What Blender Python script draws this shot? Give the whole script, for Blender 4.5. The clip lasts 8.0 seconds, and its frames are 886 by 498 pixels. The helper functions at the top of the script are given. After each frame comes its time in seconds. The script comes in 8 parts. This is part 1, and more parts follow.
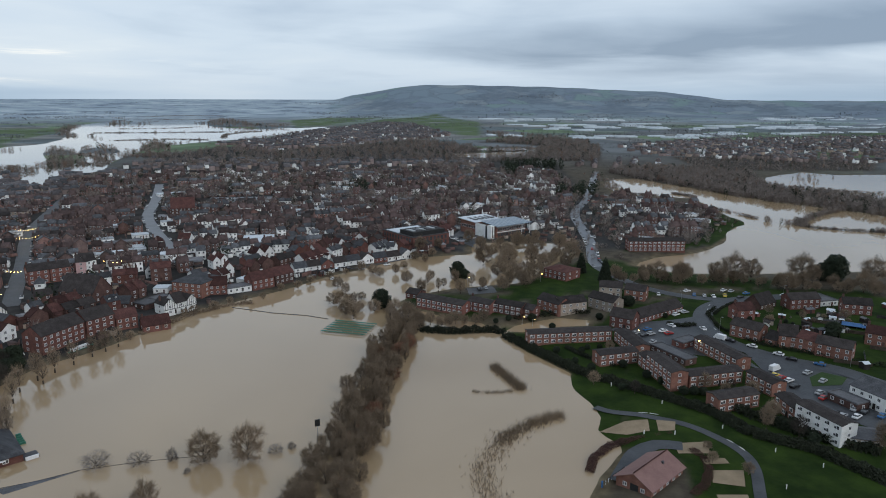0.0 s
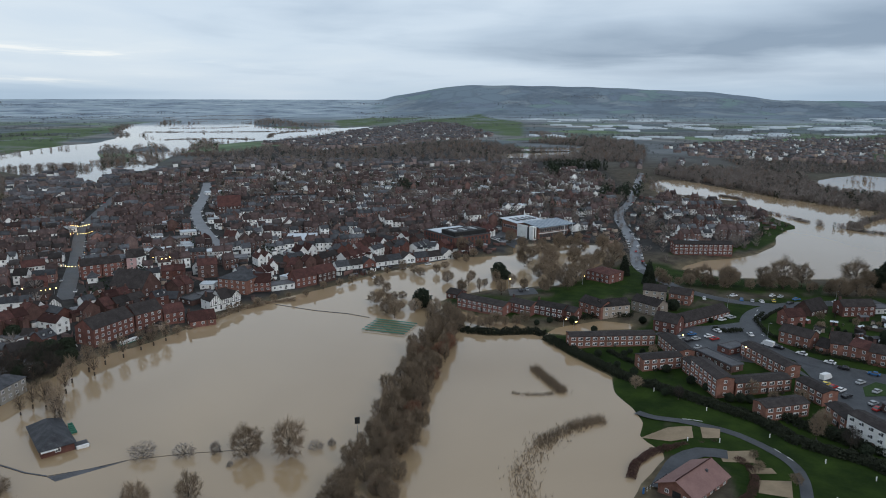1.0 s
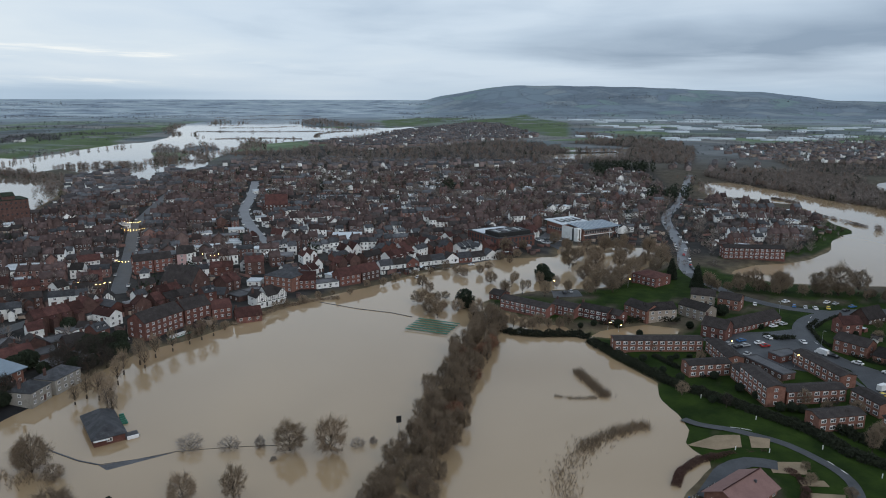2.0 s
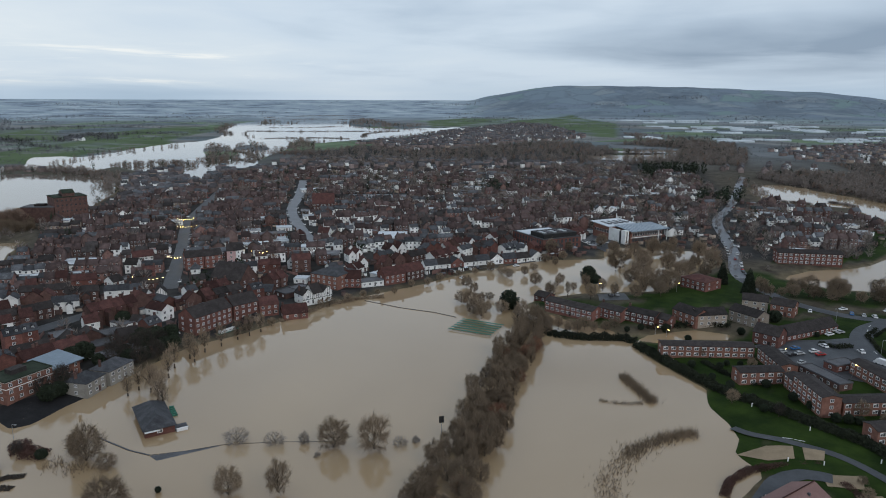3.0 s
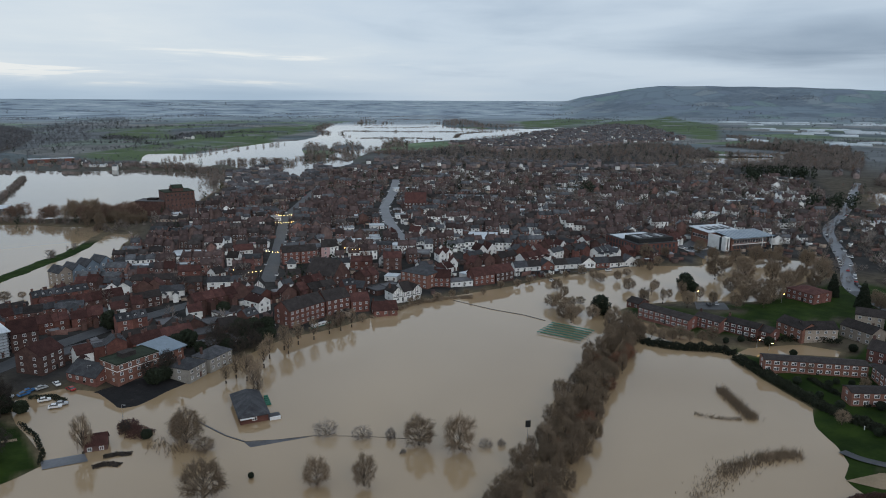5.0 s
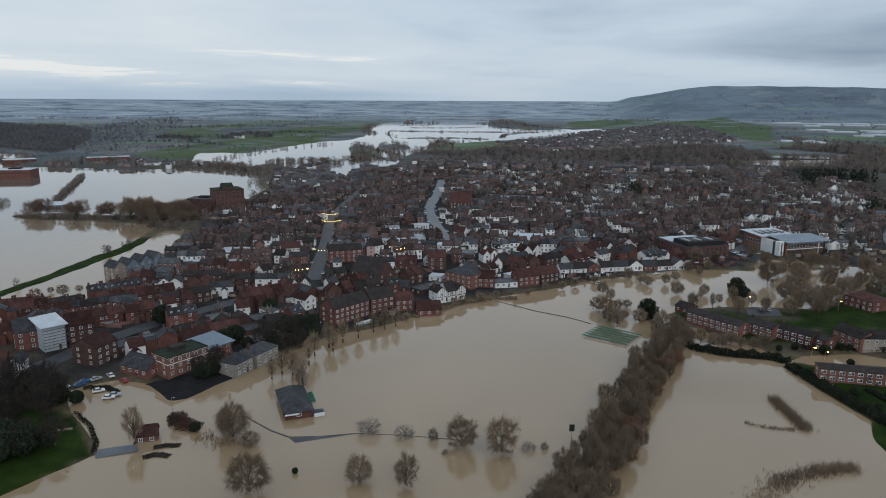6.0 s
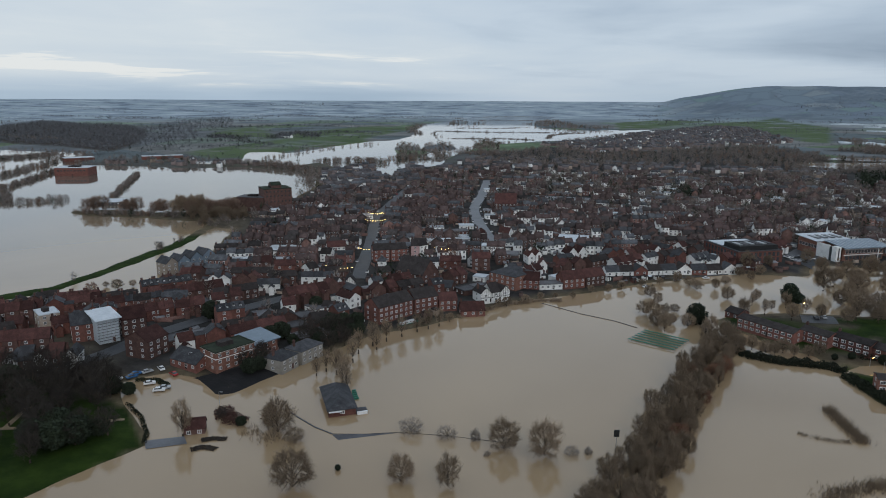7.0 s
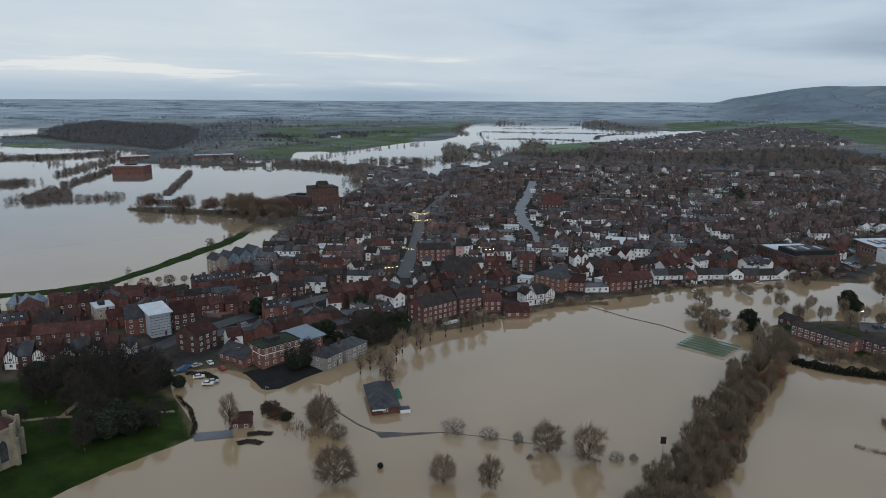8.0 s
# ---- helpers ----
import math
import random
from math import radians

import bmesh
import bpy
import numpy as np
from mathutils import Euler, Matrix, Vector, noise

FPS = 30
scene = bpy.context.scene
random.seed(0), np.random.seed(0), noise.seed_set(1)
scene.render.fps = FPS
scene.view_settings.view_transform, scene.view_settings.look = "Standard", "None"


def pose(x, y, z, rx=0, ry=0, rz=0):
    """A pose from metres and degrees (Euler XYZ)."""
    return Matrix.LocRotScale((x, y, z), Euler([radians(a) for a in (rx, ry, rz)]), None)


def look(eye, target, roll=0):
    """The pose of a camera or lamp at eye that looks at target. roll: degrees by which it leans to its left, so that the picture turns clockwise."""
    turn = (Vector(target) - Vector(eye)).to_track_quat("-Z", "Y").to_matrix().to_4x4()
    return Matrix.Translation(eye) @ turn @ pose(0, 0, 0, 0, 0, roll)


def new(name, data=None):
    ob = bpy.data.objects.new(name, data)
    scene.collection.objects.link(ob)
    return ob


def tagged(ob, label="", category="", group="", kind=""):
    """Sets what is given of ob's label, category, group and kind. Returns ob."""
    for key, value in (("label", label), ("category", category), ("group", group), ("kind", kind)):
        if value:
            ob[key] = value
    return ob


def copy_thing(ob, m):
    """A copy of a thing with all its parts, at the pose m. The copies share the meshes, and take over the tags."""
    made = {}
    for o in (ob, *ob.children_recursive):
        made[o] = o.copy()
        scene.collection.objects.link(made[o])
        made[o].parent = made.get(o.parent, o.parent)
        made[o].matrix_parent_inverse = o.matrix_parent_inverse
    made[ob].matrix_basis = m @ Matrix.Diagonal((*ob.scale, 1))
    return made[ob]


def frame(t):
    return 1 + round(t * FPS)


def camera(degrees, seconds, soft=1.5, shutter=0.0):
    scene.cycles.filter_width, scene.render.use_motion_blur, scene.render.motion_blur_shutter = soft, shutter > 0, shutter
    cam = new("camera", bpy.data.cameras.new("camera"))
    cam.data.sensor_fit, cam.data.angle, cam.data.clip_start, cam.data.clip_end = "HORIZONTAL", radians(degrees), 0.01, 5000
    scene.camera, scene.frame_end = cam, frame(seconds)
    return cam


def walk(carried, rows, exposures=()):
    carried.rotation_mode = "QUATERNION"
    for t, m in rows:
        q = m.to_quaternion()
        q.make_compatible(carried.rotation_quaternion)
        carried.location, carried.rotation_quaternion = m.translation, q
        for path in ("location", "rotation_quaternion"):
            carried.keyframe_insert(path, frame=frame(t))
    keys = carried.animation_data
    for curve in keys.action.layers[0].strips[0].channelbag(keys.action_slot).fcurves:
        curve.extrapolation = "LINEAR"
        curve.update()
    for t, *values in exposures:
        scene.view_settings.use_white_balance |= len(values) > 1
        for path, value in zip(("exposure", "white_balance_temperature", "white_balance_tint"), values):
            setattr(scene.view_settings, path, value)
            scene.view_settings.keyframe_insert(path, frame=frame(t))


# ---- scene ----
# Flooded riverside town seen from a hovering drone that pans slowly to the left.
cam = camera(64.9, 8.0, soft=1.0)
ROLL = pose(0, 0, 0, 0, 0, 0.22)
walk(cam, [(t, pose(x, y, z, rx, 0, rz) @ ROLL) for t, x, y, z, rx, rz in (
    (0, 1.35, -1.98, 104.80, 77.66, -13.75),
    (1, 1.38, -1.70, 104.73, 77.67, -10.28),
    (2, 1.32, -1.25, 104.64, 77.68, -6.64),
    (3, 1.17, -0.68, 104.54, 77.69, -2.90),
    (4, 0.95, -0.04, 104.42, 77.70, 0.86),
    (5, 0.68, 0.63, 104.29, 77.72, 4.60),
    (6, 0.37, 1.28, 104.15, 77.73, 8.32),
    (7, 0.04, 1.87, 104.00, 77.75, 12.02),
    (8, -0.30, 2.34, 103.83, 77.77, 15.76),
)], ((0, 0.19), (4, 0.07), (8, -0.08)))

# ---------------------------------------------------------------- world and sun
SUN_UP, SUN_TURN = radians(32), radians(150)


def node(tree, kind, **values):
    n = tree.nodes.new(kind)
    for key, value in values.items():
        if key in n.inputs.keys():
            n.inputs[key].default_value = value
    return n


def build_world():
    w = bpy.data.worlds.new("overcast_sky")
    scene.world = w
    w.use_nodes = True
    tr = w.node_tree
    tr.nodes.clear()
    ln = tr.links.new
    tex = node(tr, "ShaderNodeTexCoord")
    sep = node(tr, "ShaderNodeSeparateXYZ")
    ln(tex.outputs["Generated"], sep.inputs[0])

    def calc(op, a, b=None, c=None):
        n = tr.nodes.new("ShaderNodeMath")
        n.operation = op
        for i, v in enumerate((a, b, c)):
            if v is None:
                continue
            if isinstance(v, (int, float)):
                n.inputs[i].default_value = v
            else:
                ln(v, n.inputs[i])
        return n.outputs[0]

    up = calc("MAXIMUM", sep.outputs["Z"], 0.0)
    turn = calc("ARCTAN2", sep.outputs["X"], sep.outputs["Y"])
    com = node(tr, "ShaderNodeCombineXYZ")
    ln(calc("MULTIPLY", turn, 2.2), com.inputs[0])
    ln(calc("MULTIPLY", calc("POWER", calc("ADD", up, 0.004), 0.6), 5.2), com.inputs[1])
    # soft grey decks at two sizes, drawn out along the horizon
    n1 = node(tr, "ShaderNodeTexNoise", Scale=0.95, Detail=4.0, Roughness=0.45, Distortion=0.5)
    ln(com.outputs[0], n1.inputs["Vector"])
    m2 = node(tr, "ShaderNodeMapping")
    m2.inputs["Location"].default_value = (3.1, 1.4, 0)
    m2.inputs["Scale"].default_value = (1.0, 1.7, 1)
    ln(com.outputs[0], m2.inputs[0])
    n2 = node(tr, "ShaderNodeTexNoise", Scale=2.0, Detail=5.0, Roughness=0.55, Distortion=0.4)
    ln(m2.outputs[0], n2.inputs["Vector"])
    dens = calc("ADD", calc("MULTIPLY", n1.outputs[0], 0.72), calc("MULTIPLY", n2.outputs[0], 0.28))
    # the heavy bank in the north-east: thick from two degrees up, with a ragged lower edge

    def rise(v, lo, hi):
        n = tr.nodes.new("ShaderNodeMapRange")
        n.interpolation_type = "SMOOTHSTEP"
        n.inputs["From Min"].default_value, n.inputs["From Max"].default_value = lo, hi
        ln(v, n.inputs[0])
        return n.outputs[0]

    base = calc("ADD", 0.040, calc("MULTIPLY", calc("SUBTRACT", turn, 0.2), 0.032))
    edge = calc("SUBTRACT", calc("ADD", up, calc("MULTIPLY", calc("SUBTRACT", n2.outputs[0], 0.5), 0.016)), base)
    bank = calc("MULTIPLY", rise(turn, 0.12, 0.5), calc("MULTIPLY", rise(edge, -0.012, 0.014), calc("SUBTRACT", 1.0, calc("MULTIPLY", rise(edge, 0.012, 0.085), 0.9))))
    dens = calc("ADD", dens, calc("MULTIPLY", bank, 0.30))
    # the cloud thickens to the east
    dens = calc("ADD", dens, calc("MULTIPLY", rise(turn, 0.0, 0.6), 0.085))
    # thinner, brighter cloud low in the west
    thin = calc("MULTIPLY", calc("SUBTRACT", 1.0, rise(turn, -0.75, -0.05)), calc("MULTIPLY", rise(up, 0.0, 0.03), calc("SUBTRACT", 1.0, rise(up, 0.07, 0.16))))
    dens = calc("SUBTRACT", dens, calc("MULTIPLY", thin, 0.22))
    # torn bright gaps low in the west
    com3 = node(tr, "ShaderNodeCombineXYZ")
    ln(calc("MULTIPLY", turn, 3.4), com3.inputs[0])
    ln(calc("MULTIPLY", up, 46.0), com3.inputs[1])
    n3 = node(tr, "ShaderNodeTexNoise", Scale=1.0, Detail=5.0, Roughness=0.6, Distortion=0.3)
    ln(com3.outputs[0], n3.inputs["Vector"])
    gaps = calc("MULTIPLY", calc("MULTIPLY", rise(n3.outputs[0], 0.50, 0.66), calc("SUBTRACT", 1.0, rise(turn, -0.45, 0.1))), calc("MULTIPLY", rise(up, 0.004, 0.02), calc("SUBTRACT", 1.0, rise(up, 0.045, 0.075))))
    dens = calc("SUBTRACT", dens, calc("MULTIPLY", gaps, 0.30))
    ramp = node(tr, "ShaderNodeValToRGB")
    e = ramp.color_ramp.elements
    e[0].position, e[0].color = 0.32, (0.69, 0.765, 0.83, 1)
    e[1].position, e[1].color = 0.78, (0.26, 0.34, 0.45, 1)
    e.new(0.5).color = (0.575, 0.675, 0.785, 1)
    e.new(0.6).color = (0.46, 0.56, 0.68, 1)
    e.new(0.22).color = (0.84, 0.87, 0.88, 1)
    ln(dens, ramp.inputs[0])
    # bluer air low over the horizon
    haze = node(tr, "ShaderNodeMix")
    haze.data_type = "RGBA"
    mist = calc("MULTIPLY", rise(turn, -0.32, -0.10), calc("SUBTRACT", 1.0, rise(turn, -0.08, 0.16)))
    ln(calc("MULTIPLY", calc("SUBTRACT", 1.0, rise(up, -0.004, 0.034)), calc("SUBTRACT", 0.66, calc("MULTIPLY", mist, 0.4))), haze.inputs["Factor"])
    ln(ramp.outputs[0], haze.inputs["A"])
    haze.inputs["B"].default_value = (0.37, 0.50, 0.64, 1)
    sky = node(tr, "ShaderNodeTexSky")
    sky.sky_type = "NISHITA"
    sky.sun_disc = False
    sky.sun_elevation, sky.sun_rotation = SUN_UP, SUN_TURN
    bg1 = node(tr, "ShaderNodeBackground", Strength=0.06)
    ln(sky.outputs[0], bg1.inputs[0])
    bg2 = node(tr, "ShaderNodeBackground", Strength=1.0)
    ln(haze.outputs["Result"], bg2.inputs[0])
    both = node(tr, "ShaderNodeMixShader")
    both.inputs[0].default_value = 0.9
    ln(bg1.outputs[0], both.inputs[1])
    ln(bg2.outputs[0], both.inputs[2])
    out = node(tr, "ShaderNodeOutputWorld")
    ln(both.outputs[0], out.inputs[0])


build_world()
sun_data = bpy.data.lights.new("sun", "SUN")
sun_data.energy, sun_data.angle, sun_data.color = 0.75, radians(25), (1.0, 0.97, 0.93)
sun = new("sun", sun_data)
sun.matrix_basis = look((0, 0, 400), (-100 * math.sin(SUN_TURN), -100 * math.cos(SUN_TURN), 400 - 100 * math.tan(SUN_UP)))

# ---------------------------------------------------------------- materials


def material(name, tones, scale=1.0, fine=8.0, rough=0.85, bump=0.0, vary=0.0, spec=0.3, metal=0.0, stretch=(1, 1, 1), own=False, island=False):
    """Noise-driven surface: tones are 2 or 3 base colours from low to high; vary shifts value per object."""
    m = bpy.data.materials.new(name)
    m.use_nodes = True
    tr = m.node_tree
    ln = tr.links.new
    b = tr.nodes["Principled BSDF"]
    b.inputs["Roughness"].default_value = rough
    b.inputs["Metallic"].default_value = metal
    b.inputs["Specular IOR Level"].default_value = spec
    if own:
        tex = node(tr, "ShaderNodeTexCoord").outputs["Object"]
    else:
        tex = node(tr, "ShaderNodeNewGeometry").outputs["Position"]
    mp = node(tr, "ShaderNodeMapping")
    mp.inputs["Scale"].default_value = stretch
    ln(tex, mp.inputs[0])
    big = node(tr, "ShaderNodeTexNoise", Scale=scale, Detail=4.0, Roughness=0.6)
    small = node(tr, "ShaderNodeTexNoise", Scale=scale * fine, Detail=3.0, Roughness=0.7)
    ln(mp.outputs[0], big.inputs["Vector"])
    ln(mp.outputs[0], small.inputs["Vector"])
    mx = node(tr, "ShaderNodeMix")
    mx.inputs[0].default_value = 0.42
    ln(big.outputs[0], mx.inputs[2])
    ln(small.outputs[0], mx.inputs[3])
    ramp = node(tr, "ShaderNodeValToRGB")
    e = ramp.color_ramp.elements
    e[0].position, e[1].position = 0.34, 0.66
    e[0].color, e[1].color = (*tones[0], 1), (*tones[-1], 1)
    if len(tones) == 3:
        e.new(0.5).color = (*tones[1], 1)
    ln(mx.outputs[0], ramp.inputs[0])
    col = ramp.outputs[0]
    if vary:
        info = node(tr, "ShaderNodeNewGeometry") if island else node(tr, "ShaderNodeObjectInfo")
        rng = node(tr, "ShaderNodeMapRange")
        rng.inputs["To Min"].default_value, rng.inputs["To Max"].default_value = 1 - vary, 1 + vary
        ln(info.outputs["Random Per Island" if island else "Random"], rng.inputs[0])
        hsv = node(tr, "ShaderNodeHueSaturation")
        ln(rng.outputs[0], hsv.inputs["Value"])
        ln(col, hsv.inputs["Color"])
        col = hsv.outputs[0]
    ln(col, b.inputs["Base Color"])
    if bump:
        bp = node(tr, "ShaderNodeBump", Strength=bump, Distance=0.3)
        ln(small.outputs[0], bp.inputs["Height"])
        ln(bp.outputs[0], b.inputs["Normal"])
    return m


def glow(name, colour, power):
    m = bpy.data.materials.new(name)
    m.use_nodes = True
    b = m.node_tree.nodes["Principled BSDF"]
    b.inputs["Base Color"].default_value = (*colour, 1)
    b.inputs["Emission Color"].default_value = (*colour, 1)
    b.inputs["Emission Strength"].default_value = power
    return m


def water_material():
    m = bpy.data.materials.new("silty_flood_water")
    m.use_nodes = True
    tr = m.node_tree
    ln = tr.links.new
    b = tr.nodes["Principled BSDF"]
    b.inputs["Roughness"].default_value = 0.04
    b.inputs["IOR"].default_value = 1.62
    b.inputs["Specular IOR Level"].default_value = 0.5
    pos = node(tr, "ShaderNodeNewGeometry").outputs["Position"]
    big = node(tr, "ShaderNodeTexNoise", Scale=0.006, Detail=5.0, Roughness=0.55, Distortion=0.6)
    ln(pos, big.inputs["Vector"])
    ramp = node(tr, "ShaderNodeValToRGB")
    e = ramp.color_ramp.elements
    e[0].position, e[0].color = 0.30, (0.288, 0.203, 0.118, 1)
    e[1].position, e[1].color = 0.70, (0.352, 0.257, 0.160, 1)
    ln(big.outputs[0], ramp.inputs[0])
    # silt settles out over the west and north meadows: clearer and darker there
    far = node(tr, "ShaderNodeVectorMath")
    far.operation = "DOT_PRODUCT"
    ln(pos, far.inputs[0])
    far.inputs[1].default_value = (-0.75, 0.55, 0.0)
    wav = tr.nodes.new("ShaderNodeMath")
    wav.operation = "MULTIPLY_ADD"
    wav.inputs[1].default_value, wav.inputs[2].default_value = 420.0, -210.0
    ln(big.outputs[0], wav.inputs[0])
    tot = tr.nodes.new("ShaderNodeMath")
    ln(far.outputs["Value"], tot.inputs[0])
    ln(wav.outputs[0], tot.inputs[1])
    rg = node(tr, "ShaderNodeMapRange")
    rg.interpolation_type = "SMOOTHSTEP"
    rg.inputs["From Min"].default_value, rg.inputs["From Max"].default_value = 430.0, 720.0
    ln(tot.outputs[0], rg.inputs[0])
    cl = node(tr, "ShaderNodeMix")
    cl.data_type = "RGBA"
    ln(rg.outputs[0], cl.inputs["Factor"])
    ln(ramp.outputs[0], cl.inputs["A"])
    cl.inputs["B"].default_value = (0.13, 0.112, 0.092, 1)
    ln(cl.outputs["Result"], b.inputs["Base Color"])
    rip = node(tr, "ShaderNodeTexNoise", Scale=0.9, Detail=3.0, Roughness=0.6)
    ln(pos, rip.inputs["Vector"])
    bp = node(tr, "ShaderNodeBump", Strength=0.05, Distance=0.05)
    ln(rip.outputs[0], bp.inputs["Height"])
    ln(bp.outputs[0], b.inputs["Normal"])
    return m


def ground_material():
    """Earth, grass and farmland on one sheet: the attributes lawn, town and farm say what covers it."""
    m = bpy.data.materials.new("mixed_ground")
    m.use_nodes = True
    tr = m.node_tree
    ln = tr.links.new
    b = tr.nodes["Principled BSDF"]
    b.inputs["Roughness"].default_value = 0.95
    b.inputs["Specular IOR Level"].default_value = 0.1
    pos = node(tr, "ShaderNodeNewGeometry").outputs["Position"]

    def noise_ramp(scale, tones, lo=0.35, hi=0.65, detail=5.0):
        n = node(tr, "ShaderNodeTexNoise", Scale=scale, Detail=detail, Roughness=0.65)
        ln(pos, n.inputs["Vector"])
        r = node(tr, "ShaderNodeValToRGB")
        el = r.color_ramp.elements
        el[0].position, el[1].position = lo, hi
        el[0].color, el[1].color = (*tones[0], 1), (*tones[1], 1)
        ln(n.outputs[0], r.inputs[0])
        return r.outputs[0]

    def mix(f, a, c):
        n = node(tr, "ShaderNodeMix")
        n.data_type = "RGBA"
        ln(f, n.inputs["Factor"])
        ln(a, n.inputs["A"])
        ln(c, n.inputs["B"])
        return n.outputs["Result"]

    def attr(name):
        n = tr.nodes.new("ShaderNodeAttribute")
        n.attribute_name = name
        return n.outputs["Fac"]

    earth = noise_ramp(0.12, ((0.045, 0.036, 0.028), (0.095, 0.082, 0.06)))
    grass = noise_ramp(0.09, ((0.009, 0.020, 0.003), (0.025, 0.045, 0.007)))
    yard = noise_ramp(0.06, ((0.016, 0.016, 0.016), (0.056, 0.053, 0.051)))
    straw = noise_ramp(0.16, ((0.075, 0.058, 0.036), (0.165, 0.132, 0.082)))
    # farmland: cells of pasture, stubble and plough, greyed and paled to paint distance haze
    vo = node(tr, "ShaderNodeTexVoronoi", Scale=0.0042, Randomness=0.8)
    ln(pos, vo.inputs["Vector"])
    sp = node(tr, "ShaderNodeSeparateColor")
    ln(vo.outputs["Color"], sp.inputs[0])
    fr = node(tr, "ShaderNodeValToRGB")
    fr.color_ramp.interpolation = "CONSTANT"
    el = fr.color_ramp.elements
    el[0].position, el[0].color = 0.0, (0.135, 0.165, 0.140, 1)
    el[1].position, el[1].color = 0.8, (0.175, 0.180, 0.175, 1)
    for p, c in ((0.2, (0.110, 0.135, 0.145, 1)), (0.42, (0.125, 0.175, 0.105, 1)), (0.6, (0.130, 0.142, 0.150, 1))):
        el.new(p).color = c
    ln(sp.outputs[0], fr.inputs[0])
    fuzz = noise_ramp(0.01, ((0.6, 0.6, 0.6), (1.25, 1.25, 1.25)))
    mul = node(tr, "ShaderNodeMix")
    mul.data_type, mul.blend_type = "RGBA", "MULTIPLY"
    mul.inputs["Factor"].default_value = 1.0
    ln(fr.outputs[0], mul.inputs["A"])
    ln(fuzz, mul.inputs["B"])
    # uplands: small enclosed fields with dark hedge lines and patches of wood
    # Blue-grey, lifted field tones stand in for haze over the hill.
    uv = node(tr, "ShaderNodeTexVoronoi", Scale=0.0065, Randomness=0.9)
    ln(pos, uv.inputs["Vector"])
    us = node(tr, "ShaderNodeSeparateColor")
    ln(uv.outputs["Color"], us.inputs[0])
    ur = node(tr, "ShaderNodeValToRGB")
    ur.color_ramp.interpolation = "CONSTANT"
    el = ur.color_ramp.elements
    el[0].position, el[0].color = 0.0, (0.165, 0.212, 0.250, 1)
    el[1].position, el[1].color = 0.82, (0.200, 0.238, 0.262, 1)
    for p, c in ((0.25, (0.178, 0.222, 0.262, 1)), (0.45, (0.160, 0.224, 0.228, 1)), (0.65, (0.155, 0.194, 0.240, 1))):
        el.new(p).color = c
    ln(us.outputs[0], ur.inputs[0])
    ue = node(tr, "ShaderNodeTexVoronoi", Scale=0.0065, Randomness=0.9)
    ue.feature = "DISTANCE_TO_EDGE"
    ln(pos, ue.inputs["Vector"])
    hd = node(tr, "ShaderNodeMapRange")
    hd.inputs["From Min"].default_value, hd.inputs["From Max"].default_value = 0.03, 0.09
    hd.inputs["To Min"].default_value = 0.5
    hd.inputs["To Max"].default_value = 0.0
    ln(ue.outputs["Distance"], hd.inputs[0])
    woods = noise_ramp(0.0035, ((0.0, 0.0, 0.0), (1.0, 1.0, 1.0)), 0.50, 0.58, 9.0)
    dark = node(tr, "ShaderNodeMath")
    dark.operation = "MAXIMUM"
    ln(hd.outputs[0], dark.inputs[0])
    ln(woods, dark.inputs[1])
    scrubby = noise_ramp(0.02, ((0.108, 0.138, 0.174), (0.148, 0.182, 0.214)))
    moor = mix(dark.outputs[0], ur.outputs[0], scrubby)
    # far plain: long low strips of hedge, stubble and pasture, blued pale as haze
    # Height stretch thins the strips so they look foreshortened from the camera.
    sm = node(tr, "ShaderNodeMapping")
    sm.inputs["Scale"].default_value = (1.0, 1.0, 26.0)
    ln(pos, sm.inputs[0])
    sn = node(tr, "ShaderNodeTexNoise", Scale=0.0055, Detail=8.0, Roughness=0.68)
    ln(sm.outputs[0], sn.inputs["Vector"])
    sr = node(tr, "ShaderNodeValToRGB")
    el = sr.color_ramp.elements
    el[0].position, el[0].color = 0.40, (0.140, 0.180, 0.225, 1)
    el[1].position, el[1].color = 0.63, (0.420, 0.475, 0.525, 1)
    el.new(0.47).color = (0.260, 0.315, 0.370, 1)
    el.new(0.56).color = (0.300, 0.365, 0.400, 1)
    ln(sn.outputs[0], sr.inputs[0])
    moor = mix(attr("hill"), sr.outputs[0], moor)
    wood_floor = noise_ramp(0.05, ((0.030, 0.025, 0.021), (0.066, 0.054, 0.044)))
    # Far pasture green, lifted above the lawn tone as painted haze.
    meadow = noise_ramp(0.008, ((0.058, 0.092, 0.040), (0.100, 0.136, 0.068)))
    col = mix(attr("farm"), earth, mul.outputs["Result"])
    col = mix(attr("far_haze"), col, moor)
    strips = noise_ramp(0.007, ((0.12, 0.12, 0.12), (1.0, 1.0, 1.0)), 0.41, 0.47, 6.0)
    cover = node(tr, "ShaderNodeMath")
    cover.operation = "MULTIPLY"
    ln(attr("pasture"), cover.inputs[0])
    ln(strips, cover.inputs[1])
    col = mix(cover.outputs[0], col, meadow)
    col = mix(attr("wood_floor"), col, wood_floor)
    col = mix(attr("town"), col, yard)
    col = mix(attr("bank"), col, straw)
    col = mix(attr("lawn"), col, grass)
    ln(col, b.inputs["Base Color"])
    n = node(tr, "ShaderNodeTexNoise", Scale=0.8, Detail=4.0)
    ln(pos, n.inputs["Vector"])
    bp = node(tr, "ShaderNodeBump", Strength=0.4, Distance=0.3)
    ln(n.outputs[0], bp.inputs["Height"])
    ln(bp.outputs[0], b.inputs["Normal"])
    return m


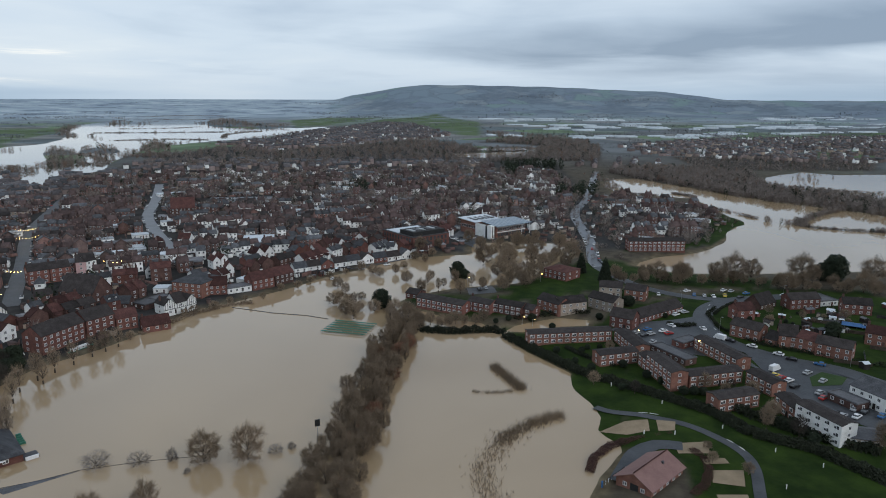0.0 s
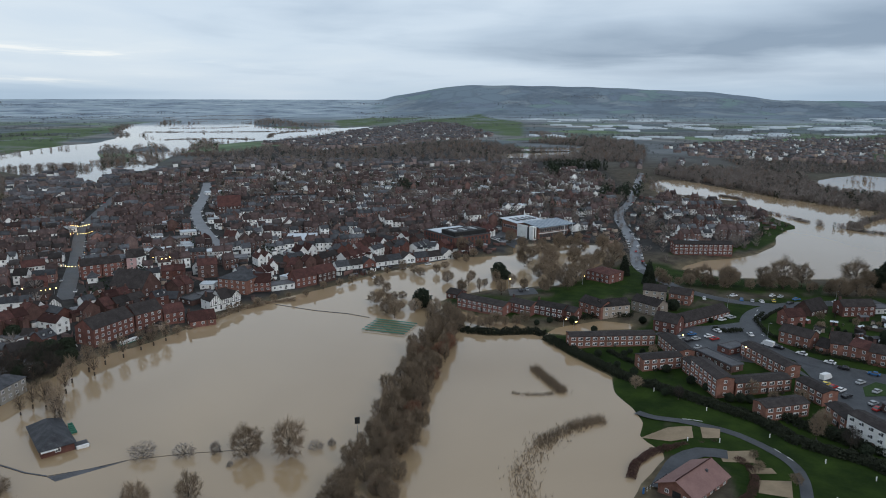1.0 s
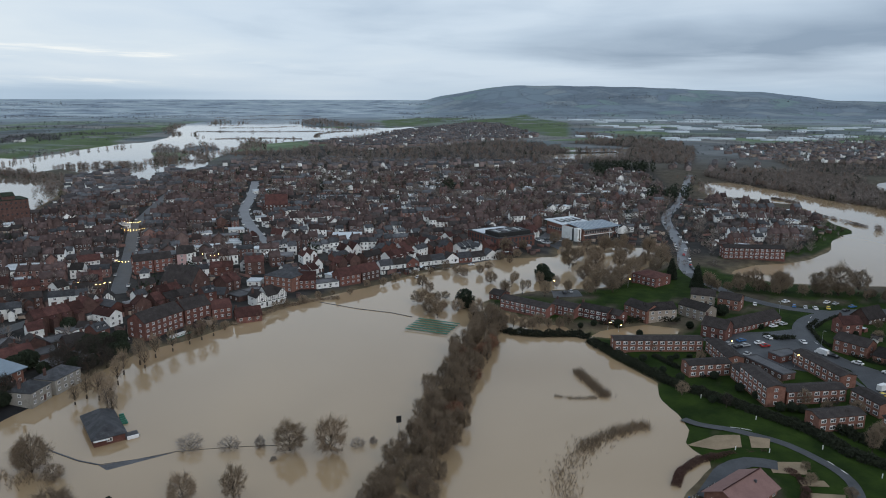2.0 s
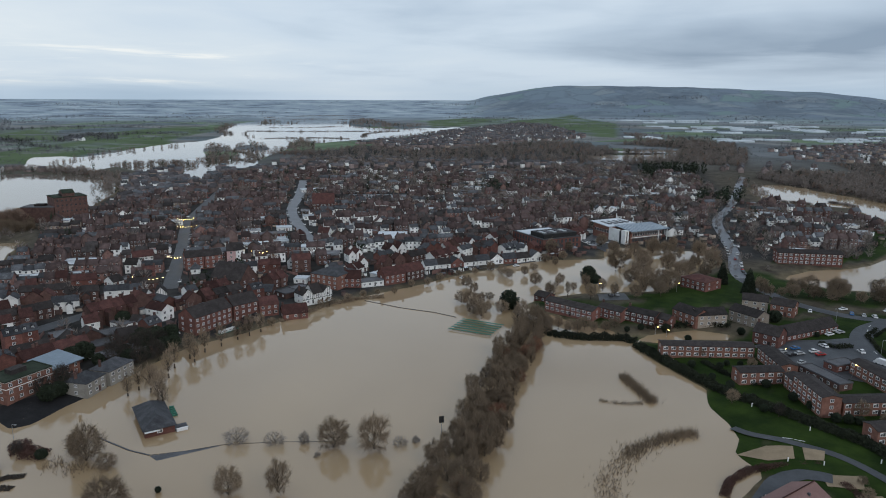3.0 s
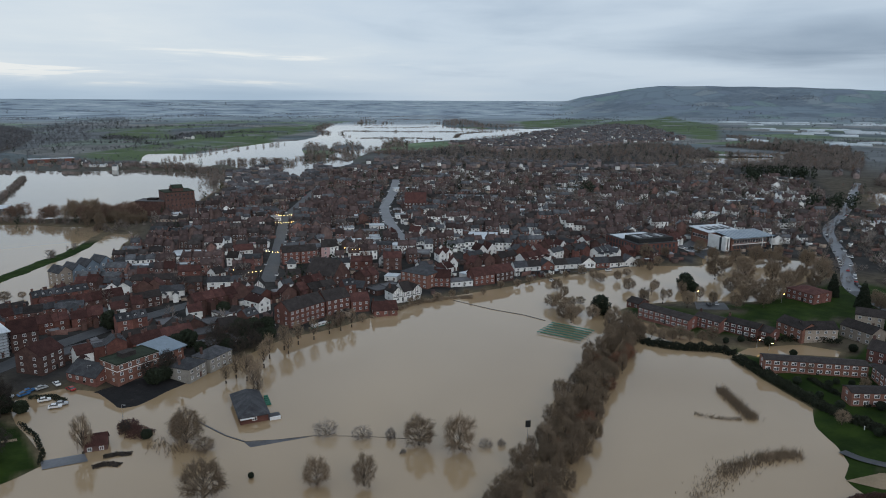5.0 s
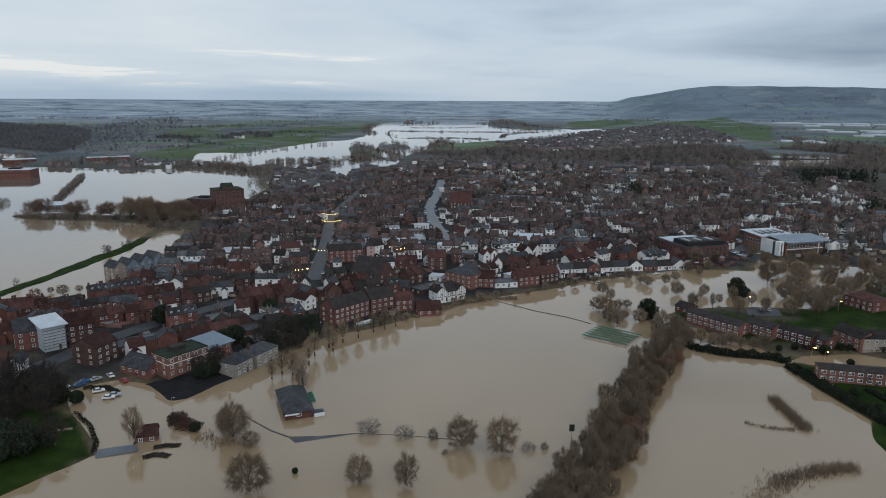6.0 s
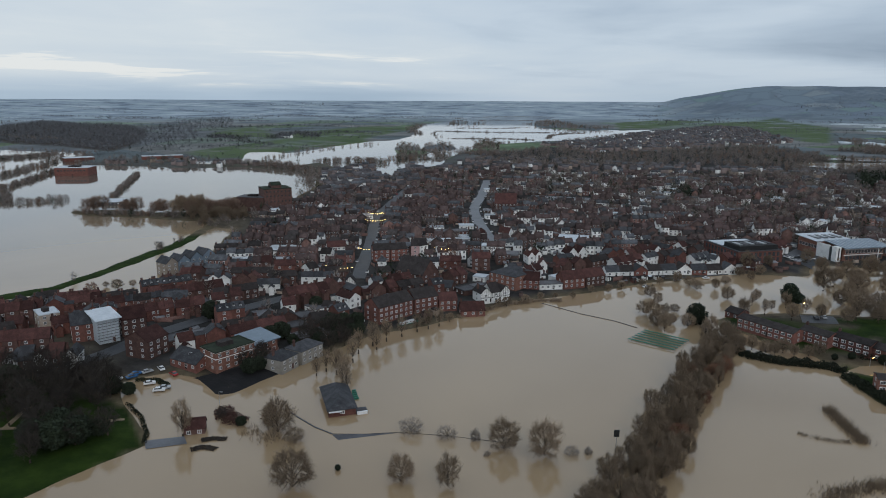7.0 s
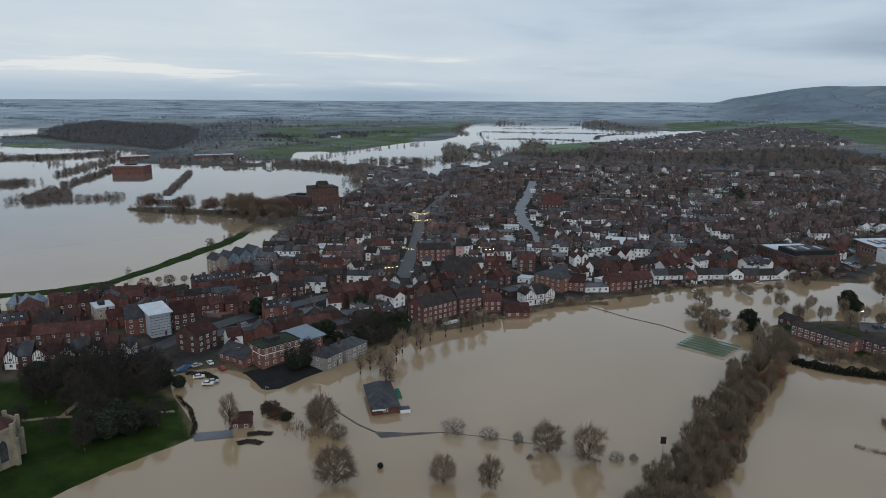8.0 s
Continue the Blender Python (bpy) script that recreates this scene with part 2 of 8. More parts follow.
M = dict(
    ground=ground_material(),
    water=water_material(),
    asphalt=material("wet_asphalt", ((0.030, 0.032, 0.036), (0.066, 0.069, 0.076)), 0.15, 9, 0.55, 0.15),
    dark_tarmac=material("dark_tarmac", ((0.012, 0.012, 0.013), (0.026, 0.025, 0.026)), 0.15, 9, 0.85, 0.15, spec=0.1),
    tarmac_light=material("worn_road", ((0.085, 0.090, 0.102), (0.155, 0.162, 0.178)), 0.1, 9, 0.45, 0.1),
    gravel=material("buff_gravel", ((0.19, 0.142, 0.092), (0.29, 0.222, 0.148)), 0.3, 12, 0.95, 0.3),
    grass=material("wet_grass", ((0.016, 0.036, 0.008), (0.028, 0.055, 0.013), (0.045, 0.075, 0.022)), 0.06, 14, 0.95, 0.4),
    brick=material("red_brick", ((0.092, 0.042, 0.035), (0.142, 0.062, 0.050), (0.205, 0.091, 0.073)), 0.5, 6, 0.9, 0.15, 0.35),
    brick_dark=material("brown_brick", ((0.060, 0.035, 0.030), (0.096, 0.054, 0.046), (0.145, 0.082, 0.068)), 0.5, 6, 0.9, 0.15, 0.25),
    brick_flat=material("orange_brick", ((0.140, 0.066, 0.048), (0.210, 0.100, 0.074), (0.285, 0.142, 0.106)), 0.6, 6, 0.9, 0.15, 0.12),
    buff=material("buff_brick", ((0.25, 0.205, 0.165), (0.38, 0.325, 0.275)), 0.5, 6, 0.9, 0.1, 0.2),
    white=material("white_render", ((0.58, 0.58, 0.56), (0.77, 0.77, 0.75), (0.84, 0.84, 0.83)), 0.35, 7, 0.8, 0.05, 0.12),
    pink=material("pink_render", ((0.46, 0.30, 0.29), (0.62, 0.43, 0.42)), 0.35, 7, 0.8, 0.05),
    pale_stone=material("grey_stone_render", ((0.19, 0.175, 0.155), (0.32, 0.30, 0.27)), 0.35, 7, 0.9, 0.15),
    moss_felt=material("mossy_roof_felt", ((0.018, 0.026, 0.018), (0.042, 0.052, 0.036)), 0.3, 8, 0.85, 0.15, spec=0.12),
    tile=material("red_clay_tiles", ((0.040, 0.020, 0.018), (0.063, 0.030, 0.027), (0.102, 0.047, 0.040)), 0.4, 8, 0.85, 0.3, 0.45, spec=0.12),
    slate=material("grey_slates", ((0.024, 0.025, 0.028), (0.043, 0.044, 0.049), (0.075, 0.077, 0.083)), 0.4, 8, 0.7, 0.2, 0.4, spec=0.18),
    brown_tile=material("brown_concrete_tiles", ((0.020, 0.017, 0.016), (0.034, 0.029, 0.028), (0.054, 0.046, 0.044)), 0.4, 8, 0.8, 0.25, 0.25, spec=0.12),
    pink_tile=material("faded_red_tiles", ((0.17, 0.095, 0.086), (0.24, 0.14, 0.125)), 0.3, 8, 0.8, 0.25),
    felt=material("flat_roof_felt", ((0.07, 0.07, 0.075), (0.13, 0.13, 0.14)), 0.2, 8, 0.7, 0.1, 0.25, spec=0.12),
    pale_roof=material("pale_metal_roof", ((0.42, 0.46, 0.50), (0.60, 0.64, 0.68)), 0.15, 6, 0.45, 0.05, 0.1),
    glass=material("window_glass", ((0.03, 0.034, 0.04), (0.10, 0.105, 0.11)), 0.3, 3, 0.08, 0, 0, 0.6),
    frame_white=material("white_window_frame", ((0.62, 0.62, 0.62), (0.78, 0.78, 0.78)), 2, 3, 0.5),
    bark=material("wet_bark", ((0.045, 0.034, 0.026), (0.085, 0.066, 0.05)), 1.0, 6, 0.9, 0.3, 0.15),
    twig=material("bare_twigs", ((0.15, 0.112, 0.078), (0.255, 0.192, 0.135)), 0.3, 6, 0.9, 0, 0.25),
    twig_rust=material("rusty_twigs", ((0.15, 0.072, 0.045), (0.24, 0.125, 0.08)), 0.3, 6, 0.9, 0, 0.25),
    evergreen=material("dark_evergreen", ((0.011, 0.017, 0.010), (0.030, 0.040, 0.022)), 0.6, 5, 0.9, 0, 0.2),
    hedge=material("clipped_hedge", ((0.011, 0.014, 0.008), (0.026, 0.031, 0.017)), 0.5, 6, 0.95, 0.3, 0.2),
    blue_roof=material("blue_grey_metal_roof", ((0.12, 0.16, 0.20), (0.19, 0.24, 0.29)), 0.2, 6, 0.4, 0.05),
    poly=material("polytunnel_sheet", ((0.36, 0.41, 0.45), (0.58, 0.63, 0.67)), 0.02, 6, 0.4),
)
# Far town copies of the near tones, mostly lightened and greyed as haze.
for short, name, tones, rough, vary in (
    ("brick_many", "town_red_brick", ((0.112, 0.064, 0.056), (0.165, 0.096, 0.083), (0.235, 0.145, 0.126)), 0.9, 0.35),
    ("dark_many", "town_brown_brick", ((0.082, 0.058, 0.053), (0.124, 0.086, 0.078), (0.180, 0.128, 0.116)), 0.9, 0.35),
    ("white_many", "town_white_render", ((0.60, 0.60, 0.58), (0.78, 0.78, 0.76), (0.84, 0.84, 0.83)), 0.8, 0.12),
    ("tile_many", "town_clay_tiles", ((0.046, 0.033, 0.032), (0.074, 0.052, 0.049), (0.122, 0.084, 0.080)), 0.85, 0.45),
    ("slate_many", "town_slates", ((0.040, 0.041, 0.046), (0.072, 0.075, 0.082), (0.125, 0.130, 0.140)), 0.65, 0.5),
    ("brown_many", "town_brown_tiles", ((0.029, 0.025, 0.023), (0.049, 0.042, 0.041), (0.078, 0.067, 0.064)), 0.8, 0.45),
    ("felt_many", "town_roof_felt", ((0.102, 0.102, 0.109), (0.232, 0.232, 0.246)), 0.6, 0.5),
    ("pale_many", "town_pale_roofs", ((0.42, 0.46, 0.50), (0.60, 0.64, 0.68)), 0.4, 0.3),
    ("buff_many", "town_buff_brick", ((0.25, 0.195, 0.155), (0.39, 0.32, 0.26)), 0.9, 0.3),
):
    M[short] = material(name, tones, 0.45, 7, rough, 0.2, vary, spec=0.15, island=True)
# Suburb wall and tile tones, greyed and lightened to paint distance haze.
for short, name, tones in (("sub_wall", "hazed_pale_brick", ((0.125, 0.098, 0.092), (0.185, 0.145, 0.136), (0.255, 0.205, 0.192))), ("sub_tile", "hazed_concrete_tiles", ((0.062, 0.056, 0.058), (0.100, 0.091, 0.094), (0.150, 0.138, 0.142)))):
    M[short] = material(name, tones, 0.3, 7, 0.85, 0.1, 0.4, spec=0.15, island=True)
M["twig_many"] = material("grey_brown_twigs", ((0.14, 0.118, 0.105), (0.24, 0.205, 0.185)), 0.06, 8, 0.95, 0, 0.3, island=True)
# Blue-grey twig tone paints haze over the far woods and hedges.
M["haze_twig"] = material("hazed_far_twigs", ((0.100, 0.104, 0.116), (0.158, 0.158, 0.166)), 0.03, 8, 0.95, 0, 0.25, island=True)
M["maroon"] = material("maroon_stems", ((0.045, 0.024, 0.020), (0.095, 0.048, 0.038)), 0.5, 6, 0.9, 0, 0.2)
M["rust_many"] = material("rust_brown_twigs", ((0.15, 0.10, 0.075), (0.25, 0.17, 0.13)), 0.06, 8, 0.95, 0, 0.3, island=True)
for nm, tones in (("paint_white", ((0.62, 0.62, 0.62), (0.78, 0.78, 0.78))), ("paint_silver", ((0.30, 0.31, 0.32), (0.42, 0.43, 0.44))), ("paint_black", ((0.012, 0.012, 0.014), (0.03, 0.03, 0.034))),
                  ("paint_blue", ((0.03, 0.10, 0.24), (0.05, 0.15, 0.32))), ("paint_red", ((0.28, 0.02, 0.02), (0.38, 0.04, 0.035))), ("paint_yellow", ((0.55, 0.40, 0.05), (0.65, 0.5, 0.1)))):
    M[nm] = material(nm.split("_")[1] + "_car_paint", tones, 1.2, 4, 0.25, 0, 0, 0.5)
M["rubber"] = material("black_rubber", ((0.012, 0.012, 0.012), (0.03, 0.03, 0.03)), 3, 4, 0.8)
M["cloth_blue"] = material("blue_tarpaulin", ((0.02, 0.07, 0.18), (0.04, 0.12, 0.27)), 0.5, 5, 0.6, 0.3)
M["net_green"] = material("green_netting", ((0.02, 0.10, 0.07), (0.05, 0.17, 0.12)), 0.5, 6, 0.8)
M["steel"] = material("galvanised_steel", ((0.28, 0.29, 0.30), (0.45, 0.46, 0.47)), 2, 4, 0.4, 0, 0, 0.5, 0.6)
M["stone"] = material("weathered_limestone", ((0.17, 0.145, 0.105), (0.28, 0.24, 0.175), (0.38, 0.33, 0.25)), 0.35, 7, 0.95, 0.3)
M["line"] = material("road_paint", ((0.45, 0.45, 0.43), (0.65, 0.65, 0.62)), 0.6, 5, 0.7)
M["bulb"] = glow("warm_bulb", (1.0, 0.58, 0.17), 14.0)
# Near-black tone paints shade into the churchyard trees; brambles share it.
M["twig_dark"] = material("dark_shaded_twigs", ((0.022, 0.018, 0.016), (0.055, 0.046, 0.038)), 0.3, 6, 0.9, 0, 0.25)
M["twig_pale"] = material("pale_grey_twigs", ((0.17, 0.145, 0.125), (0.27, 0.23, 0.20)), 0.3, 6, 0.9, 0, 0.2)
# ---------------------------------------------------------------- mesh helpers


class Geo:
    """Gathers vertices and faces of one mesh."""

    def __init__(self):
        self.v, self.f, self.mi = [], [], []

    def add(self, verts, faces, slot=0):
        n = len(self.v)
        self.v += [tuple(p) for p in verts]
        self.f += [tuple(i + n for i in q) for q in faces]
        self.mi += [slot] * len(faces)
        return self

    def box(self, x0, x1, y0, y1, z0, z1, slot=0):
        return self.add([(x0, y0, z0), (x1, y0, z0), (x1, y1, z0), (x0, y1, z0), (x0, y0, z1), (x1, y0, z1), (x1, y1, z1), (x0, y1, z1)],
                        [(0, 3, 2, 1), (4, 5, 6, 7), (0, 1, 5, 4), (1, 2, 6, 5), (2, 3, 7, 6), (3, 0, 4, 7)], slot)

    def tube(self, a, b, ra, rb, n=6, slot=0, cap=False):
        a, b = Vector(a), Vector(b)
        d = (b - a).normalized()
        s = d.orthogonal().normalized()
        t = d.cross(s)
        ring = [(s * math.cos(k * math.tau / n) + t * math.sin(k * math.tau / n)) for k in range(n)]
        vs = [a + r * ra for r in ring] + [b + r * rb for r in ring]
        fs = [(k, (k + 1) % n, n + (k + 1) % n, n + k) for k in range(n)]
        if cap:
            fs += [tuple(range(n, 2 * n))]
        return self.add(vs, fs, slot)

    def mesh(self, name, *mats):
        me = bpy.data.meshes.new(name)
        me.from_pydata(self.v, [], self.f)
        for mt in mats:
            me.materials.append(mt)
        if len(mats) > 1:
            me.polygons.foreach_set("material_index", self.mi)
        me.update()
        return me


def part(name, geo, mats, parent=None, label=""):
    """One mesh object under a thing or part; geo is a Geo or a ready mesh."""
    mats = mats if isinstance(mats, (tuple, list)) else (mats,)
    me = geo.mesh(name, *mats) if isinstance(geo, Geo) else geo
    ob = new(name, me)
    if parent is not None:
        ob.parent = parent
    if label:
        ob["label"] = label
    return ob


def thing(name, label, category, m=None, group="", kind=""):
    ob = tagged(new(name), label, category, group, kind)
    if m is not None:
        ob.matrix_basis = m
    return ob


# ---------------------------------------------------------------- lie of the land
# outlines of standing water and of ground covers, plan metres
WET = [
    [(-200, 60), (-146, 129), (-142, 143), (-137, 157), (-129, 174), (-132, 179), (-153, 197), (-168, 215), (-156, 227), (-141, 225),
     (-127, 213), (-122, 215), (-114, 236), (-106, 254), (-98, 274), (-92, 286), (-79, 297), (-57, 322), (-46, 339), (-34, 353),
     (-6, 372), (15, 390), (40, 409), (90, 443), (132, 440), (139, 480), (168, 474), (207, 462), (193, 421), (160, 389),
     (138, 362), (121, 364), (98, 363), (84, 357), (70, 352), (60, 342), (65, 300), (99, 290), (101, 258), (110, 234), (104, 219),
     (106, 206), (105, 195), (99, 186), (102, 174), (86, 160), (77, 148), (70, 60)],
    [(62, 322), (68, 300), (92, 293), (97, 300), (80, 308), (68, 328)],
    [(100, 290), (116, 295), (133, 298), (146, 292), (143, 285), (126, 286), (108, 282)],
    [(400, 790), (442, 838), (465, 820), (475, 768), (485, 701), (490, 657), (501, 624), (516, 585), (527, 553), (542, 510), (620, 440), (560, 335), (381, 342), (344, 344), (278, 354),
     (237, 364), (222, 392), (248, 406), (270, 408), (299, 418), (320, 435), (351, 473), (372, 493), (392, 499), (399, 539), (413, 589), (435, 647), (415, 669), (369, 683), (375, 715)],
    [(587, 711), (626, 786), (669, 818), (740, 848), (765, 812), (1000, 760), (1000, 640), (760, 520), (623, 575), (612, 645), (595, 678)],
    [(330, 1273), (387, 1277), (512, 1309), (498, 1248), (427, 1188), (372, 1164), (327, 1204)],
    [(400, 1345), (522, 1326), (560, 1400), (430, 1400)],
    [(709, 2093), (692, 1943), (655, 1719), (614, 1674), (634, 1833)],
    [(-552, 1037), (-615, 1159), (-641, 1238), (-619, 1264), (-572, 1242), (-549, 1295), (-552, 1442), (-529, 1629), (-490, 1674), (-487, 1817), (-507, 1984), (-610, 2335), (-663, 2726), (-643, 3051),
     (-632, 3461), (-650, 3900), (-560, 4150), (-380, 4180), (-195, 4200), (-212, 4150), (-223, 3342), (-93, 2679), (-6, 2487), (90, 2407), (174, 2506), (193, 2375), (79, 2101), (11, 1970), (-33, 1804),
     (-116, 1749), (-190, 1654), (-232, 1534), (-246, 1370), (-252, 1287), (-235, 1063), (-254, 1036), (-275, 1019), (-263, 890), (-304, 927), (-311, 1001), (-360, 1048), (-375, 997), (-441, 1079),
     (-446, 1009), (-478, 1024), (-503, 1006)],
    [(-2010, 1819), (-1292, 1164), (-1120, 1166), (-929, 1147), (-778, 946), (-580, 938), (-523, 974), (-383, 928), (-321, 777), (-295, 641),
     (-375, 683), (-318, 540), (-299, 471), (-293, 438), (-294, 400), (-292, 362), (-292, 324), (-307, 301), (-330, 284), (-500, 200), (-1500, 600)],
    [(-300, 260), (-320, 275), (-299, 292), (-282, 319), (-281, 362), (-283, 400), (-282, 438), (-288, 470), (-298, 505), (-280, 509), (-254, 430), (-246, 376), (-238, 340), (-234, 303),
     (-268, 300), (-280, 276)],
    [(-1696, 1464), (-1621, 1517), (-1665, 1627), (-1930, 1889), (-1967, 2019), (-2109, 2248), (-2419, 2486), (-2507, 2381), (-2567, 2223)],
]
DRY = [
    [(-470, 556), (-461, 543), (-431, 533), (-393, 537), (-348, 531), (-318, 535), (-290, 560), (-255, 600), (-280, 660), (-330, 690), (-360, 640), (-345, 600), (-369, 572), (-395, 566), (-437, 572)],
    [(-366, 1490), (-348, 1560), (-303, 1535), (-274, 1429), (-307, 1396), (-339, 1424)],
    [(-410, 1440), (-420, 1520), (-384, 1500), (-316, 1337), (-296, 1189), (-335, 1187)],
    [(-270, 1600), (-255, 1700), (-211, 1612), (-180, 1374), (-224, 1371)],
    [(-262, 3175), (-196, 3346), (-28, 2687), (73, 2496), (-6, 2354), (-145, 2472), (-220, 2665)],
    [(-600, 2900), (-520, 2940), (-540, 3020), (-600, 3000)],
]
# ground under leafless woods, coloured darker than the open land
WOODS = [
    [(-74, 1475), (-3, 1330), (64, 1390), (160, 1470), (248, 1568), (341, 1653), (395, 1508), (419, 1385), (341, 1123), (225, 1080), (181, 1133), (89, 1128), (-59, 1170), (-209, 1277)],
    [(-196, 1195), (-59, 1170), (88, 1109), (82, 1038), (-86, 1045), (-176, 1076)],
    [(218, 1045), (333, 1094), (312, 972), (259, 844), (171, 814)],
    [(467, 1548), (567, 1424), (459, 1149), (554, 1154), (730, 1531), (623, 1634)],
    [(439, 1409), (604, 1378), (675, 1364), (513, 1034), (422, 1072), (334, 1070)],
    [(453, 892), (485, 701), (501, 624), (542, 510), (603, 470), (615, 560), (600, 645), (575, 701), (590, 760), (650, 830), (600, 905), (523, 941)],
    [(-1969, 2008), (-2199, 2483), (-1805, 2239), (-1557, 2150), (-1330, 1900), (-1150, 1650), (-960, 1330), (-900, 1180), (-1106, 1277), (-1228, 1295), (-1474, 1445)],
    [(600, 880), (732, 862), (852, 835), (972, 953), (841, 1060), (680, 1089)],
]
TOWN = [(-340, 300), (-220, 270), (-160, 215), (-127, 213), (-98, 274), (-46, 339), (40, 409), (132, 440), (300, 430), (420, 540), (330, 700), (420, 1000), (200, 1400),
        (-100, 1500), (-200, 1150), (-250, 900), (-330, 640), (-260, 520), (-230, 380), (-300, 330)]
LAWNS = [
    [(104, 226), (116, 232), (124, 218), (130, 204), (124, 190), (112, 192), (104, 190), (99, 194), (100, 204), (102, 214)],
    [(173.7, 264.3), (181.0, 256.5), (174.7, 250.3), (171.4, 257.2)],
    [(100, 292), (103, 258), (112, 236), (105, 219), (107, 200), (125, 186), (100, 130), (160, 110), (200, 130), (165, 170), (148, 195), (125, 240), (112, 275)],
    [(112, 275), (150, 285), (165, 305), (215, 312), (260, 318), (310, 300), (330, 250), (300, 180), (240, 110), (160, 110), (148, 190), (125, 240)],
    [(-240, 100), (-146, 124), (-130, 173), (-152, 196), (-200, 200), (-260, 170)],
    [(-340, 266), (-314, 276), (-294, 292), (-277, 318), (-276, 362), (-278, 400), (-277, 438), (-284, 474), (-304, 474), (-298, 438), (-299, 400), (-297, 362), (-297, 326), (-311, 305), (-338, 288)],
    [(86, 174), (100, 192), (128, 190), (126, 136), (104, 128), (112, 148), (112, 160), (104, 172)],
    [(64, 345), (70, 338), (110, 322), (150, 330), (205, 345), (200, 350), (140, 345), (110, 336), (84, 345), (72, 352)],
    [(66, 338), (80, 316), (98, 304), (120, 306), (150, 304), (165, 312), (205, 318), (198, 335), (150, 328), (110, 318), (84, 334), (72, 346)],
    [(112, 348), (135, 340), (200, 352), (215, 330), (260, 320), (290, 326), (245, 352), (205, 410), (170, 385), (140, 362)],
    [(236, 423), (276, 421), (309, 433), (338, 457), (361, 483), (394, 502), (399, 546), (375, 540), (350, 495), (310, 447), (276, 434), (238, 434)],
]
PASTURES = [
    [(-748, 1173), (-640, 1090), (-575, 1120), (-575, 1340), (-500, 1560), (-570, 1700), (-590, 2350), (-804, 2450), (-840, 1889), (-735, 1600)],
    [(-1064, 1820), (-1131, 2196), (-938, 1930), (-767, 1640), (-845, 1550)],
    [(294, 2343), (464, 3121), (866, 3678), (834, 2784), (543, 1802), (497, 1847), (504, 2284), (452, 2741)],
    [(102, 2245), (253, 2718), (539, 3447), (262, 3409), (90, 3073), (79, 2699)],
    [(914, 1052), (983, 953), (1099, 1040), (1042, 1157)],
    [(1400, 1580), (1700, 1600), (1900, 1750), (1500, 1760)],
]


def signed(poly, x, y):
    """Distance to an outline, negative inside; x and y are arrays."""
    p = np.asarray(poly, float)
    q = np.roll(p, -1, 0)
    best = np.full(x.shape, 1e12)
    inside = np.zeros(x.shape, bool)
    for (ax, ay), (bx, by) in zip(p, q):
        ex, ey = bx - ax, by - ay
        t = np.clip(((x - ax) * ex + (y - ay) * ey) / (ex * ex + ey * ey + 1e-9), 0, 1)
        best = np.minimum(best, (x - ax - t * ex) ** 2 + (y - ay - t * ey) ** 2)
        if ey:
            inside ^= ((ay > y) != (by > y)) & (x < ex * (y - ay) / ey + ax)
    d = np.sqrt(best)
    return np.where(inside, -d, d)


def ease(v, a, b):
    t = np.clip((v - a) / (b - a), 0, 1)
    return t * t * (3 - 2 * t)


def wobble(x, y):
    return np.sin(x * 0.11 + y * 0.05) * 0.9 + np.sin(y * 0.17 - x * 0.08 + 1.3) * 0.7 + np.sin(x * 0.41 + y * 0.37) * 0.35


def shore(x, y):
    d = np.full(x.shape, 1e12)
    for w in WET:
        d = np.minimum(d, signed(w, x, y))
    for w in DRY:
        d = np.maximum(d, -signed(w, x, y))
    return d + wobble(x, y) * np.clip(np.hypot(x, y) / 500, 0.4, 4)


def land(x, y):
    """Height of the ground over the flood level."""
    x, y = np.asarray(x, float), np.asarray(y, float)
    d = shore(x, y)
    r = np.hypot(x, y)
    z = np.clip(d * 0.13, -2.5, 1.5) + 2.0 * ease(d, 20, 160)
    # Outer rim lifted so the horizon sits right in the camera's view.
    z = z + 78 * ease(r, 4150, 4880)
    # the long hill
    a = np.degrees(np.arctan2(x, y))
    prof = (78 * ease(a, 5.0, 12.5) + 22 * ease(a, 4.9, 6.6)) * (1 - 0.08 * ease(a, 14, 22) - 0.30 * ease(a, 20, 31)) * (1 - ease(a, 29.5, 37.5)) + 7 * ease(a, 35.5, 37) + 1.5 * np.sin(a * 2.1) * ease(a, 8, 12)
    z = z + prof * ease(r, 3500, 4750) + 6 * ease(-a, 20, 40) * ease(r, 3300, 4700)
    return z


def ground_z(x, y):
    return float(land(np.array([x]), np.array([y]))[0])


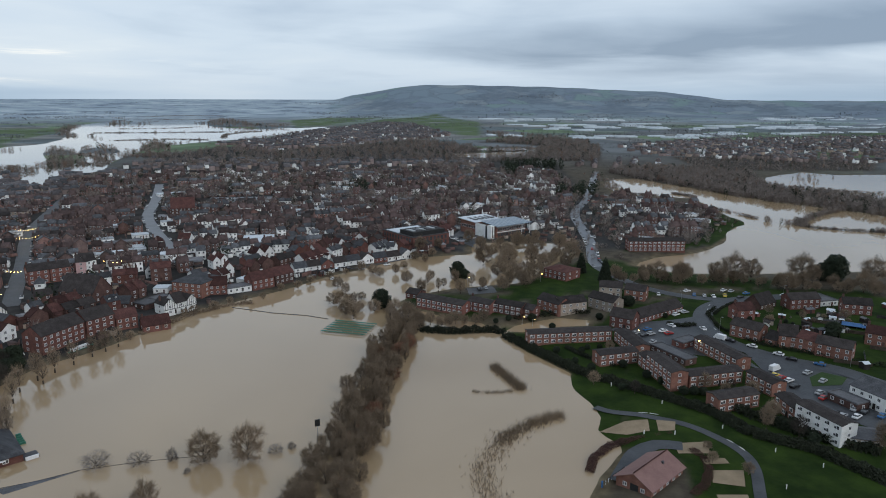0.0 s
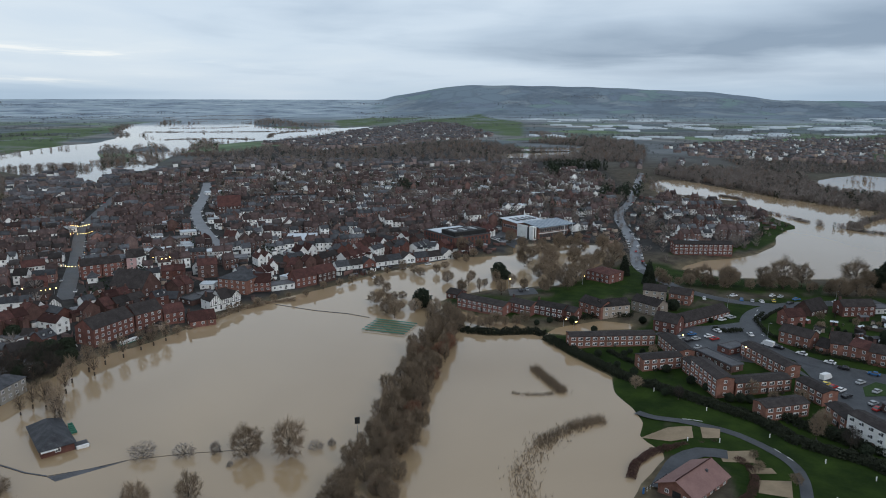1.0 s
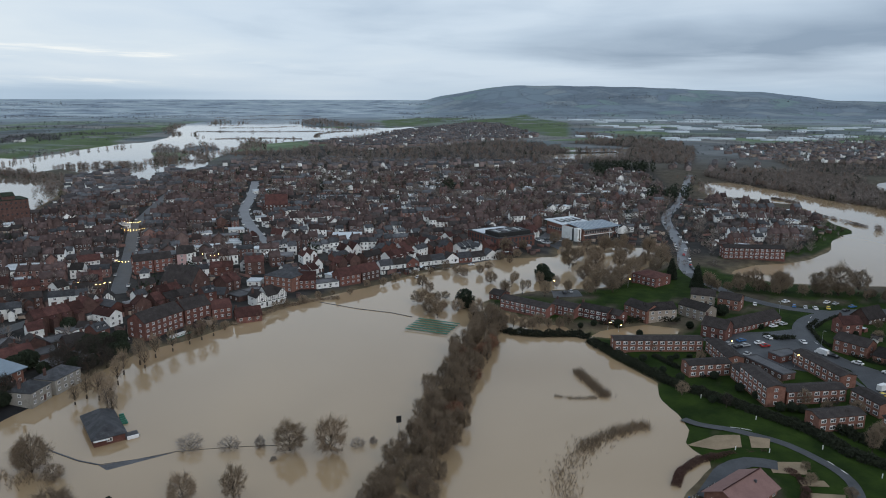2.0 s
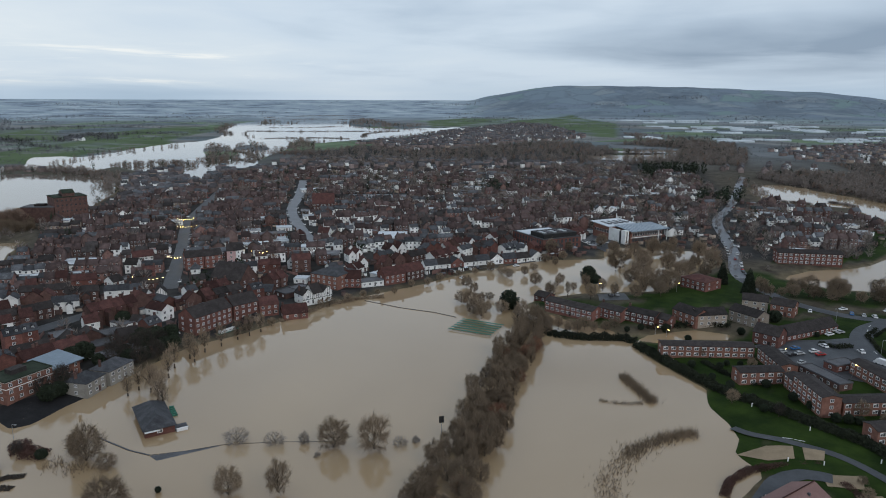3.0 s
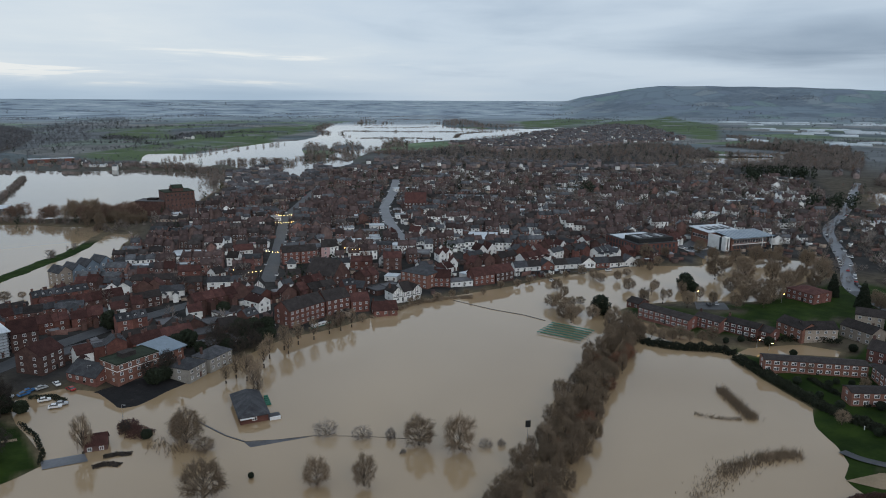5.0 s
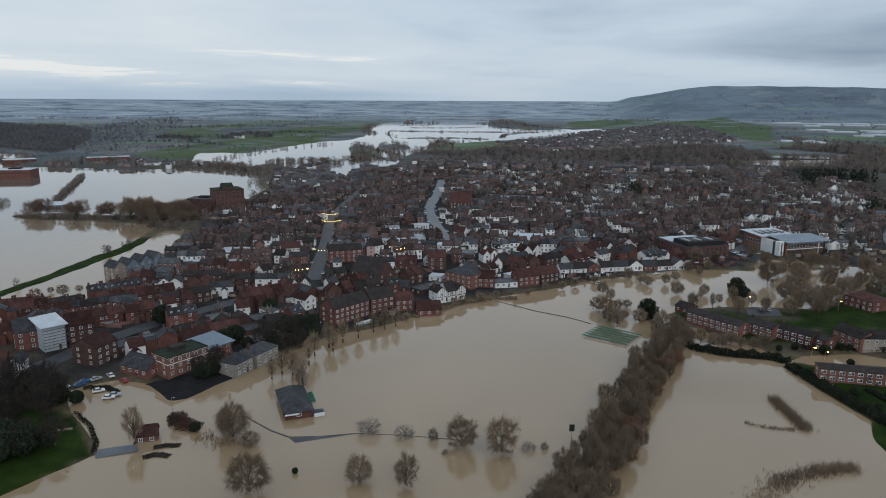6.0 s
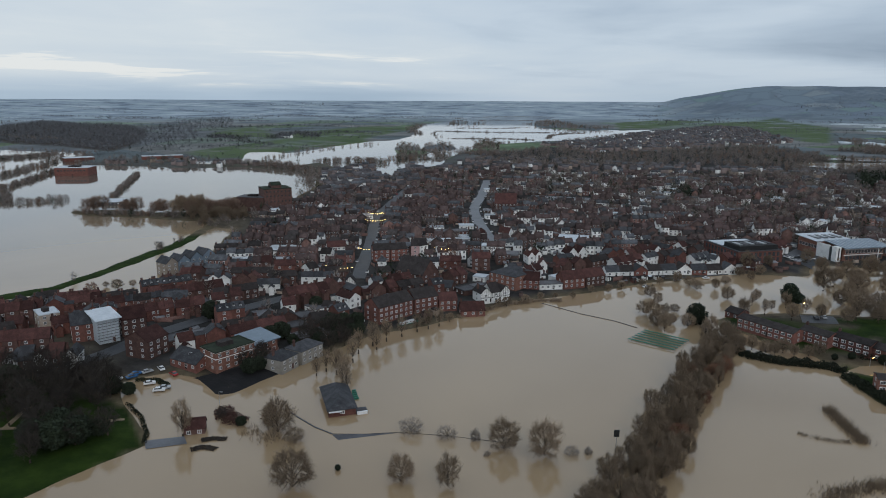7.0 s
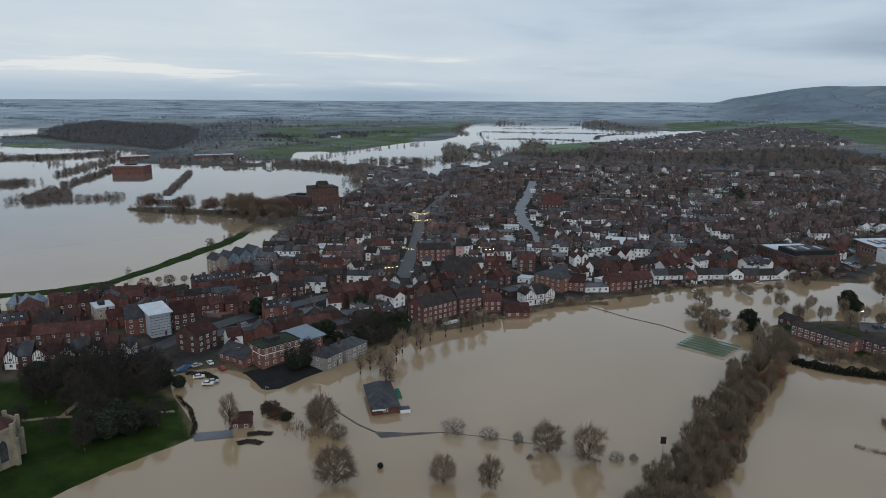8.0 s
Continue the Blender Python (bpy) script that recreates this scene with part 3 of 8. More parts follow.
def build_ground():
    fan = np.radians(np.concatenate([np.arange(-54, 54, 0.3), np.arange(54, 306, 3.0)]))
    rings = 24 * (4900 / 24) ** (np.arange(0, 250) / 249.0)
    a, r = np.meshgrid(fan, rings)
    x, y = (np.sin(a) * r).ravel(), (np.cos(a) * r).ravel()
    z = land(x, y)
    na, nr = len(fan), len(rings)
    i, j = np.meshgrid(np.arange(nr - 1), np.arange(na), indexing="ij")
    k = (j + 1) % na
    quads = np.stack([i * na + j, (i + 1) * na + j, (i + 1) * na + k, i * na + k], -1).reshape(-1, 4)
    hub = len(x)
    verts = np.column_stack([np.append(x, 0.0), np.append(y, 0.0), np.append(z, -2.5)])
    me = bpy.data.meshes.new("ground")
    faces = quads.tolist() + [(hub, jj, (jj + 1) % na) for jj in range(na)]
    me.from_pydata(verts.tolist(), [], faces)
    me.flip_normals()
    lawn = np.zeros(len(verts))
    for p in LAWNS:
        lawn = np.maximum(lawn, 1 - ease(signed(p, verts[:, 0], verts[:, 1]), -1.0, 1.5))
    pasture = np.zeros(len(verts))
    for p in PASTURES:
        pasture = np.maximum(pasture, 1 - ease(signed(p, verts[:, 0], verts[:, 1]), -12, 12))
    town = 1 - ease(signed(TOWN, verts[:, 0], verts[:, 1]), -8, 20)
    rr = np.hypot(verts[:, 0], verts[:, 1])
    # Distance masks that fade in the haze-toned farmland and far colours.
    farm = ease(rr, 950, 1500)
    far_haze = ease(rr, 2600, 4000)
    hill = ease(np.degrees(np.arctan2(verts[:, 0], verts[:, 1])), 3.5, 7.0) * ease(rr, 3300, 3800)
    wood_floor = np.zeros(len(verts))
    wet_edge = shore(verts[:, 0], verts[:, 1])
    bank = 0.85 * (1 - ease(wet_edge, 2.0, 6.5)) * (rr < 900)
    for p in WOODS:
        wood_floor = np.maximum(wood_floor, 1 - ease(signed(p, verts[:, 0], verts[:, 1]), -6, 10))
    for nm, val in (("lawn", lawn), ("pasture", pasture), ("town", town), ("farm", farm), ("far_haze", far_haze), ("hill", hill), ("wood_floor", wood_floor), ("bank", bank)):
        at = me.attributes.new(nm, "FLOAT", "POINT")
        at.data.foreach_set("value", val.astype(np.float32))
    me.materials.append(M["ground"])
    me.update()
    ob = new("ground", me)
    tagged(ob, "low wet ground of grass, earth and farmland rising to a long hill", "ground", kind="structure")
    for pl in me.polygons:
        pl.use_smooth = True
    g = Geo()
    n = 72
    g.add([(math.sin(q * math.tau / n) * 4895, math.cos(q * math.tau / n) * 4895, 0) for q in range(n)], [tuple(range(n))[::-1]])
    tagged(part("water", g, M["water"]), "smooth brown silty flood water lying over fields and gardens", "flood water", kind="structure")


build_ground()


def ribbon(name, pts, width, mat, lift=0.12, label="", category="road", step=3.0, kind="structure", parent=None):
    """A strip laid over the ground along a line of plan points (rounded by a spline)."""
    c = [Vector(p) for p in pts]
    line = []
    for i in range(len(c) - 1):
        p0, p1, p2, p3 = c[max(i - 1, 0)], c[i], c[i + 1], c[min(i + 2, len(c) - 1)]
        n = max(2, int((p2 - p1).length / step))
        for k in range(n):
            t = k / n
            line.append(0.5 * (2 * p1 + (p2 - p0) * t + (2 * p0 - 5 * p1 + 4 * p2 - p3) * t * t + (3 * p1 - p0 - 3 * p2 + p3) * t ** 3))
    line.append(c[-1])
    across = 4
    vs = []
    for i, p in enumerate(line):
        d = (line[min(i + 1, len(line) - 1)] - line[max(i - 1, 0)]).normalized()
        s = Vector((-d.y, d.x))
        w = width(i / len(line)) if callable(width) else width
        for k in range(across + 1):
            vs.append(p + s * w * (k / across - 0.5))
    xs, ys = np.array([v.x for v in vs]), np.array([v.y for v in vs])
    zs = land(xs, ys)
    zs = zs.reshape(-1, across + 1)
    zs = np.repeat(np.maximum(zs.max(1), 0.05)[:, None], across + 1, 1).ravel() + lift
    m = across + 1
    fs = [(i * m + k, i * m + k + 1, (i + 1) * m + k + 1, (i + 1) * m + k) for i in range(len(line) - 1) for k in range(across)]
    fs = [q[::-1] for q in fs]
    g = Geo()
    g.add([(a, b, z) for a, b, z in zip(xs, ys, zs)], fs)
    return tagged(part(name, g, mat, parent), label, category, kind=kind)


def patch(name, pts, mat, lift=0.1, label="", category="ground", step=2.5, kind="structure", flat=None):
    """A fitted sheet over an outline of plan points, draped on the ground."""
    bm = bmesh.new()
    vs = [bm.verts.new((p[0], p[1], 0)) for p in pts]
    bm.faces.new(vs)
    bmesh.ops.triangulate(bm, faces=bm.faces[:])
    for _ in range(7):
        long = [e for e in bm.edges if e.calc_length() > step * 2.2]
        if not long or len(bm.verts) > 6000:
            break
        bmesh.ops.subdivide_edges(bm, edges=long, cuts=1)
        bmesh.ops.triangulate(bm, faces=[f for f in bm.faces if len(f.verts) > 3])
    xs = np.array([v.co.x for v in bm.verts])
    ys = np.array([v.co.y for v in bm.verts])
    zs = land(xs, ys) if flat is None else np.full(xs.shape, flat)
    for v, z in zip(bm.verts, zs):
        v.co.z = z + lift
    bmesh.ops.recalc_face_normals(bm, faces=bm.faces[:])
    if sum(f.normal.z for f in bm.faces) < 0:
        bmesh.ops.reverse_faces(bm, faces=bm.faces[:])
    me = bpy.data.meshes.new(name)
    bm.to_mesh(me)
    bm.free()
    me.materials.append(mat)
    return tagged(new(name, me), label, category, kind=kind)


# ---------------------------------------------------------------- roads and hard ground
HIGH_ST = [(-128, 370), (-134.3, 395.7), (-150.4, 461.9), (-174.7, 552), (-185.6, 612.3), (-202.7, 756.2), (-206.7, 810.3)]
BACK_ST = [(-70, 490), (-72.7, 506), (-76.4, 516.2), (-92.7, 576.1), (-105.3, 635.9), (-112.9, 734), (-127.8, 864.3)]
EST_ST = [(194.7, 380), (200.7, 402.4), (222.5, 452.6), (240.1, 505.4), (263.5, 570.5), (321.6, 668.5), (444.2, 902.1)]
EST_ROAD = [(236, 140), (222, 170), (213.7, 189), (208.3, 206.5), (196, 222), (188.5, 243.3), (191.4, 265.4), (202.9, 284.7), (218.4, 295.8), (242.1, 300.8), (285, 298)]
EST_LINK = [(232, 299), (211.9, 310.8), (198.2, 333.3), (194.6, 359.5), (194.7, 385)]
ribbon("road", HIGH_ST, 8.5, M["asphalt"], label="wet grey asphalt high street between shop houses")
ribbon("road", BACK_ST, 9.5, M["tarmac_light"], label="pale wet road curving through the town")
ribbon("road", EST_ST, 8, M["tarmac_light"], label="pale wet road running out across the flooded meadows")
ribbon("road", EST_ROAD, 9, M["asphalt"], label="dark wet estate road with parked cars")
ribbon("road", EST_LINK, 7, M["asphalt"], label="dark wet lane joining estate and main road")
patch("car_park", [(147.3, 273.3), (159.2, 279.7), (182.6, 279), (199, 281.3), (190, 262), (184, 237.6), (181, 213), (178, 226), (165, 236), (150.5, 252)],
      M["asphalt"], 0.1, "wide wet asphalt parking court of the flats", "car park")
patch("car_park", [(172.6, 187.9), (180.8, 213.1), (188, 235), (196, 222), (208, 206), (214, 188), (208, 170), (196, 160), (184, 160), (178, 174)],
      M["asphalt"], 0.105, "wet asphalt parking area beside the garages", "car park")
patch("car_park", [(100, 342.5), (103, 358), (118, 358.5), (116.2, 343.4)], M["asphalt"], 0.1, "small wet asphalt car park by the flats", "car park")
patch("verge", [(188, 196), (193, 203), (201, 206), (206, 199), (199, 194)], M["grass"], 0.2, "small green verge in the parking area", "verge", 1.5)
PARK_PATH = [(105.6, 202.5), (108.5, 197.6), (114.0, 192.8), (119.5, 188.4), (126.8, 181.6), (131.1, 172.8), (133.4, 162.0), (131.0, 152.6), (122.6, 139.2), (114, 125)]
ribbon("footpath", PARK_PATH, 3.2, M["asphalt"], label="curving grey asphalt footpath through wet grass", category="path", step=1.5)
MAIN_ST = [(-150, 330), (-172, 290), (-181.6, 268.5), (-187, 255), (-189, 241), (-192, 229), (-197, 215), (-205, 195)]
ribbon("road", MAIN_ST, 9, M["asphalt"], label="dark wet main road with white lines")
# ---------------------------------------------------------------- houses


def roof_geo(w, d, eave, rise, over=0.35, thick=0.16, hip=0.0):
    """Pitched roof, ridge along x, with real thickness; hip pulls the ridge ends in."""
    x, y = w / 2 + over, d / 2 + over
    g = Geo()
    drop = rise * over / (d / 2)
    z0, z1 = eave - drop, eave + rise
    rx = x - hip
    top = [(-x, -y, z0 + thick), (x, -y, z0 + thick), (x, y, z0 + thick), (-x, y, z0 + thick), (-rx, 0, z1 + thick), (rx, 0, z1 + thick)]
    bot = [(p[0], p[1], p[2] - thick) for p in top]
    g.add(top + bot, [(0, 1, 5, 4), (2, 3, 4, 5), (1, 2, 5), (3, 0, 4), (6, 10, 11, 7), (8, 11, 10, 9), (7, 11, 8), (9, 10, 6),
                      (0, 6, 7, 1), (1, 7, 8, 2), (2, 8, 9, 3), (3, 9, 6, 0)] if hip else
          [(0, 1, 5, 4), (2, 3, 4, 5), (6, 10, 11, 7), (8, 11, 10, 9), (0, 6, 7, 1), (2, 8, 9, 3), (1, 7, 11, 5), (5, 11, 8, 2), (3, 9, 10, 4), (4, 10, 6, 0)])
    return g


def roof_flat(w, d, eave, over=0.15, rim=0.4, slope=0.0):
    """Flat roof with a raised rim, or a tilted slab where slope is given."""
    x, y = w / 2 + over, d / 2 + over
    g = Geo()
    if slope:
        lo, hi, t = eave + 0.05, eave + 0.05 + slope, 0.35
        return g.add([(-x, -y, lo), (x, -y, lo), (x, y, hi), (-x, y, hi), (-x, -y, lo + t), (x, -y, lo + t), (x, y, hi + t), (-x, y, hi + t)],
                     [(0, 3, 2, 1), (4, 5, 6, 7), (0, 1, 5, 4), (1, 2, 6, 5), (2, 3, 7, 6), (3, 0, 4, 7)])
    k = 0.3
    z0, z1, z2 = eave - 0.12, eave + rim, eave + 0.08
    ring = lambda a, b, z: [(-a, -b, z), (a, -b, z), (a, b, z), (-a, b, z)]
    v = ring(x, y, z0) + ring(x, y, z1) + ring(x - k, y - k, z1) + ring(x - k, y - k, z2)
    f = [(3, 2, 1, 0), (12, 13, 14, 15)]
    for a in (0, 4, 8):
        f += [(a + i, a + (i + 1) % 4, a + 4 + (i + 1) % 4, a + 4 + i) for i in range(4)]
    return g.add(v, f)


def wall_geo(w, d, eave, rise=0.0, base=-1.5):
    """Body of a house, closed, with gables where the ridge runs along x."""
    x, y = w / 2, d / 2
    g = Geo()
    v = [(-x, -y, base), (x, -y, base), (x, y, base), (-x, y, base), (-x, -y, eave), (x, -y, eave), (x, y, eave), (-x, y, eave)]
    f = [(0, 1, 5, 4), (2, 3, 7, 6)]
    if rise:
        v += [(-x, 0, eave + rise), (x, 0, eave + rise)]
        f += [(1, 2, 6, 9, 5), (3, 0, 4, 8, 7), (4, 5, 9, 8), (6, 7, 8, 9)]
    else:
        f += [(1, 2, 6, 5), (3, 0, 4, 7), (4, 5, 6, 7)]
    return g.add(v, f)


def window_mesh(w, h):
    """White frame with two recessed dark panes, one closed piece, facing -y."""
    t = 0.13
    xs = (-w / 2, -w / 2 + t, -0.045, 0.045, w / 2 - t, w / 2)
    zs = (-h / 2, -h / 2 + t, h / 2 - t, h / 2)
    v = [(x, -0.07, z) for z in zs for x in xs]
    f, mi = [], []
    for r in range(3):
        for q in range(5):
            k = r * 6 + q
            if r == 1 and q in (1, 3):
                n = len(v)
                v += [(v[i][0], -0.02, v[i][2]) for i in (k, k + 1, k + 7, k + 6)]
                rim = (k, k + 1, k + 7, k + 6)
                f += [(rim[i], rim[(i + 1) % 4], n + (i + 1) % 4, n + i) for i in range(4)] + [(n, n + 1, n + 2, n + 3)]
                mi += [0, 0, 0, 0, 1]
            else:
                f.append((k, k + 1, k + 7, k + 6))
                mi.append(0)
    n = len(v)
    v += [(xs[0], 0.02, zs[0]), (xs[5], 0.02, zs[0]), (xs[5], 0.02, zs[3]), (xs[0], 0.02, zs[3])]
    c = (0, 5, 23, 18)
    f += [(c[i], n + i, n + (i + 1) % 4, c[(i + 1) % 4]) for i in range(4)]
    mi += [0] * 4
    g = Geo()
    g.v, g.f, g.mi = v, f, mi
    return g.mesh("window", M["frame_white"], M["glass"])


WIN = {}


def window(parent, x, y, z, turn, w=1.2, h=1.2):
    key = (round(w, 2), round(h, 2))
    if key not in WIN:
        WIN[key] = window_mesh(w, h)
    ob = part("window", WIN[key], (), parent)
    ob.matrix_basis = pose(x, y, z, 0, 0, turn)
    if w > 1.5:
        # wide casements carry a separate opening light
        if "vent" not in WIN:
            t = 0.06
            WIN["vent"] = Geo().add([(-0.36, -0.09, -t), (0.36, -0.09, -t), (0.36, -0.09, 0.3), (-0.36, -0.09, 0.3), (-0.36, -0.02, -t), (0.36, -0.02, -t), (0.36, -0.02, 0.3), (-0.36, -0.02, 0.3)],
                                    [(0, 1, 2, 3), (0, 4, 5, 1), (1, 5, 6, 2), (2, 6, 7, 3), (3, 7, 4, 0)]).mesh("vent_light", M["frame_white"])
        v = part("vent_light", WIN["vent"], (), ob)
        v.location = (-w / 4, 0, h / 2 - 0.42)
    return ob


def house(name, label, w, d, storeys, wall, roof, pitch=40, chimneys=1, windows=True, hip=0.0, category="house", m=None, over=0.3, base=-1.5, side=False, group="", per=None, back=True, style="gable", win=(1.3, 1.25), wing=False, dormers=0, timber=False, pots=False):
    rung = 2.32 if name == "flats" else 2.5
    eave = storeys * rung + 0.2
    rise = math.tan(radians(pitch)) * d / 2 if style in ("gable", "hip") else 0.0
    root = thing(name, label, category, m, group)
    gable_front = style == "front"
    if gable_front:
        rise = math.tan(radians(pitch)) * w / 2
    body = wall_geo(d, w, eave, rise, base) if gable_front else wall_geo(w, d, eave, 0 if hip else rise, base)
    if gable_front:
        body.v = [(-y, x, z) for x, y, z in body.v]
    part("wall", body, wall, root)
    if style == "flat":
        part("roof", roof_flat(w, d, eave), roof, root)
    elif style == "mono":
        part("roof", roof_flat(w, d, eave, 1.2, slope=1.6), roof, root)
    elif gable_front:
        tilt = roof_geo(d, w, eave, rise, over)
        tilt.v = [(-y, x, z) for x, y, z in tilt.v]
        part("roof", tilt, roof, root)
    else:
        part("roof", roof_geo(w, d, eave, rise, over, hip=hip), roof, root)
    door = part("door", Geo().box(-0.5, 0.5, -0.06, 0.02, 0, 2.1), M["brown_tile"] if len(label) % 2 else M["brick_dark"], root)
    door.matrix_basis = pose(w * 0.5 / max(1, int(w / 3.2)) - w * 0.02, -d / 2, 0.05)
    if wing:
        turned = lambda g: [(y + w * 0.2, x + d / 2 + 1.9, z) for x, y, z in g.v]
        for nm, g, mt in (("wing_wall", wall_geo(4.2, w * 0.45, eave - 1.0, w * 0.18, base), wall), ("wing_roof", roof_geo(4.4, w * 0.45, eave - 1.0, w * 0.18, 0.2), roof)):
            g.v = turned(g)
            g.f = [q[::-1] for q in g.f]
            part(nm, g, mt, root)
    for k in range(dormers):
        dx = (k + 0.5) * w / dormers - w / 2
        y0, z0 = -d * 0.36, eave + rise * 0.28
        body = Geo().add([(dx - 0.7, y0, z0 - 0.4), (dx + 0.7, y0, z0 - 0.4), (dx + 0.7, y0, z0 + 1.1), (dx, y0, z0 + 1.7), (dx - 0.7, y0, z0 + 1.1), (dx - 0.7, 0, z0 - 0.4), (dx + 0.7, 0, z0 - 0.4), (dx + 0.7, 0, z0 + 1.1), (dx, 0, z0 + 1.7), (dx - 0.7, 0, z0 + 1.1)],
                         [(0, 1, 2, 3, 4), (1, 6, 7, 2), (2, 7, 8, 3), (3, 8, 9, 4), (4, 9, 5, 0)])
        part("dormer", body, roof, root)
        window(root, dx, y0, z0 + 0.45, 0, 0.9, 0.9)
    if timber:
        for k in range(5):
            px = (k + 0.5) * w / 5 - w / 2
            top = eave if not gable_front else eave + rise * (1 - abs(px) / (w / 2)) - 0.1
            part("timber", Geo().box(px - 0.11, px + 0.11, -d / 2 - 0.05, -d / 2 + 0.02, 2.4, top), M["rubber"], root)
        part("timber_rail", Geo().box(-w / 2, w / 2, -d / 2 - 0.06, -d / 2 + 0.02, 2.5, 2.75), M["rubber"], root)
    for k in range(chimneys):
        cx = (-w / 2 + 0.5) if k == 0 else (w / 2 - 0.5)
        g = Geo()
        top = eave + rise + 1.2
        g.box(cx - 0.45, cx + 0.45, -0.32, 0.32, eave + rise * 0.55, top)
        g.box(cx - 0.52, cx + 0.52, -0.39, 0.39, top, top + 0.14)
        stack = part("chimney", g, M["brick_dark"], root)
        for off in ((-0.22, 0.22) if pots else ()):
            g = Geo()
            g.tube((cx + off, 0, top + 0.14), (cx + off, 0, top + 0.6), 0.14, 0.11, 6, cap=True)
            part("chimney_pot", g, M["tile"], stack)
    if windows:
        n = per or max(1, int(w / 3.2))
        for s in range(storeys):
            for k in range(n):
                px = (k + 0.5) * w / n - w / 2
                window(root, px, -d / 2, s * rung + 1.4, 0, *win)
                if back:
                    window(root, px, d / 2, s * rung + 1.4, 180)
            if side:
                for sx, tn in ((1, 90), (-1, -90)):
                    for off in ((0,) if d < 10 else (-d / 4, d / 4)):
                        window(root, sx * w / 2, off, s * rung + 1.4, tn)
    return root


RESERVED = []


def bar(name, label, category, ax, ay, bx, by, depth, storeys, wall, roof, style, pitch, chimneys):
    """A building whose front runs from a to b, seen from the water; it reaches depth metres back."""
    a, b = Vector((ax, ay)), Vector((bx, by))
    w = (b - a).length
    u = (b - a) / w
    n = Vector((-u.y, u.x))
    mid = (a + b) / 2 + n * depth / 2
    z = max(0.4, ground_z(mid.x, mid.y))
    turn = math.degrees(math.atan2(u.y, u.x))
    along = depth <= w * 1.3 or style in ("flat", "mono")
    for k in range(int(w / 5) + 2):
        for j in range(int(depth / 6) + 1):
            p = a + u * min(w, k * 5) + n * min(depth, j * 6 + 2)
            RESERVED.append((p.x, p.y, 4.5))
    m = pose(mid.x, mid.y, z, 0, 0, turn)
    hip = min(w, depth) / 2 if style == "hip" else 0.0
    bare = "wrapped" in label or name in ("mill", "works")
    root = house(name, label, w, depth, storeys, M[wall], M[roof], pitch, chimneys, not bare, hip, category, m, 0.3, -3.0, True, "", max(1, int(w / 3.0)), depth < 12 and w < 16, style, (1.9, 1.35) if name == "flats" else (0.75, 0.95) if name in ("mill", "works") else (1.3, 1.3), timber="timbered" in label, pots=True)
    if style == "flat" and storeys > 2:
        part("roof_plant", Geo().box(-w * 0.2, w * 0.12, -depth * 0.1, depth * 0.25, storeys * 2.5 + 0.2, storeys * 2.5 + 2.0), M["brown_tile"], root)
    if "wrapped" in label:
        # scaffold boards and standards round the sheeting
        for s in range(storeys * 2):
            hz = 1.3 + s * 1.25
            part("scaffold_board", Geo().box(-w / 2 - 0.5, w / 2 + 0.5, -depth / 2 - 0.5, -depth / 2 - 0.1, hz, hz + 0.1), M["felt"], root)
            part("scaffold_board", Geo().box(w / 2 + 0.1, w / 2 + 0.5, -depth / 2, depth / 2, hz, hz + 0.1), M["felt"], root)
        for k in range(6):
            part("standard", Geo().box(-w / 2 + k * w / 5 - 0.05, -w / 2 + k * w / 5 + 0.05, -depth / 2 - 0.55, -depth / 2 - 0.45, -1, storeys * 2.5 + 1.2), M["steel"], root)
    return root
# estate of flats on the dry bank
bar("flats", "two storey brick flats under a shallow brown roof", "flats", 103.8, 262.6, 140.4, 258.6, 6.5, 2, "brick_flat", "brown_tile", "gable", 14, 0)
bar("flats", "two storey brick flats under a shallow brown roof", "flats", 141.7, 259.0, 140.3, 238.7, 6.5, 2, "brick_flat", "brown_tile", "gable", 14, 0)
bar("flats", "two storey brick flats under a shallow brown roof", "flats", 122.2, 232.9, 138.9, 233.4, 6.5, 2, "brick_flat", "brown_tile", "gable", 14, 0)
bar("flats", "two storey brick flats under a shallow brown roof", "flats", 138.0, 231.7, 137.4, 224.7, 6.5, 2, "brick_flat", "brown_tile", "gable", 14, 0)
bar("flats", "three storey brick flats under a shallow brown roof", "flats", 137.4, 224.7, 136.4, 205.5, 6.5, 3, "brick_flat", "brown_tile", "gable", 14, 0)
bar("flats", "two storey brick flats under a shallow brown roof", "flats", 144.1, 205.7, 166.1, 205.9, 6.5, 2, "brick_flat", "brown_tile", "gable", 14, 0)
bar("flats", "two storey brick flats under a shallow brown roof", "flats", 166.6, 204.7, 167.9, 192.3, 6.5, 2, "brick_flat", "brown_tile", "gable", 14, 0)
bar("flats", "two storey brick flats under a shallow brown roof", "flats", 142.2, 185.9, 158.7, 186.9, 6.5, 2, "brick_flat", "brown_tile", "gable", 14, 0)
bar("flats", "two storey brick flats under a shallow brown roof", "flats", 163.0, 185.0, 161.2, 173.4, 6.5, 2, "brick_flat", "brown_tile", "gable", 14, 0)
bar("flats", "three storey flats with white rendered front", "flats", 161.1, 173.1, 162.8, 156.0, 6.5, 3, "white", "brown_tile", "gable", 14, 0)
bar("flats", "grey rendered low flats behind a hedge", "flats", 166.2, 157.0, 174.6, 152.2, 9.0, 1, "buff", "felt", "gable", 18, 0)
bar("flats", "three storey brick flats under a shallow brown roof", "flats", 169.5, 242.0, 170.9, 215.9, 6.5, 2, "brick_flat", "brown_tile", "gable", 14, 0)
bar("garage", "low brick garages with white doors", "garage", 164.7, 242.4, 174.9, 245.6, 6.0, 1, "brick", "felt", "flat", 0, 0)
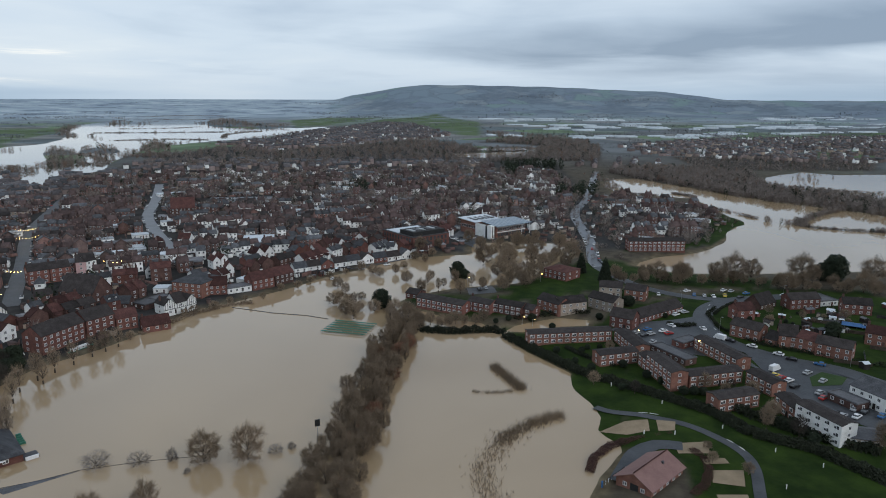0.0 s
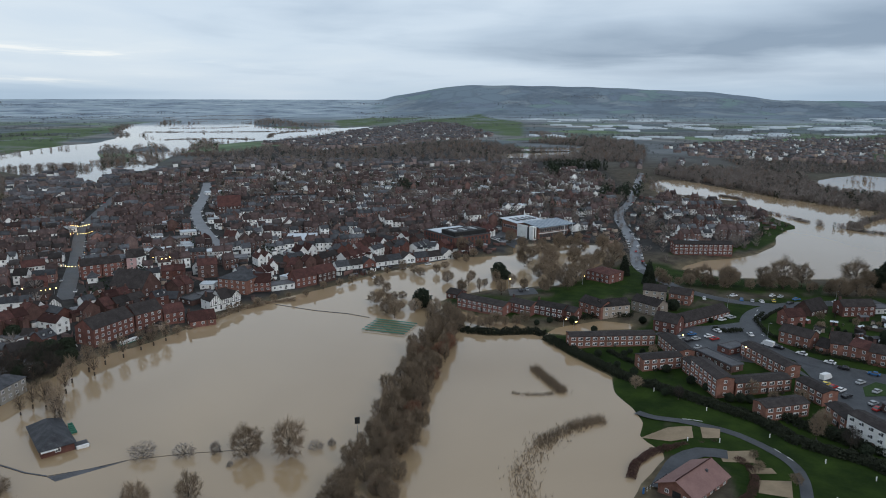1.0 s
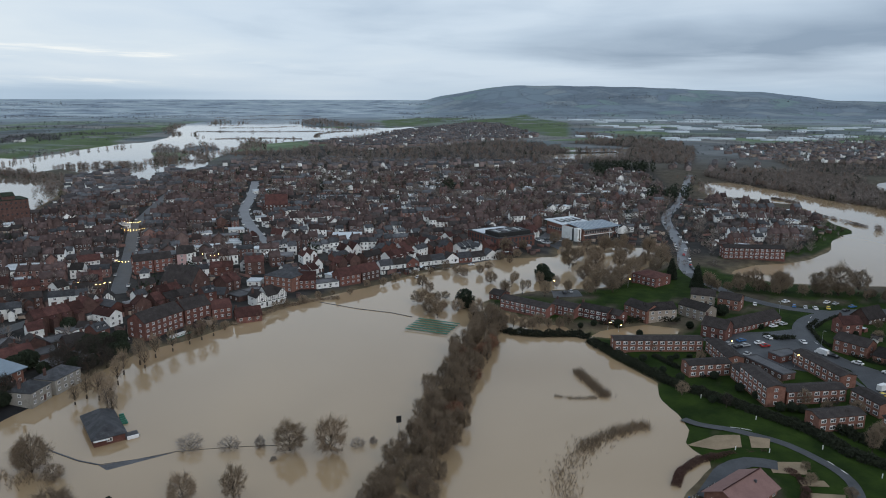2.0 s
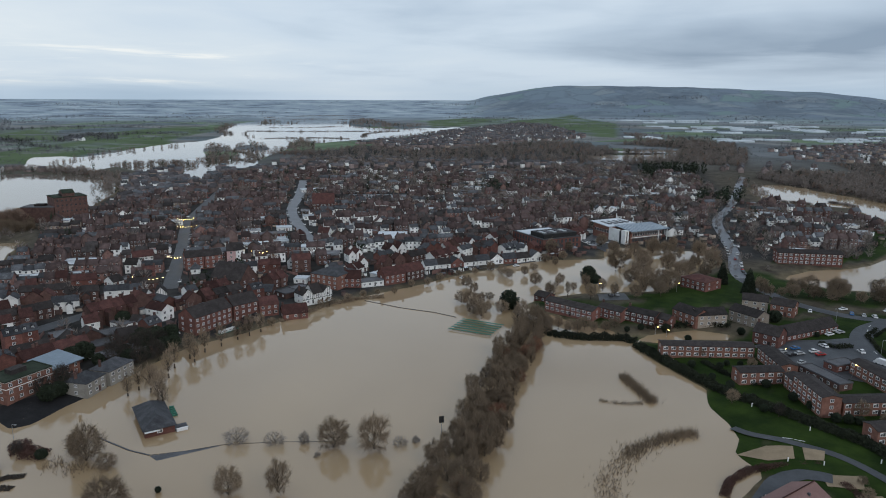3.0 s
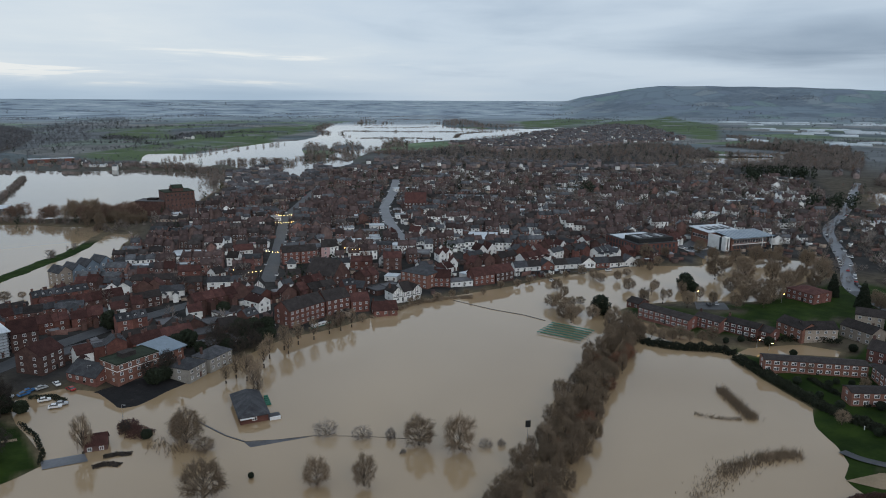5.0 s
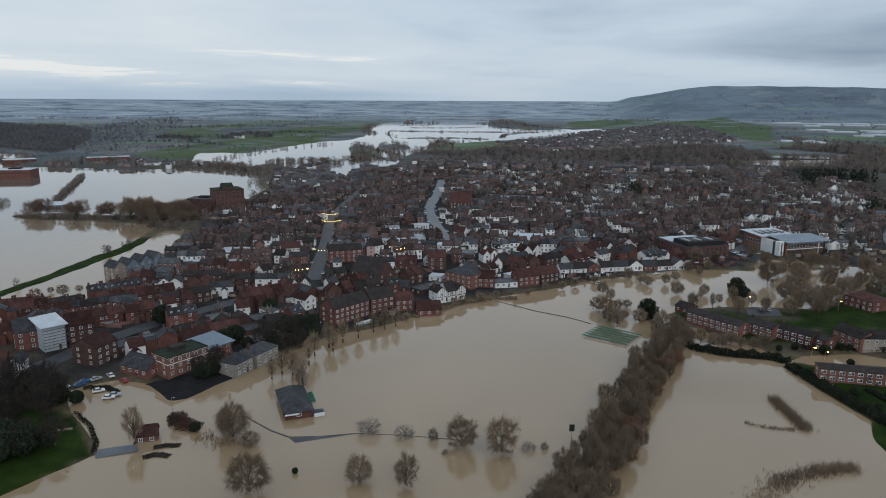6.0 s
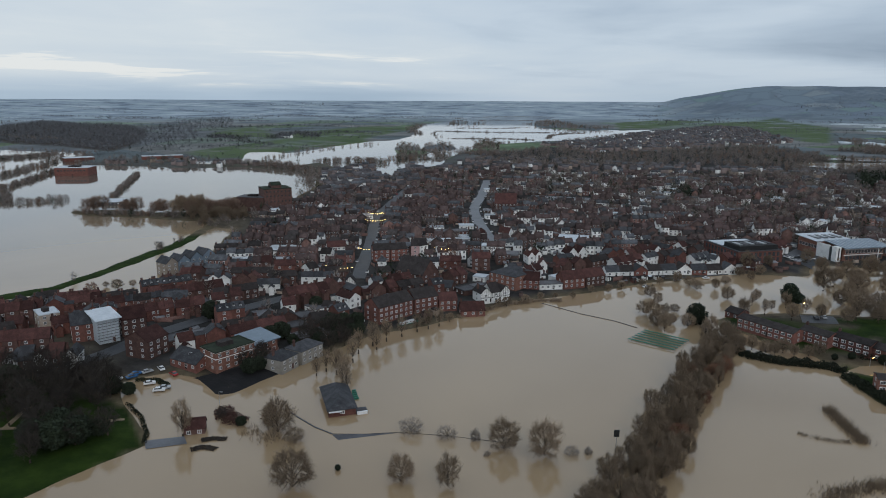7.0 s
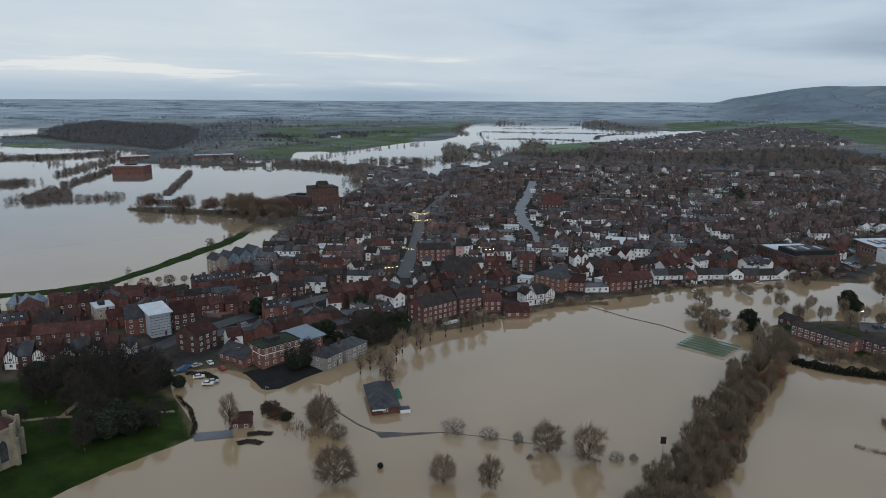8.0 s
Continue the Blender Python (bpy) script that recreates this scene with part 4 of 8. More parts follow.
bar("garage", "low brick garage block with felt roof", "garage", 150.6, 244.3, 155.0, 225.4, 6.0, 1, "brick_dark", "felt", "flat", 0, 0)
bar("garage", "long dark red brick garage row", "garage", 184.9, 185.5, 186.9, 174.6, 6.0, 1, "brick_dark", "felt", "flat", 0, 0)
bar("house", "white rendered house with a pale low roof", "house", 192.2, 183.8, 194.5, 168.6, 14.0, 2, "white", "slate", "gable", 18, 0)
# brick rows over the estate road
bar("house", "brick semi-detached houses under brown tiles", "house", 194.4, 252.9, 200.4, 241.2, 8.0, 2, "brick_flat", "brown_tile", "gable", 32, 1)
bar("house", "brick semi-detached houses under brown tiles", "house", 201.9, 239.5, 203.8, 234.8, 8.0, 1, "brick_flat", "brown_tile", "gable", 35, 0)
bar("house", "brick semi-detached houses under brown tiles", "house", 204.7, 234.6, 210.7, 230.5, 9.0, 2, "brick_flat", "brown_tile", "gable", 40, 1)
bar("house", "brick semi-detached houses under brown tiles", "house", 210.0, 230.6, 212.8, 223.4, 8.0, 2, "brick_flat", "tile", "gable", 32, 1)
bar("house", "brick semi-detached houses under brown tiles", "house", 211.9, 222.3, 219.6, 211.8, 8.0, 2, "brick_flat", "brown_tile", "gable", 32, 1)
bar("house", "brick semi-detached houses under brown tiles", "house", 241.4, 227.6, 248.0, 219.3, 8.0, 2, "brick_flat", "tile", "gable", 32, 1)
bar("house", "brick semi-detached houses under brown tiles", "house", 210.3, 268.8, 219.2, 268.5, 8.0, 2, "brick", "tile", "gable", 35, 1)
bar("hall", "steep brown tiled hall with low eaves", "hall", 231.9, 281.0, 243.9, 285.0, 9.0, 1, "brick_dark", "brown_tile", "gable", 45, 0)
bar("house", "brick semi-detached houses under brown tiles", "house", 246.9, 278.5, 262.9, 276.8, 8.0, 2, "brick", "brown_tile", "gable", 32, 1)
bar("annex", "white clad flat roofed annex", "building", 266.3, 280.0, 276.3, 279.7, 8.0, 1, "white", "felt", "flat", 0, 0)
bar("house", "brick semi-detached houses under brown tiles", "house", 266.8, 266.6, 277.9, 260.4, 8.0, 2, "brick", "brown_tile", "gable", 32, 1)
# row of flats beside the flooded hedge
bar("flats", "three storey brick flats under a shallow brown roof", "flats", 68.8, 329.5, 87.4, 309.9, 8.5, 2, "brick", "brown_tile", "gable", 18, 1)
bar("flats", "three storey brick flats under a shallow brown roof", "flats", 91.8, 316.5, 100.3, 307.0, 8.5, 2, "brick", "brown_tile", "gable", 18, 1)
bar("flats", "three storey brick flats under a shallow brown roof", "flats", 103.0, 310.1, 113.8, 299.4, 8.5, 2, "brick", "brown_tile", "gable", 18, 1)
bar("flats", "single storey brick annex of the flats", "flats", 114.7, 301.0, 118.5, 296.6, 8.0, 2, "brick", "brown_tile", "gable", 22, 0)
bar("store", "low brick store with a mossy roof", "building", 66.9, 348.9, 71.9, 343.4, 8.0, 1, "brick", "brown_tile", "gable", 25, 0)
bar("house", "pale fronted house with a wide dark roof", "house", 126.9, 312.4, 133.0, 299.6, 9.0, 2, "brick_flat", "brown_tile", "gable", 28, 0)
bar("house", "pale fronted house with a wide dark roof", "house", 134.5, 300.2, 148.9, 301.7, 9.0, 2, "buff", "brown_tile", "gable", 28, 0)
bar("house", "pale fronted house with a wide dark roof", "house", 152.7, 308.6, 159.7, 295.4, 9.0, 2, "buff", "brown_tile", "gable", 28, 0)
bar("house", "pale fronted house with a wide dark roof", "house", 166.6, 324.3, 176.8, 318.7, 9.0, 2, "buff", "brown_tile", "gable", 28, 0)
bar("house", "pale fronted house with a wide dark roof", "house", 177.0, 316.5, 184.8, 309.5, 9.0, 2, "brick_flat", "brown_tile", "gable", 28, 0)
bar("house", "small red brick house with a brown roof", "house", 148.9, 277.6, 156.0, 269.5, 9.0, 2, "brick", "brown_tile", "gable", 35, 1)
bar("bungalow", "long low brick bungalow with brown tiles", "house", 164.4, 277.5, 194.9, 290.3, 9.0, 1, "brick", "brown_tile", "gable", 35, 0)
bar("pumping_station", "brick pumping station with a flat maroon roof", "building", 153.4, 369.8, 161.7, 356.2, 14.0, 2, "brick", "tile", "hip", 14, 0)
# public buildings beside the flooded park
OFFICE, CIVIC = pose(93, 461, 1.4, 0, 0, 24.1), pose(157, 485, 1.4, 0, 0, 24.4)


def strip_windows(root, x0, x1, y, z0, z1, n, turn=0, frame_mat="frame_white", gap=0.35):
    """A row of n glazed openings with their frames, along x at y, or along y at x = y where turned."""
    step = (x1 - x0) / n
    for k in range(n):
        a, b = x0 + k * step + gap / 2, x0 + (k + 1) * step - gap / 2
        box = (lambda g, p, q, o0, o1, lo, hi, sl: g.box(p, q, y - o1, y - o0, lo, hi, sl) if not turn else g.box(y - o1, y - o0, p, q, lo, hi, sl))
        g = box(Geo(), a, b, -0.02, 0.05, z0, z1, 0)
        box(g, a + 0.12, b - 0.12, 0.0, 0.07, z0 + 0.12, z1 - 0.12, 1)
        part("window", g, (M[frame_mat], M["glass"]), root)


def office_block():
    root = thing("office_block", "large brown brick office block with dark rooftop plant screen", "office building", OFFICE)
    part("wall", Geo().box(0, 32, 0, 38, -4, 8.0), M["brick"], root)
    g = roof_flat(32, 38, 8.0)
    g.v = [(x + 16, y + 19, z) for x, y, z in g.v]
    part("roof", g, M["felt"], root)
    for z0 in (0.9, 4.4):
        strip_windows(root, 1.5, 30.5, 0, z0, z0 + 2.6, 9, 0, "rubber", 1.5)
        strip_windows(root, 1.5, 36.5, 0, z0, z0 + 2.6, 10, 1, "rubber", 1.6)
    screen = part("plant_screen", Geo().box(2.5, 30, 2.5, 19, 8.0, 11.0), M["rubber"], root, "dark louvred screen round the roof plant")
    for k in range(6):
        x = 4.5 + k * 4.3
        part("roof_unit", Geo().box(x, x + 2.6, 6, 14, 11.0, 11.5), M["felt" if k % 2 else "steel"], screen)
    part("roof_deck", Geo().box(2, 30, 20.5, 36, 8.12, 8.3), M["pale_roof"], root, "pale membrane over the back of the roof")


def civic_building():
    root = thing("civic_building", "modern brick civic building with white tower and pale metal roofs", "office building", CIVIC)
    part("wall", Geo().box(5, 36, 0, 16, -4, 8.2), M["brick_flat"], root)
    part("back_wing", Geo().box(0, 25, 16, 35, -4, 9.6), M["brick_flat"], root)
    part("white_tower", Geo().box(-0.5, 3.0, -0.8, 3.2, -4, 9.4), M["white"], root, "white rendered stair tower")
    part("white_flank", Geo().box(-0.35, 0.5, 5.5, 17, -4, 9.4), M["white"], root, "white rendered flank wall")
    part("stair_glazing", Geo().box(0.9, 1.7, -0.95, -0.75, 0.5, 8.6), M["glass"], root)
    part("entrance_glazing", Geo().box(-0.5, 0.2, 3.3, 5.4, 0, 8.8), M["glass"], root)
    part("white_band", Geo().box(6.1, 36.1, -0.12, 0.02, 3.3, 3.9), M["white"], root, "white string band")
    part("white_fascia", Geo().box(6.1, 36.1, -0.12, 0.02, 7.3, 8.2), M["white"], root, "white fascia under the eaves")
    strip_windows(root, 7, 35.5, 0, 0.6, 3.1, 10, 0, "rubber", 0.5)
    strip_windows(root, 7, 35.5, 0, 4.5, 7.0, 12, 0, "frame_white", 0.4)
    strip_windows(root, 17, 34, -0.0, 4.8, 7.0, 6, 1, "frame_white", 0.6)
    g = roof_flat(36, 20, 8.3, 0.0, slope=1.7)
    g.v = [(x + 22.5, y + 7.0, z) for x, y, z in g.v]
    roof = part("roof", g, M["blue_roof"], root, "blue-grey standing seam roof")
    for k in range(12):
        x = 5.5 + k * 3.0
        part("roof_seam", Geo().add([(x, -2.9, 8.72), (x + 0.3, -2.9, 8.72), (x + 0.3, 16.9, 10.38), (x, 16.9, 10.38), (x, -2.9, 8.84), (x + 0.3, -2.9, 8.84), (x + 0.3, 16.9, 10.5), (x, 16.9, 10.5)],
                                    [(4, 5, 6, 7), (0, 1, 5, 4), (1, 2, 6, 5), (2, 3, 7, 6), (3, 0, 4, 7)]), M["pale_roof"], roof)
    g = roof_flat(28, 21, 9.8, 0.0, slope=1.2)
    g.v = [(x + 12, y + 26, z) for x, y, z in g.v]
    part("back_roof", g, M["pale_roof"], root, "pale metal roof of the back wing")
    for k in range(4):
        part("rooflight", Geo().box(3 + k * 5.5, 6 + k * 5.5, 21, 31, 10.7, 11.4), M["glass"], root)
    for x in (38.5, 30):
        g = Geo()
        g.tube((x, -2.4, -3), (x, -2.4, 8.4), 0.22, 0.22, 8)
        part("column", g, M["white"], root)


office_block()
civic_building()
for m, w, d in ((OFFICE, 32, 38), (CIVIC, 38, 36)):
    for k in range(0, w + 1, 6):
        for j in range(0, d + 1, 6):
            p = m @ Vector((k, j, 0))
            RESERVED.append((p.x, p.y, 5.0))
patch("car_park", [(127, 492), (143, 521), (152, 490), (138, 463)], M["asphalt"], 0.12, "wet asphalt car park beside the civic building", "car park", 3)
RESERVED += [(x, y, 6.0) for x, y in ((130, 492), (138, 500), (146, 500), (140, 482), (138, 472), (142, 512))]


bar("flats", "three storey brick flats under a shallow brown roof", "flats", 235.9, 420.6, 273.7, 412.4, 10.0, 3, "brick", "brown_tile", "gable", 18, 0)
# houses along the drowned river bank
bar("apartments", "brick riverside apartments with a brown gabled roof", "flats", -92.8, 296.6, -81.0, 314.0, 11.0, 3, "brick", "brown_tile", "gable", 34, 1)
bar("apartments", "brick riverside apartments with a brown gabled roof", "flats", -80.3, 314.6, -70.8, 323.4, 11.0, 3, "brick", "brown_tile", "gable", 34, 0)
bar("apartments", "low brick link of the riverside apartments", "flats", -70.0, 322.8, -61.8, 326.6, 9.0, 2, "brick", "tile", "gable", 34, 0)
bar("house", "small red brick house by the water", "house", -58.5, 319.9, -47.5, 323.9, 8.0, 1, "brick", "tile", "gable", 42, 1)
bar("house", "white half-timbered house with gables", "house", -52.2, 340.6, -47.5, 344.2, 9.0, 2, "white", "brown_tile", "front", 42, 1)
bar("house", "white half-timbered house with gables", "house", -47.2, 344.1, -43.2, 347.9, 9.0, 2, "white", "brown_tile", "gable", 42, 1)
bar("house", "white half-timbered house with gables", "house", -42.9, 347.9, -38.8, 351.8, 9.0, 2, "white", "brown_tile", "front", 42, 1)
bar("apartments", "square brick block with a grey hipped roof", "flats", -53.0, 375.8, -37.4, 366.9, 18.0, 3, "brick_flat", "slate", "hip", 22, 0)
bar("boathouse", "low white flat roofed boathouse", "building", -24.8, 372.8, -12.7, 378.1, 8.0, 1, "white", "felt", "flat", 0, 0)
bar("house", "red brick terrace house by the flood", "house", -34.5, 372.7, -25.3, 372.9, 9.0, 2, "brick", "tile", "gable", 40, 1)
bar("house", "red brick terrace house by the flood", "house", -12.1, 377.9, -0.6, 384.9, 9.0, 2, "brick", "tile", "gable", 40, 1)
bar("house", "red brick terrace house by the flood", "house", -0.0, 386.0, 10.2, 393.8, 9.0, 2, "brick_dark", "tile", "gable", 40, 1)
bar("house", "white rendered riverside terrace with slate roofs", "house", 11.4, 410.8, 19.1, 413.7, 8.0, 1, "white", "slate", "gable", 36, 1)
bar("house", "white rendered riverside terrace with slate roofs", "house", 19.3, 413.8, 27.2, 416.7, 8.0, 1, "white", "brown_tile", "gable", 36, 1)
bar("house", "white rendered riverside terrace with slate roofs", "house", 27.5, 416.7, 35.5, 419.7, 8.0, 1, "brick", "slate", "front", 36, 1)
bar("house", "white rendered riverside terrace with slate roofs", "house", 35.8, 419.8, 44.0, 422.8, 8.0, 1, "white", "brown_tile", "gable", 36, 1)
bar("house", "white rendered riverside terrace with slate roofs", "house", 44.3, 422.9, 52.7, 426.0, 8.0, 1, "white", "slate", "gable", 36, 1)
bar("house", "white rendered riverside terrace with slate roofs", "house", 53.0, 426.1, 61.6, 429.3, 8.0, 1, "white", "brown_tile", "front", 36, 1)
bar("house", "white rendered riverside terrace with slate roofs", "house", 61.9, 429.4, 70.8, 432.6, 8.0, 1, "brick", "slate", "gable", 36, 1)
bar("house", "white rendered riverside terrace with slate roofs", "house", 71.0, 432.7, 80.1, 436.1, 8.0, 1, "white", "brown_tile", "gable", 36, 1)
bar("house", "white rendered riverside terrace with slate roofs", "house", 80.4, 436.2, 89.7, 439.6, 8.0, 1, "white", "slate", "front", 36, 1)
bar("supermarket", "wide pale flat roofed supermarket", "shop", -21.9, 489.1, -0.6, 488.3, 26.0, 1, "white", "pale_roof", "flat", 0, 0)
bar("house", "pink washed shop house with blank gable", "house", -111.6, 427.4, -106.4, 428.6, 10.0, 3, "pink", "brown_tile", "gable", 35, 1)
bar("house", "white shop house beside the pink one", "house", -106.1, 428.7, -102.0, 434.0, 8.0, 3, "white", "brown_tile", "gable", 35, 0)
bar("house", "white rendered house with a bright red tile roof", "house", -113.8, 315.8, -110.2, 321.8, 11.0, 2, "white", "tile", "front", 34, 0)
bar("house", "small white rendered house with dark tiles", "house", -134.5, 339.4, -129.6, 338.4, 7.0, 2, "white", "brown_tile", "gable", 40, 1)
bar("house", "white half-timbered house with steep gable", "house", -126.4, 343.2, -121.0, 345.2, 9.0, 2, "white", "brown_tile", "front", 48, 1)
bar("annex", "low white rendered annex with a flat roof", "building", -125.7, 303.0, -122.6, 308.4, 10.0, 1, "white", "felt", "flat", 0, 0)
bar("house", "low white rendered cottage by a dark garden", "house", -117.6, 307.4, -117.0, 313.8, 8.0, 1, "white", "brown_tile", "front", 36, 0)
bar("hall", "long blue slate roofed hall behind the apartments", "hall", -84.5, 358.3, -71.0, 356.0, 8.0, 1, "brick_dark", "slate", "gable", 36, 0)
bar("house", "tall white gabled house among dark roofs", "house", -28.2, 409.3, -23.2, 410.2, 8.0, 2, "white", "tile", "front", 52, 1)
bar("house", "white gabled house among the town roofs", "house", -38.6, 443.1, -33.8, 444.1, 9.0, 2, "white", "brown_tile", "front", 52, 1)
bar("house", "white rendered town house with dark tiles", "house", -155.6, 365.6, -152.2, 371.0, 8.0, 2, "white", "brown_tile", "gable", 35, 1)
bar("house", "white rendered town house with dark tiles", "house", -165.2, 405.2, -158.4, 405.3, 8.0, 2, "white", "brown_tile", "gable", 38, 1)
bar("house", "long white rendered range with a dark roof", "house", -167.7, 424.4, -156.8, 430.0, 8.0, 2, "white", "tile", "gable", 38, 1)
bar("shop", "long low shop with a pale pink fascia", "shop", -175.7, 463.8, -161.0, 466.7, 9.0, 1, "pink", "brown_tile", "gable", 25, 0)
bar("house", "white rendered town house with twin gables", "house", -72.1, 414.2, -68.2, 415.0, 8.0, 2, "white", "brown_tile", "front", 45, 1)
bar("house", "white rendered town house with twin gables", "house", -68.0, 415.0, -64.1, 415.8, 8.0, 2, "white", "brown_tile", "front", 45, 1)
bar("annex", "low white flat roofed annex among brick houses", "building", -63.5, 382.2, -56.1, 381.0, 7.0, 1, "white", "pale_roof", "flat", 0, 0)
bar("house", "white rendered house with a tiled roof", "house", -64.5, 498.4, -56.7, 495.8, 8.0, 2, "white", "tile", "gable", 40, 1)
bar("house", "white rendered cottage beside the high street", "house", -123.3, 392.3, -118.6, 393.3, 7.0, 2, "white", "slate", "hip", 36, 0)
bar("house", "cream rendered house beside the pale road", "house", -79.4, 491.3, -72.9, 492.5, 8.0, 2, "white", "tile", "hip", 36, 1)
bar("shop", "row of red brick shops with lit windows", "shop", -131.0, 408.9, -121.6, 413.6, 9.0, 3, "brick", "brown_tile", "gable", 35, 1)
bar("shop", "row of red brick shops with lit windows", "shop", -121.2, 413.8, -112.2, 418.6, 9.0, 3, "brick", "brown_tile", "gable", 35, 1)
bar("church", "tall brick church nave with a steep dark roof", "church", -84.0, 619.9, -65.0, 621.8, 14.0, 3, "brick_dark", "tile", "gable", 50, 0)
bar("chapel", "long brown tiled chapel roof", "church", -107.8, 377.1, -89.6, 366.9, 14.0, 2, "brick_dark", "brown_tile", "gable", 48, 0)
# west side of the town
clinic = bar("health_centre", "long orange brick health centre with a mossy flat roof", "clinic", -135.8, 227.4, -127.4, 242.2, 11.0, 3, "brick_flat", "moss_felt", "flat", 0, 0)
for z in (4.95, 7.45):
    part("string_course", Geo().box(-8.6, 8.6, -5.62, -5.48, z, z + 0.28), M["white"], clinic, "pale string course")
    part("string_course", Geo().box(-8.62, -8.48, -5.5, 5.5, z, z + 0.28), M["white"], clinic, "pale string course")
bar("clinic_wing", "pale blue metal roofed brick wing", "clinic", -128.6, 245.5, -124.0, 255.5, 11.0, 2, "brick_flat", "blue_roof", "mono", 0, 0)
bar("villa", "pale stone villa with a hipped grey roof", "house", -112.2, 234.2, -109.6, 243.6, 9.0, 2, "pale_stone", "slate", "hip", 28, 1)
bar("villa", "pale stone villa wing with tall windows", "house", -108.6, 244.8, -104.4, 256.5, 9.0, 2, "pale_stone", "slate", "hip", 28, 1)
bar("hall", "wide slate roofed hall with a brick gable", "hall", -158.4, 232.0, -144.3, 227.3, 11.0, 1, "brick", "slate", "gable", 32, 0)
bar("house", "tall plain brick house beside the main road", "house", -168.5, 233.0, -166.5, 243.9, 12.0, 3, "brick_dark", "tile", "gable", 30, 1)
bar("scaffolded_building", "building wrapped in pale scaffold sheeting with a tin roof", "building", -199.2, 244.0, -194.5, 250.7, 12.0, 4, "poly", "pale_roof", "mono", 0, 0)
bar("apartments", "buff brick block with a white flat roof", "flats", -235.1, 252.0, -230.2, 258.5, 11.0, 3, "buff", "pale_roof", "flat", 0, 0)
bar("house", "brick shop house with white windows", "house", -211.3, 242.8, -205.0, 248.5, 11.0, 3, "brick", "slate", "gable", 38, 1)
bar("house", "brick shop house with white windows", "house", -195.9, 254.3, -188.6, 261.2, 11.0, 3, "brick_dark", "tile", "gable", 38, 1)
bar("house", "half-timbered high street house with gable", "house", -236.7, 192.5, -232.5, 194.3, 9.0, 2, "white", "tile", "front", 45, 1)
bar("house", "brick high street house with tiled roof", "house", -232.7, 194.9, -228.4, 196.7, 9.0, 2, "brick_dark", "tile", "gable", 45, 1)
bar("house", "half-timbered high street house with gable", "house", -228.6, 197.3, -224.3, 199.2, 9.0, 2, "white", "slate", "front", 45, 1)
bar("house", "brick high street house with tiled roof", "house", -224.5, 199.8, -220.2, 201.7, 9.0, 2, "brick_dark", "slate", "gable", 45, 1)
bar("house", "half-timbered high street house with gable", "house", -220.3, 202.3, -216.0, 204.2, 9.0, 2, "white", "tile", "front", 45, 1)
bar("house", "brick high street house with tiled roof", "house", -216.1, 204.8, -211.7, 206.7, 9.0, 2, "brick_dark", "tile", "gable", 45, 1)
bar("house", "half-timbered high street house with gable", "house", -211.9, 207.4, -207.5, 209.3, 9.0, 2, "white", "slate", "front", 45, 1)
bar("house", "brick high street house with tiled roof", "house", -207.6, 210.0, -203.2, 211.8, 9.0, 2, "brick_dark", "slate", "gable", 45, 1)
bar("house", "half-timbered high street house with gable", "house", -203.3, 212.6, -198.8, 214.4, 9.0, 2, "white", "tile", "front", 45, 1)
bar("house", "brick high street house with tiled roof", "house", -198.9, 215.2, -194.4, 217.1, 9.0, 2, "brick_dark", "tile", "gable", 45, 1)
bar("house", "half-timbered high street house with gable", "house", -194.5, 217.8, -190.0, 219.7, 9.0, 2, "white", "slate", "front", 45, 1)
bar("house", "red brick terraced house behind the high street", "house", -252.7, 211.5, -248.2, 214.1, 8.0, 2, "brick", "tile", "gable", 40, 1)
bar("house", "red brick terraced house behind the high street", "house", -248.1, 214.3, -243.7, 217.0, 8.0, 2, "brick_dark", "tile", "gable", 40, 1)
bar("house", "red brick terraced house behind the high street", "house", -243.6, 217.1, -239.1, 219.8, 8.0, 2, "brick", "tile", "gable", 40, 1)
bar("house", "red brick terraced house behind the high street", "house", -238.9, 220.0, -234.4, 222.7, 8.0, 2, "brick_dark", "tile", "gable", 40, 1)
bar("house", "red brick terraced house behind the high street", "house", -234.3, 222.9, -229.7, 225.6, 8.0, 2, "brick", "tile", "gable", 40, 1)
bar("house", "red brick terraced house behind the high street", "house", -229.6, 225.8, -224.9, 228.5, 8.0, 2, "brick_dark", "tile", "gable", 40, 1)
bar("house", "red brick terraced house behind the high street", "house", -224.8, 228.7, -220.1, 231.5, 8.0, 2, "brick", "tile", "gable", 40, 1)
bar("house", "red brick terraced house behind the high street", "house", -220.0, 231.7, -215.2, 234.5, 8.0, 2, "brick_dark", "tile", "gable", 40, 1)
bar("house", "large clay tiled brick house", "house", -274.3, 245.0, -266.0, 250.8, 12.0, 2, "brick", "tile", "hip", 38, 1)
bar("town_house", "grey clad riverside house with a front gable", "house", -241.3, 356.3, -237.9, 363.1, 11.0, 3, "buff", "slate", "front", 40, 0)
bar("town_house", "grey clad riverside house with a front gable", "house", -237.6, 363.2, -234.2, 370.2, 11.0, 3, "blue_roof", "slate", "front", 40, 0)
bar("town_house", "grey clad riverside house with a front gable", "house", -233.8, 370.3, -230.3, 377.6, 11.0, 3, "blue_roof", "slate", "front", 40, 0)
bar("town_house", "grey clad riverside house with a front gable", "house", -230.0, 377.7, -226.3, 385.1, 11.0, 3, "blue_roof", "slate", "front", 40, 0)
bar("town_house", "brick house with a blue pyramid roof", "house", -298.9, 262.8, -294.0, 264.2, 8.0, 1, "buff", "blue_roof", "hip", 45, 0)
bar("town_house", "brick house with a blue pyramid roof", "house", -294.3, 265.1, -289.4, 266.5, 8.0, 1, "buff", "blue_roof", "hip", 45, 0)
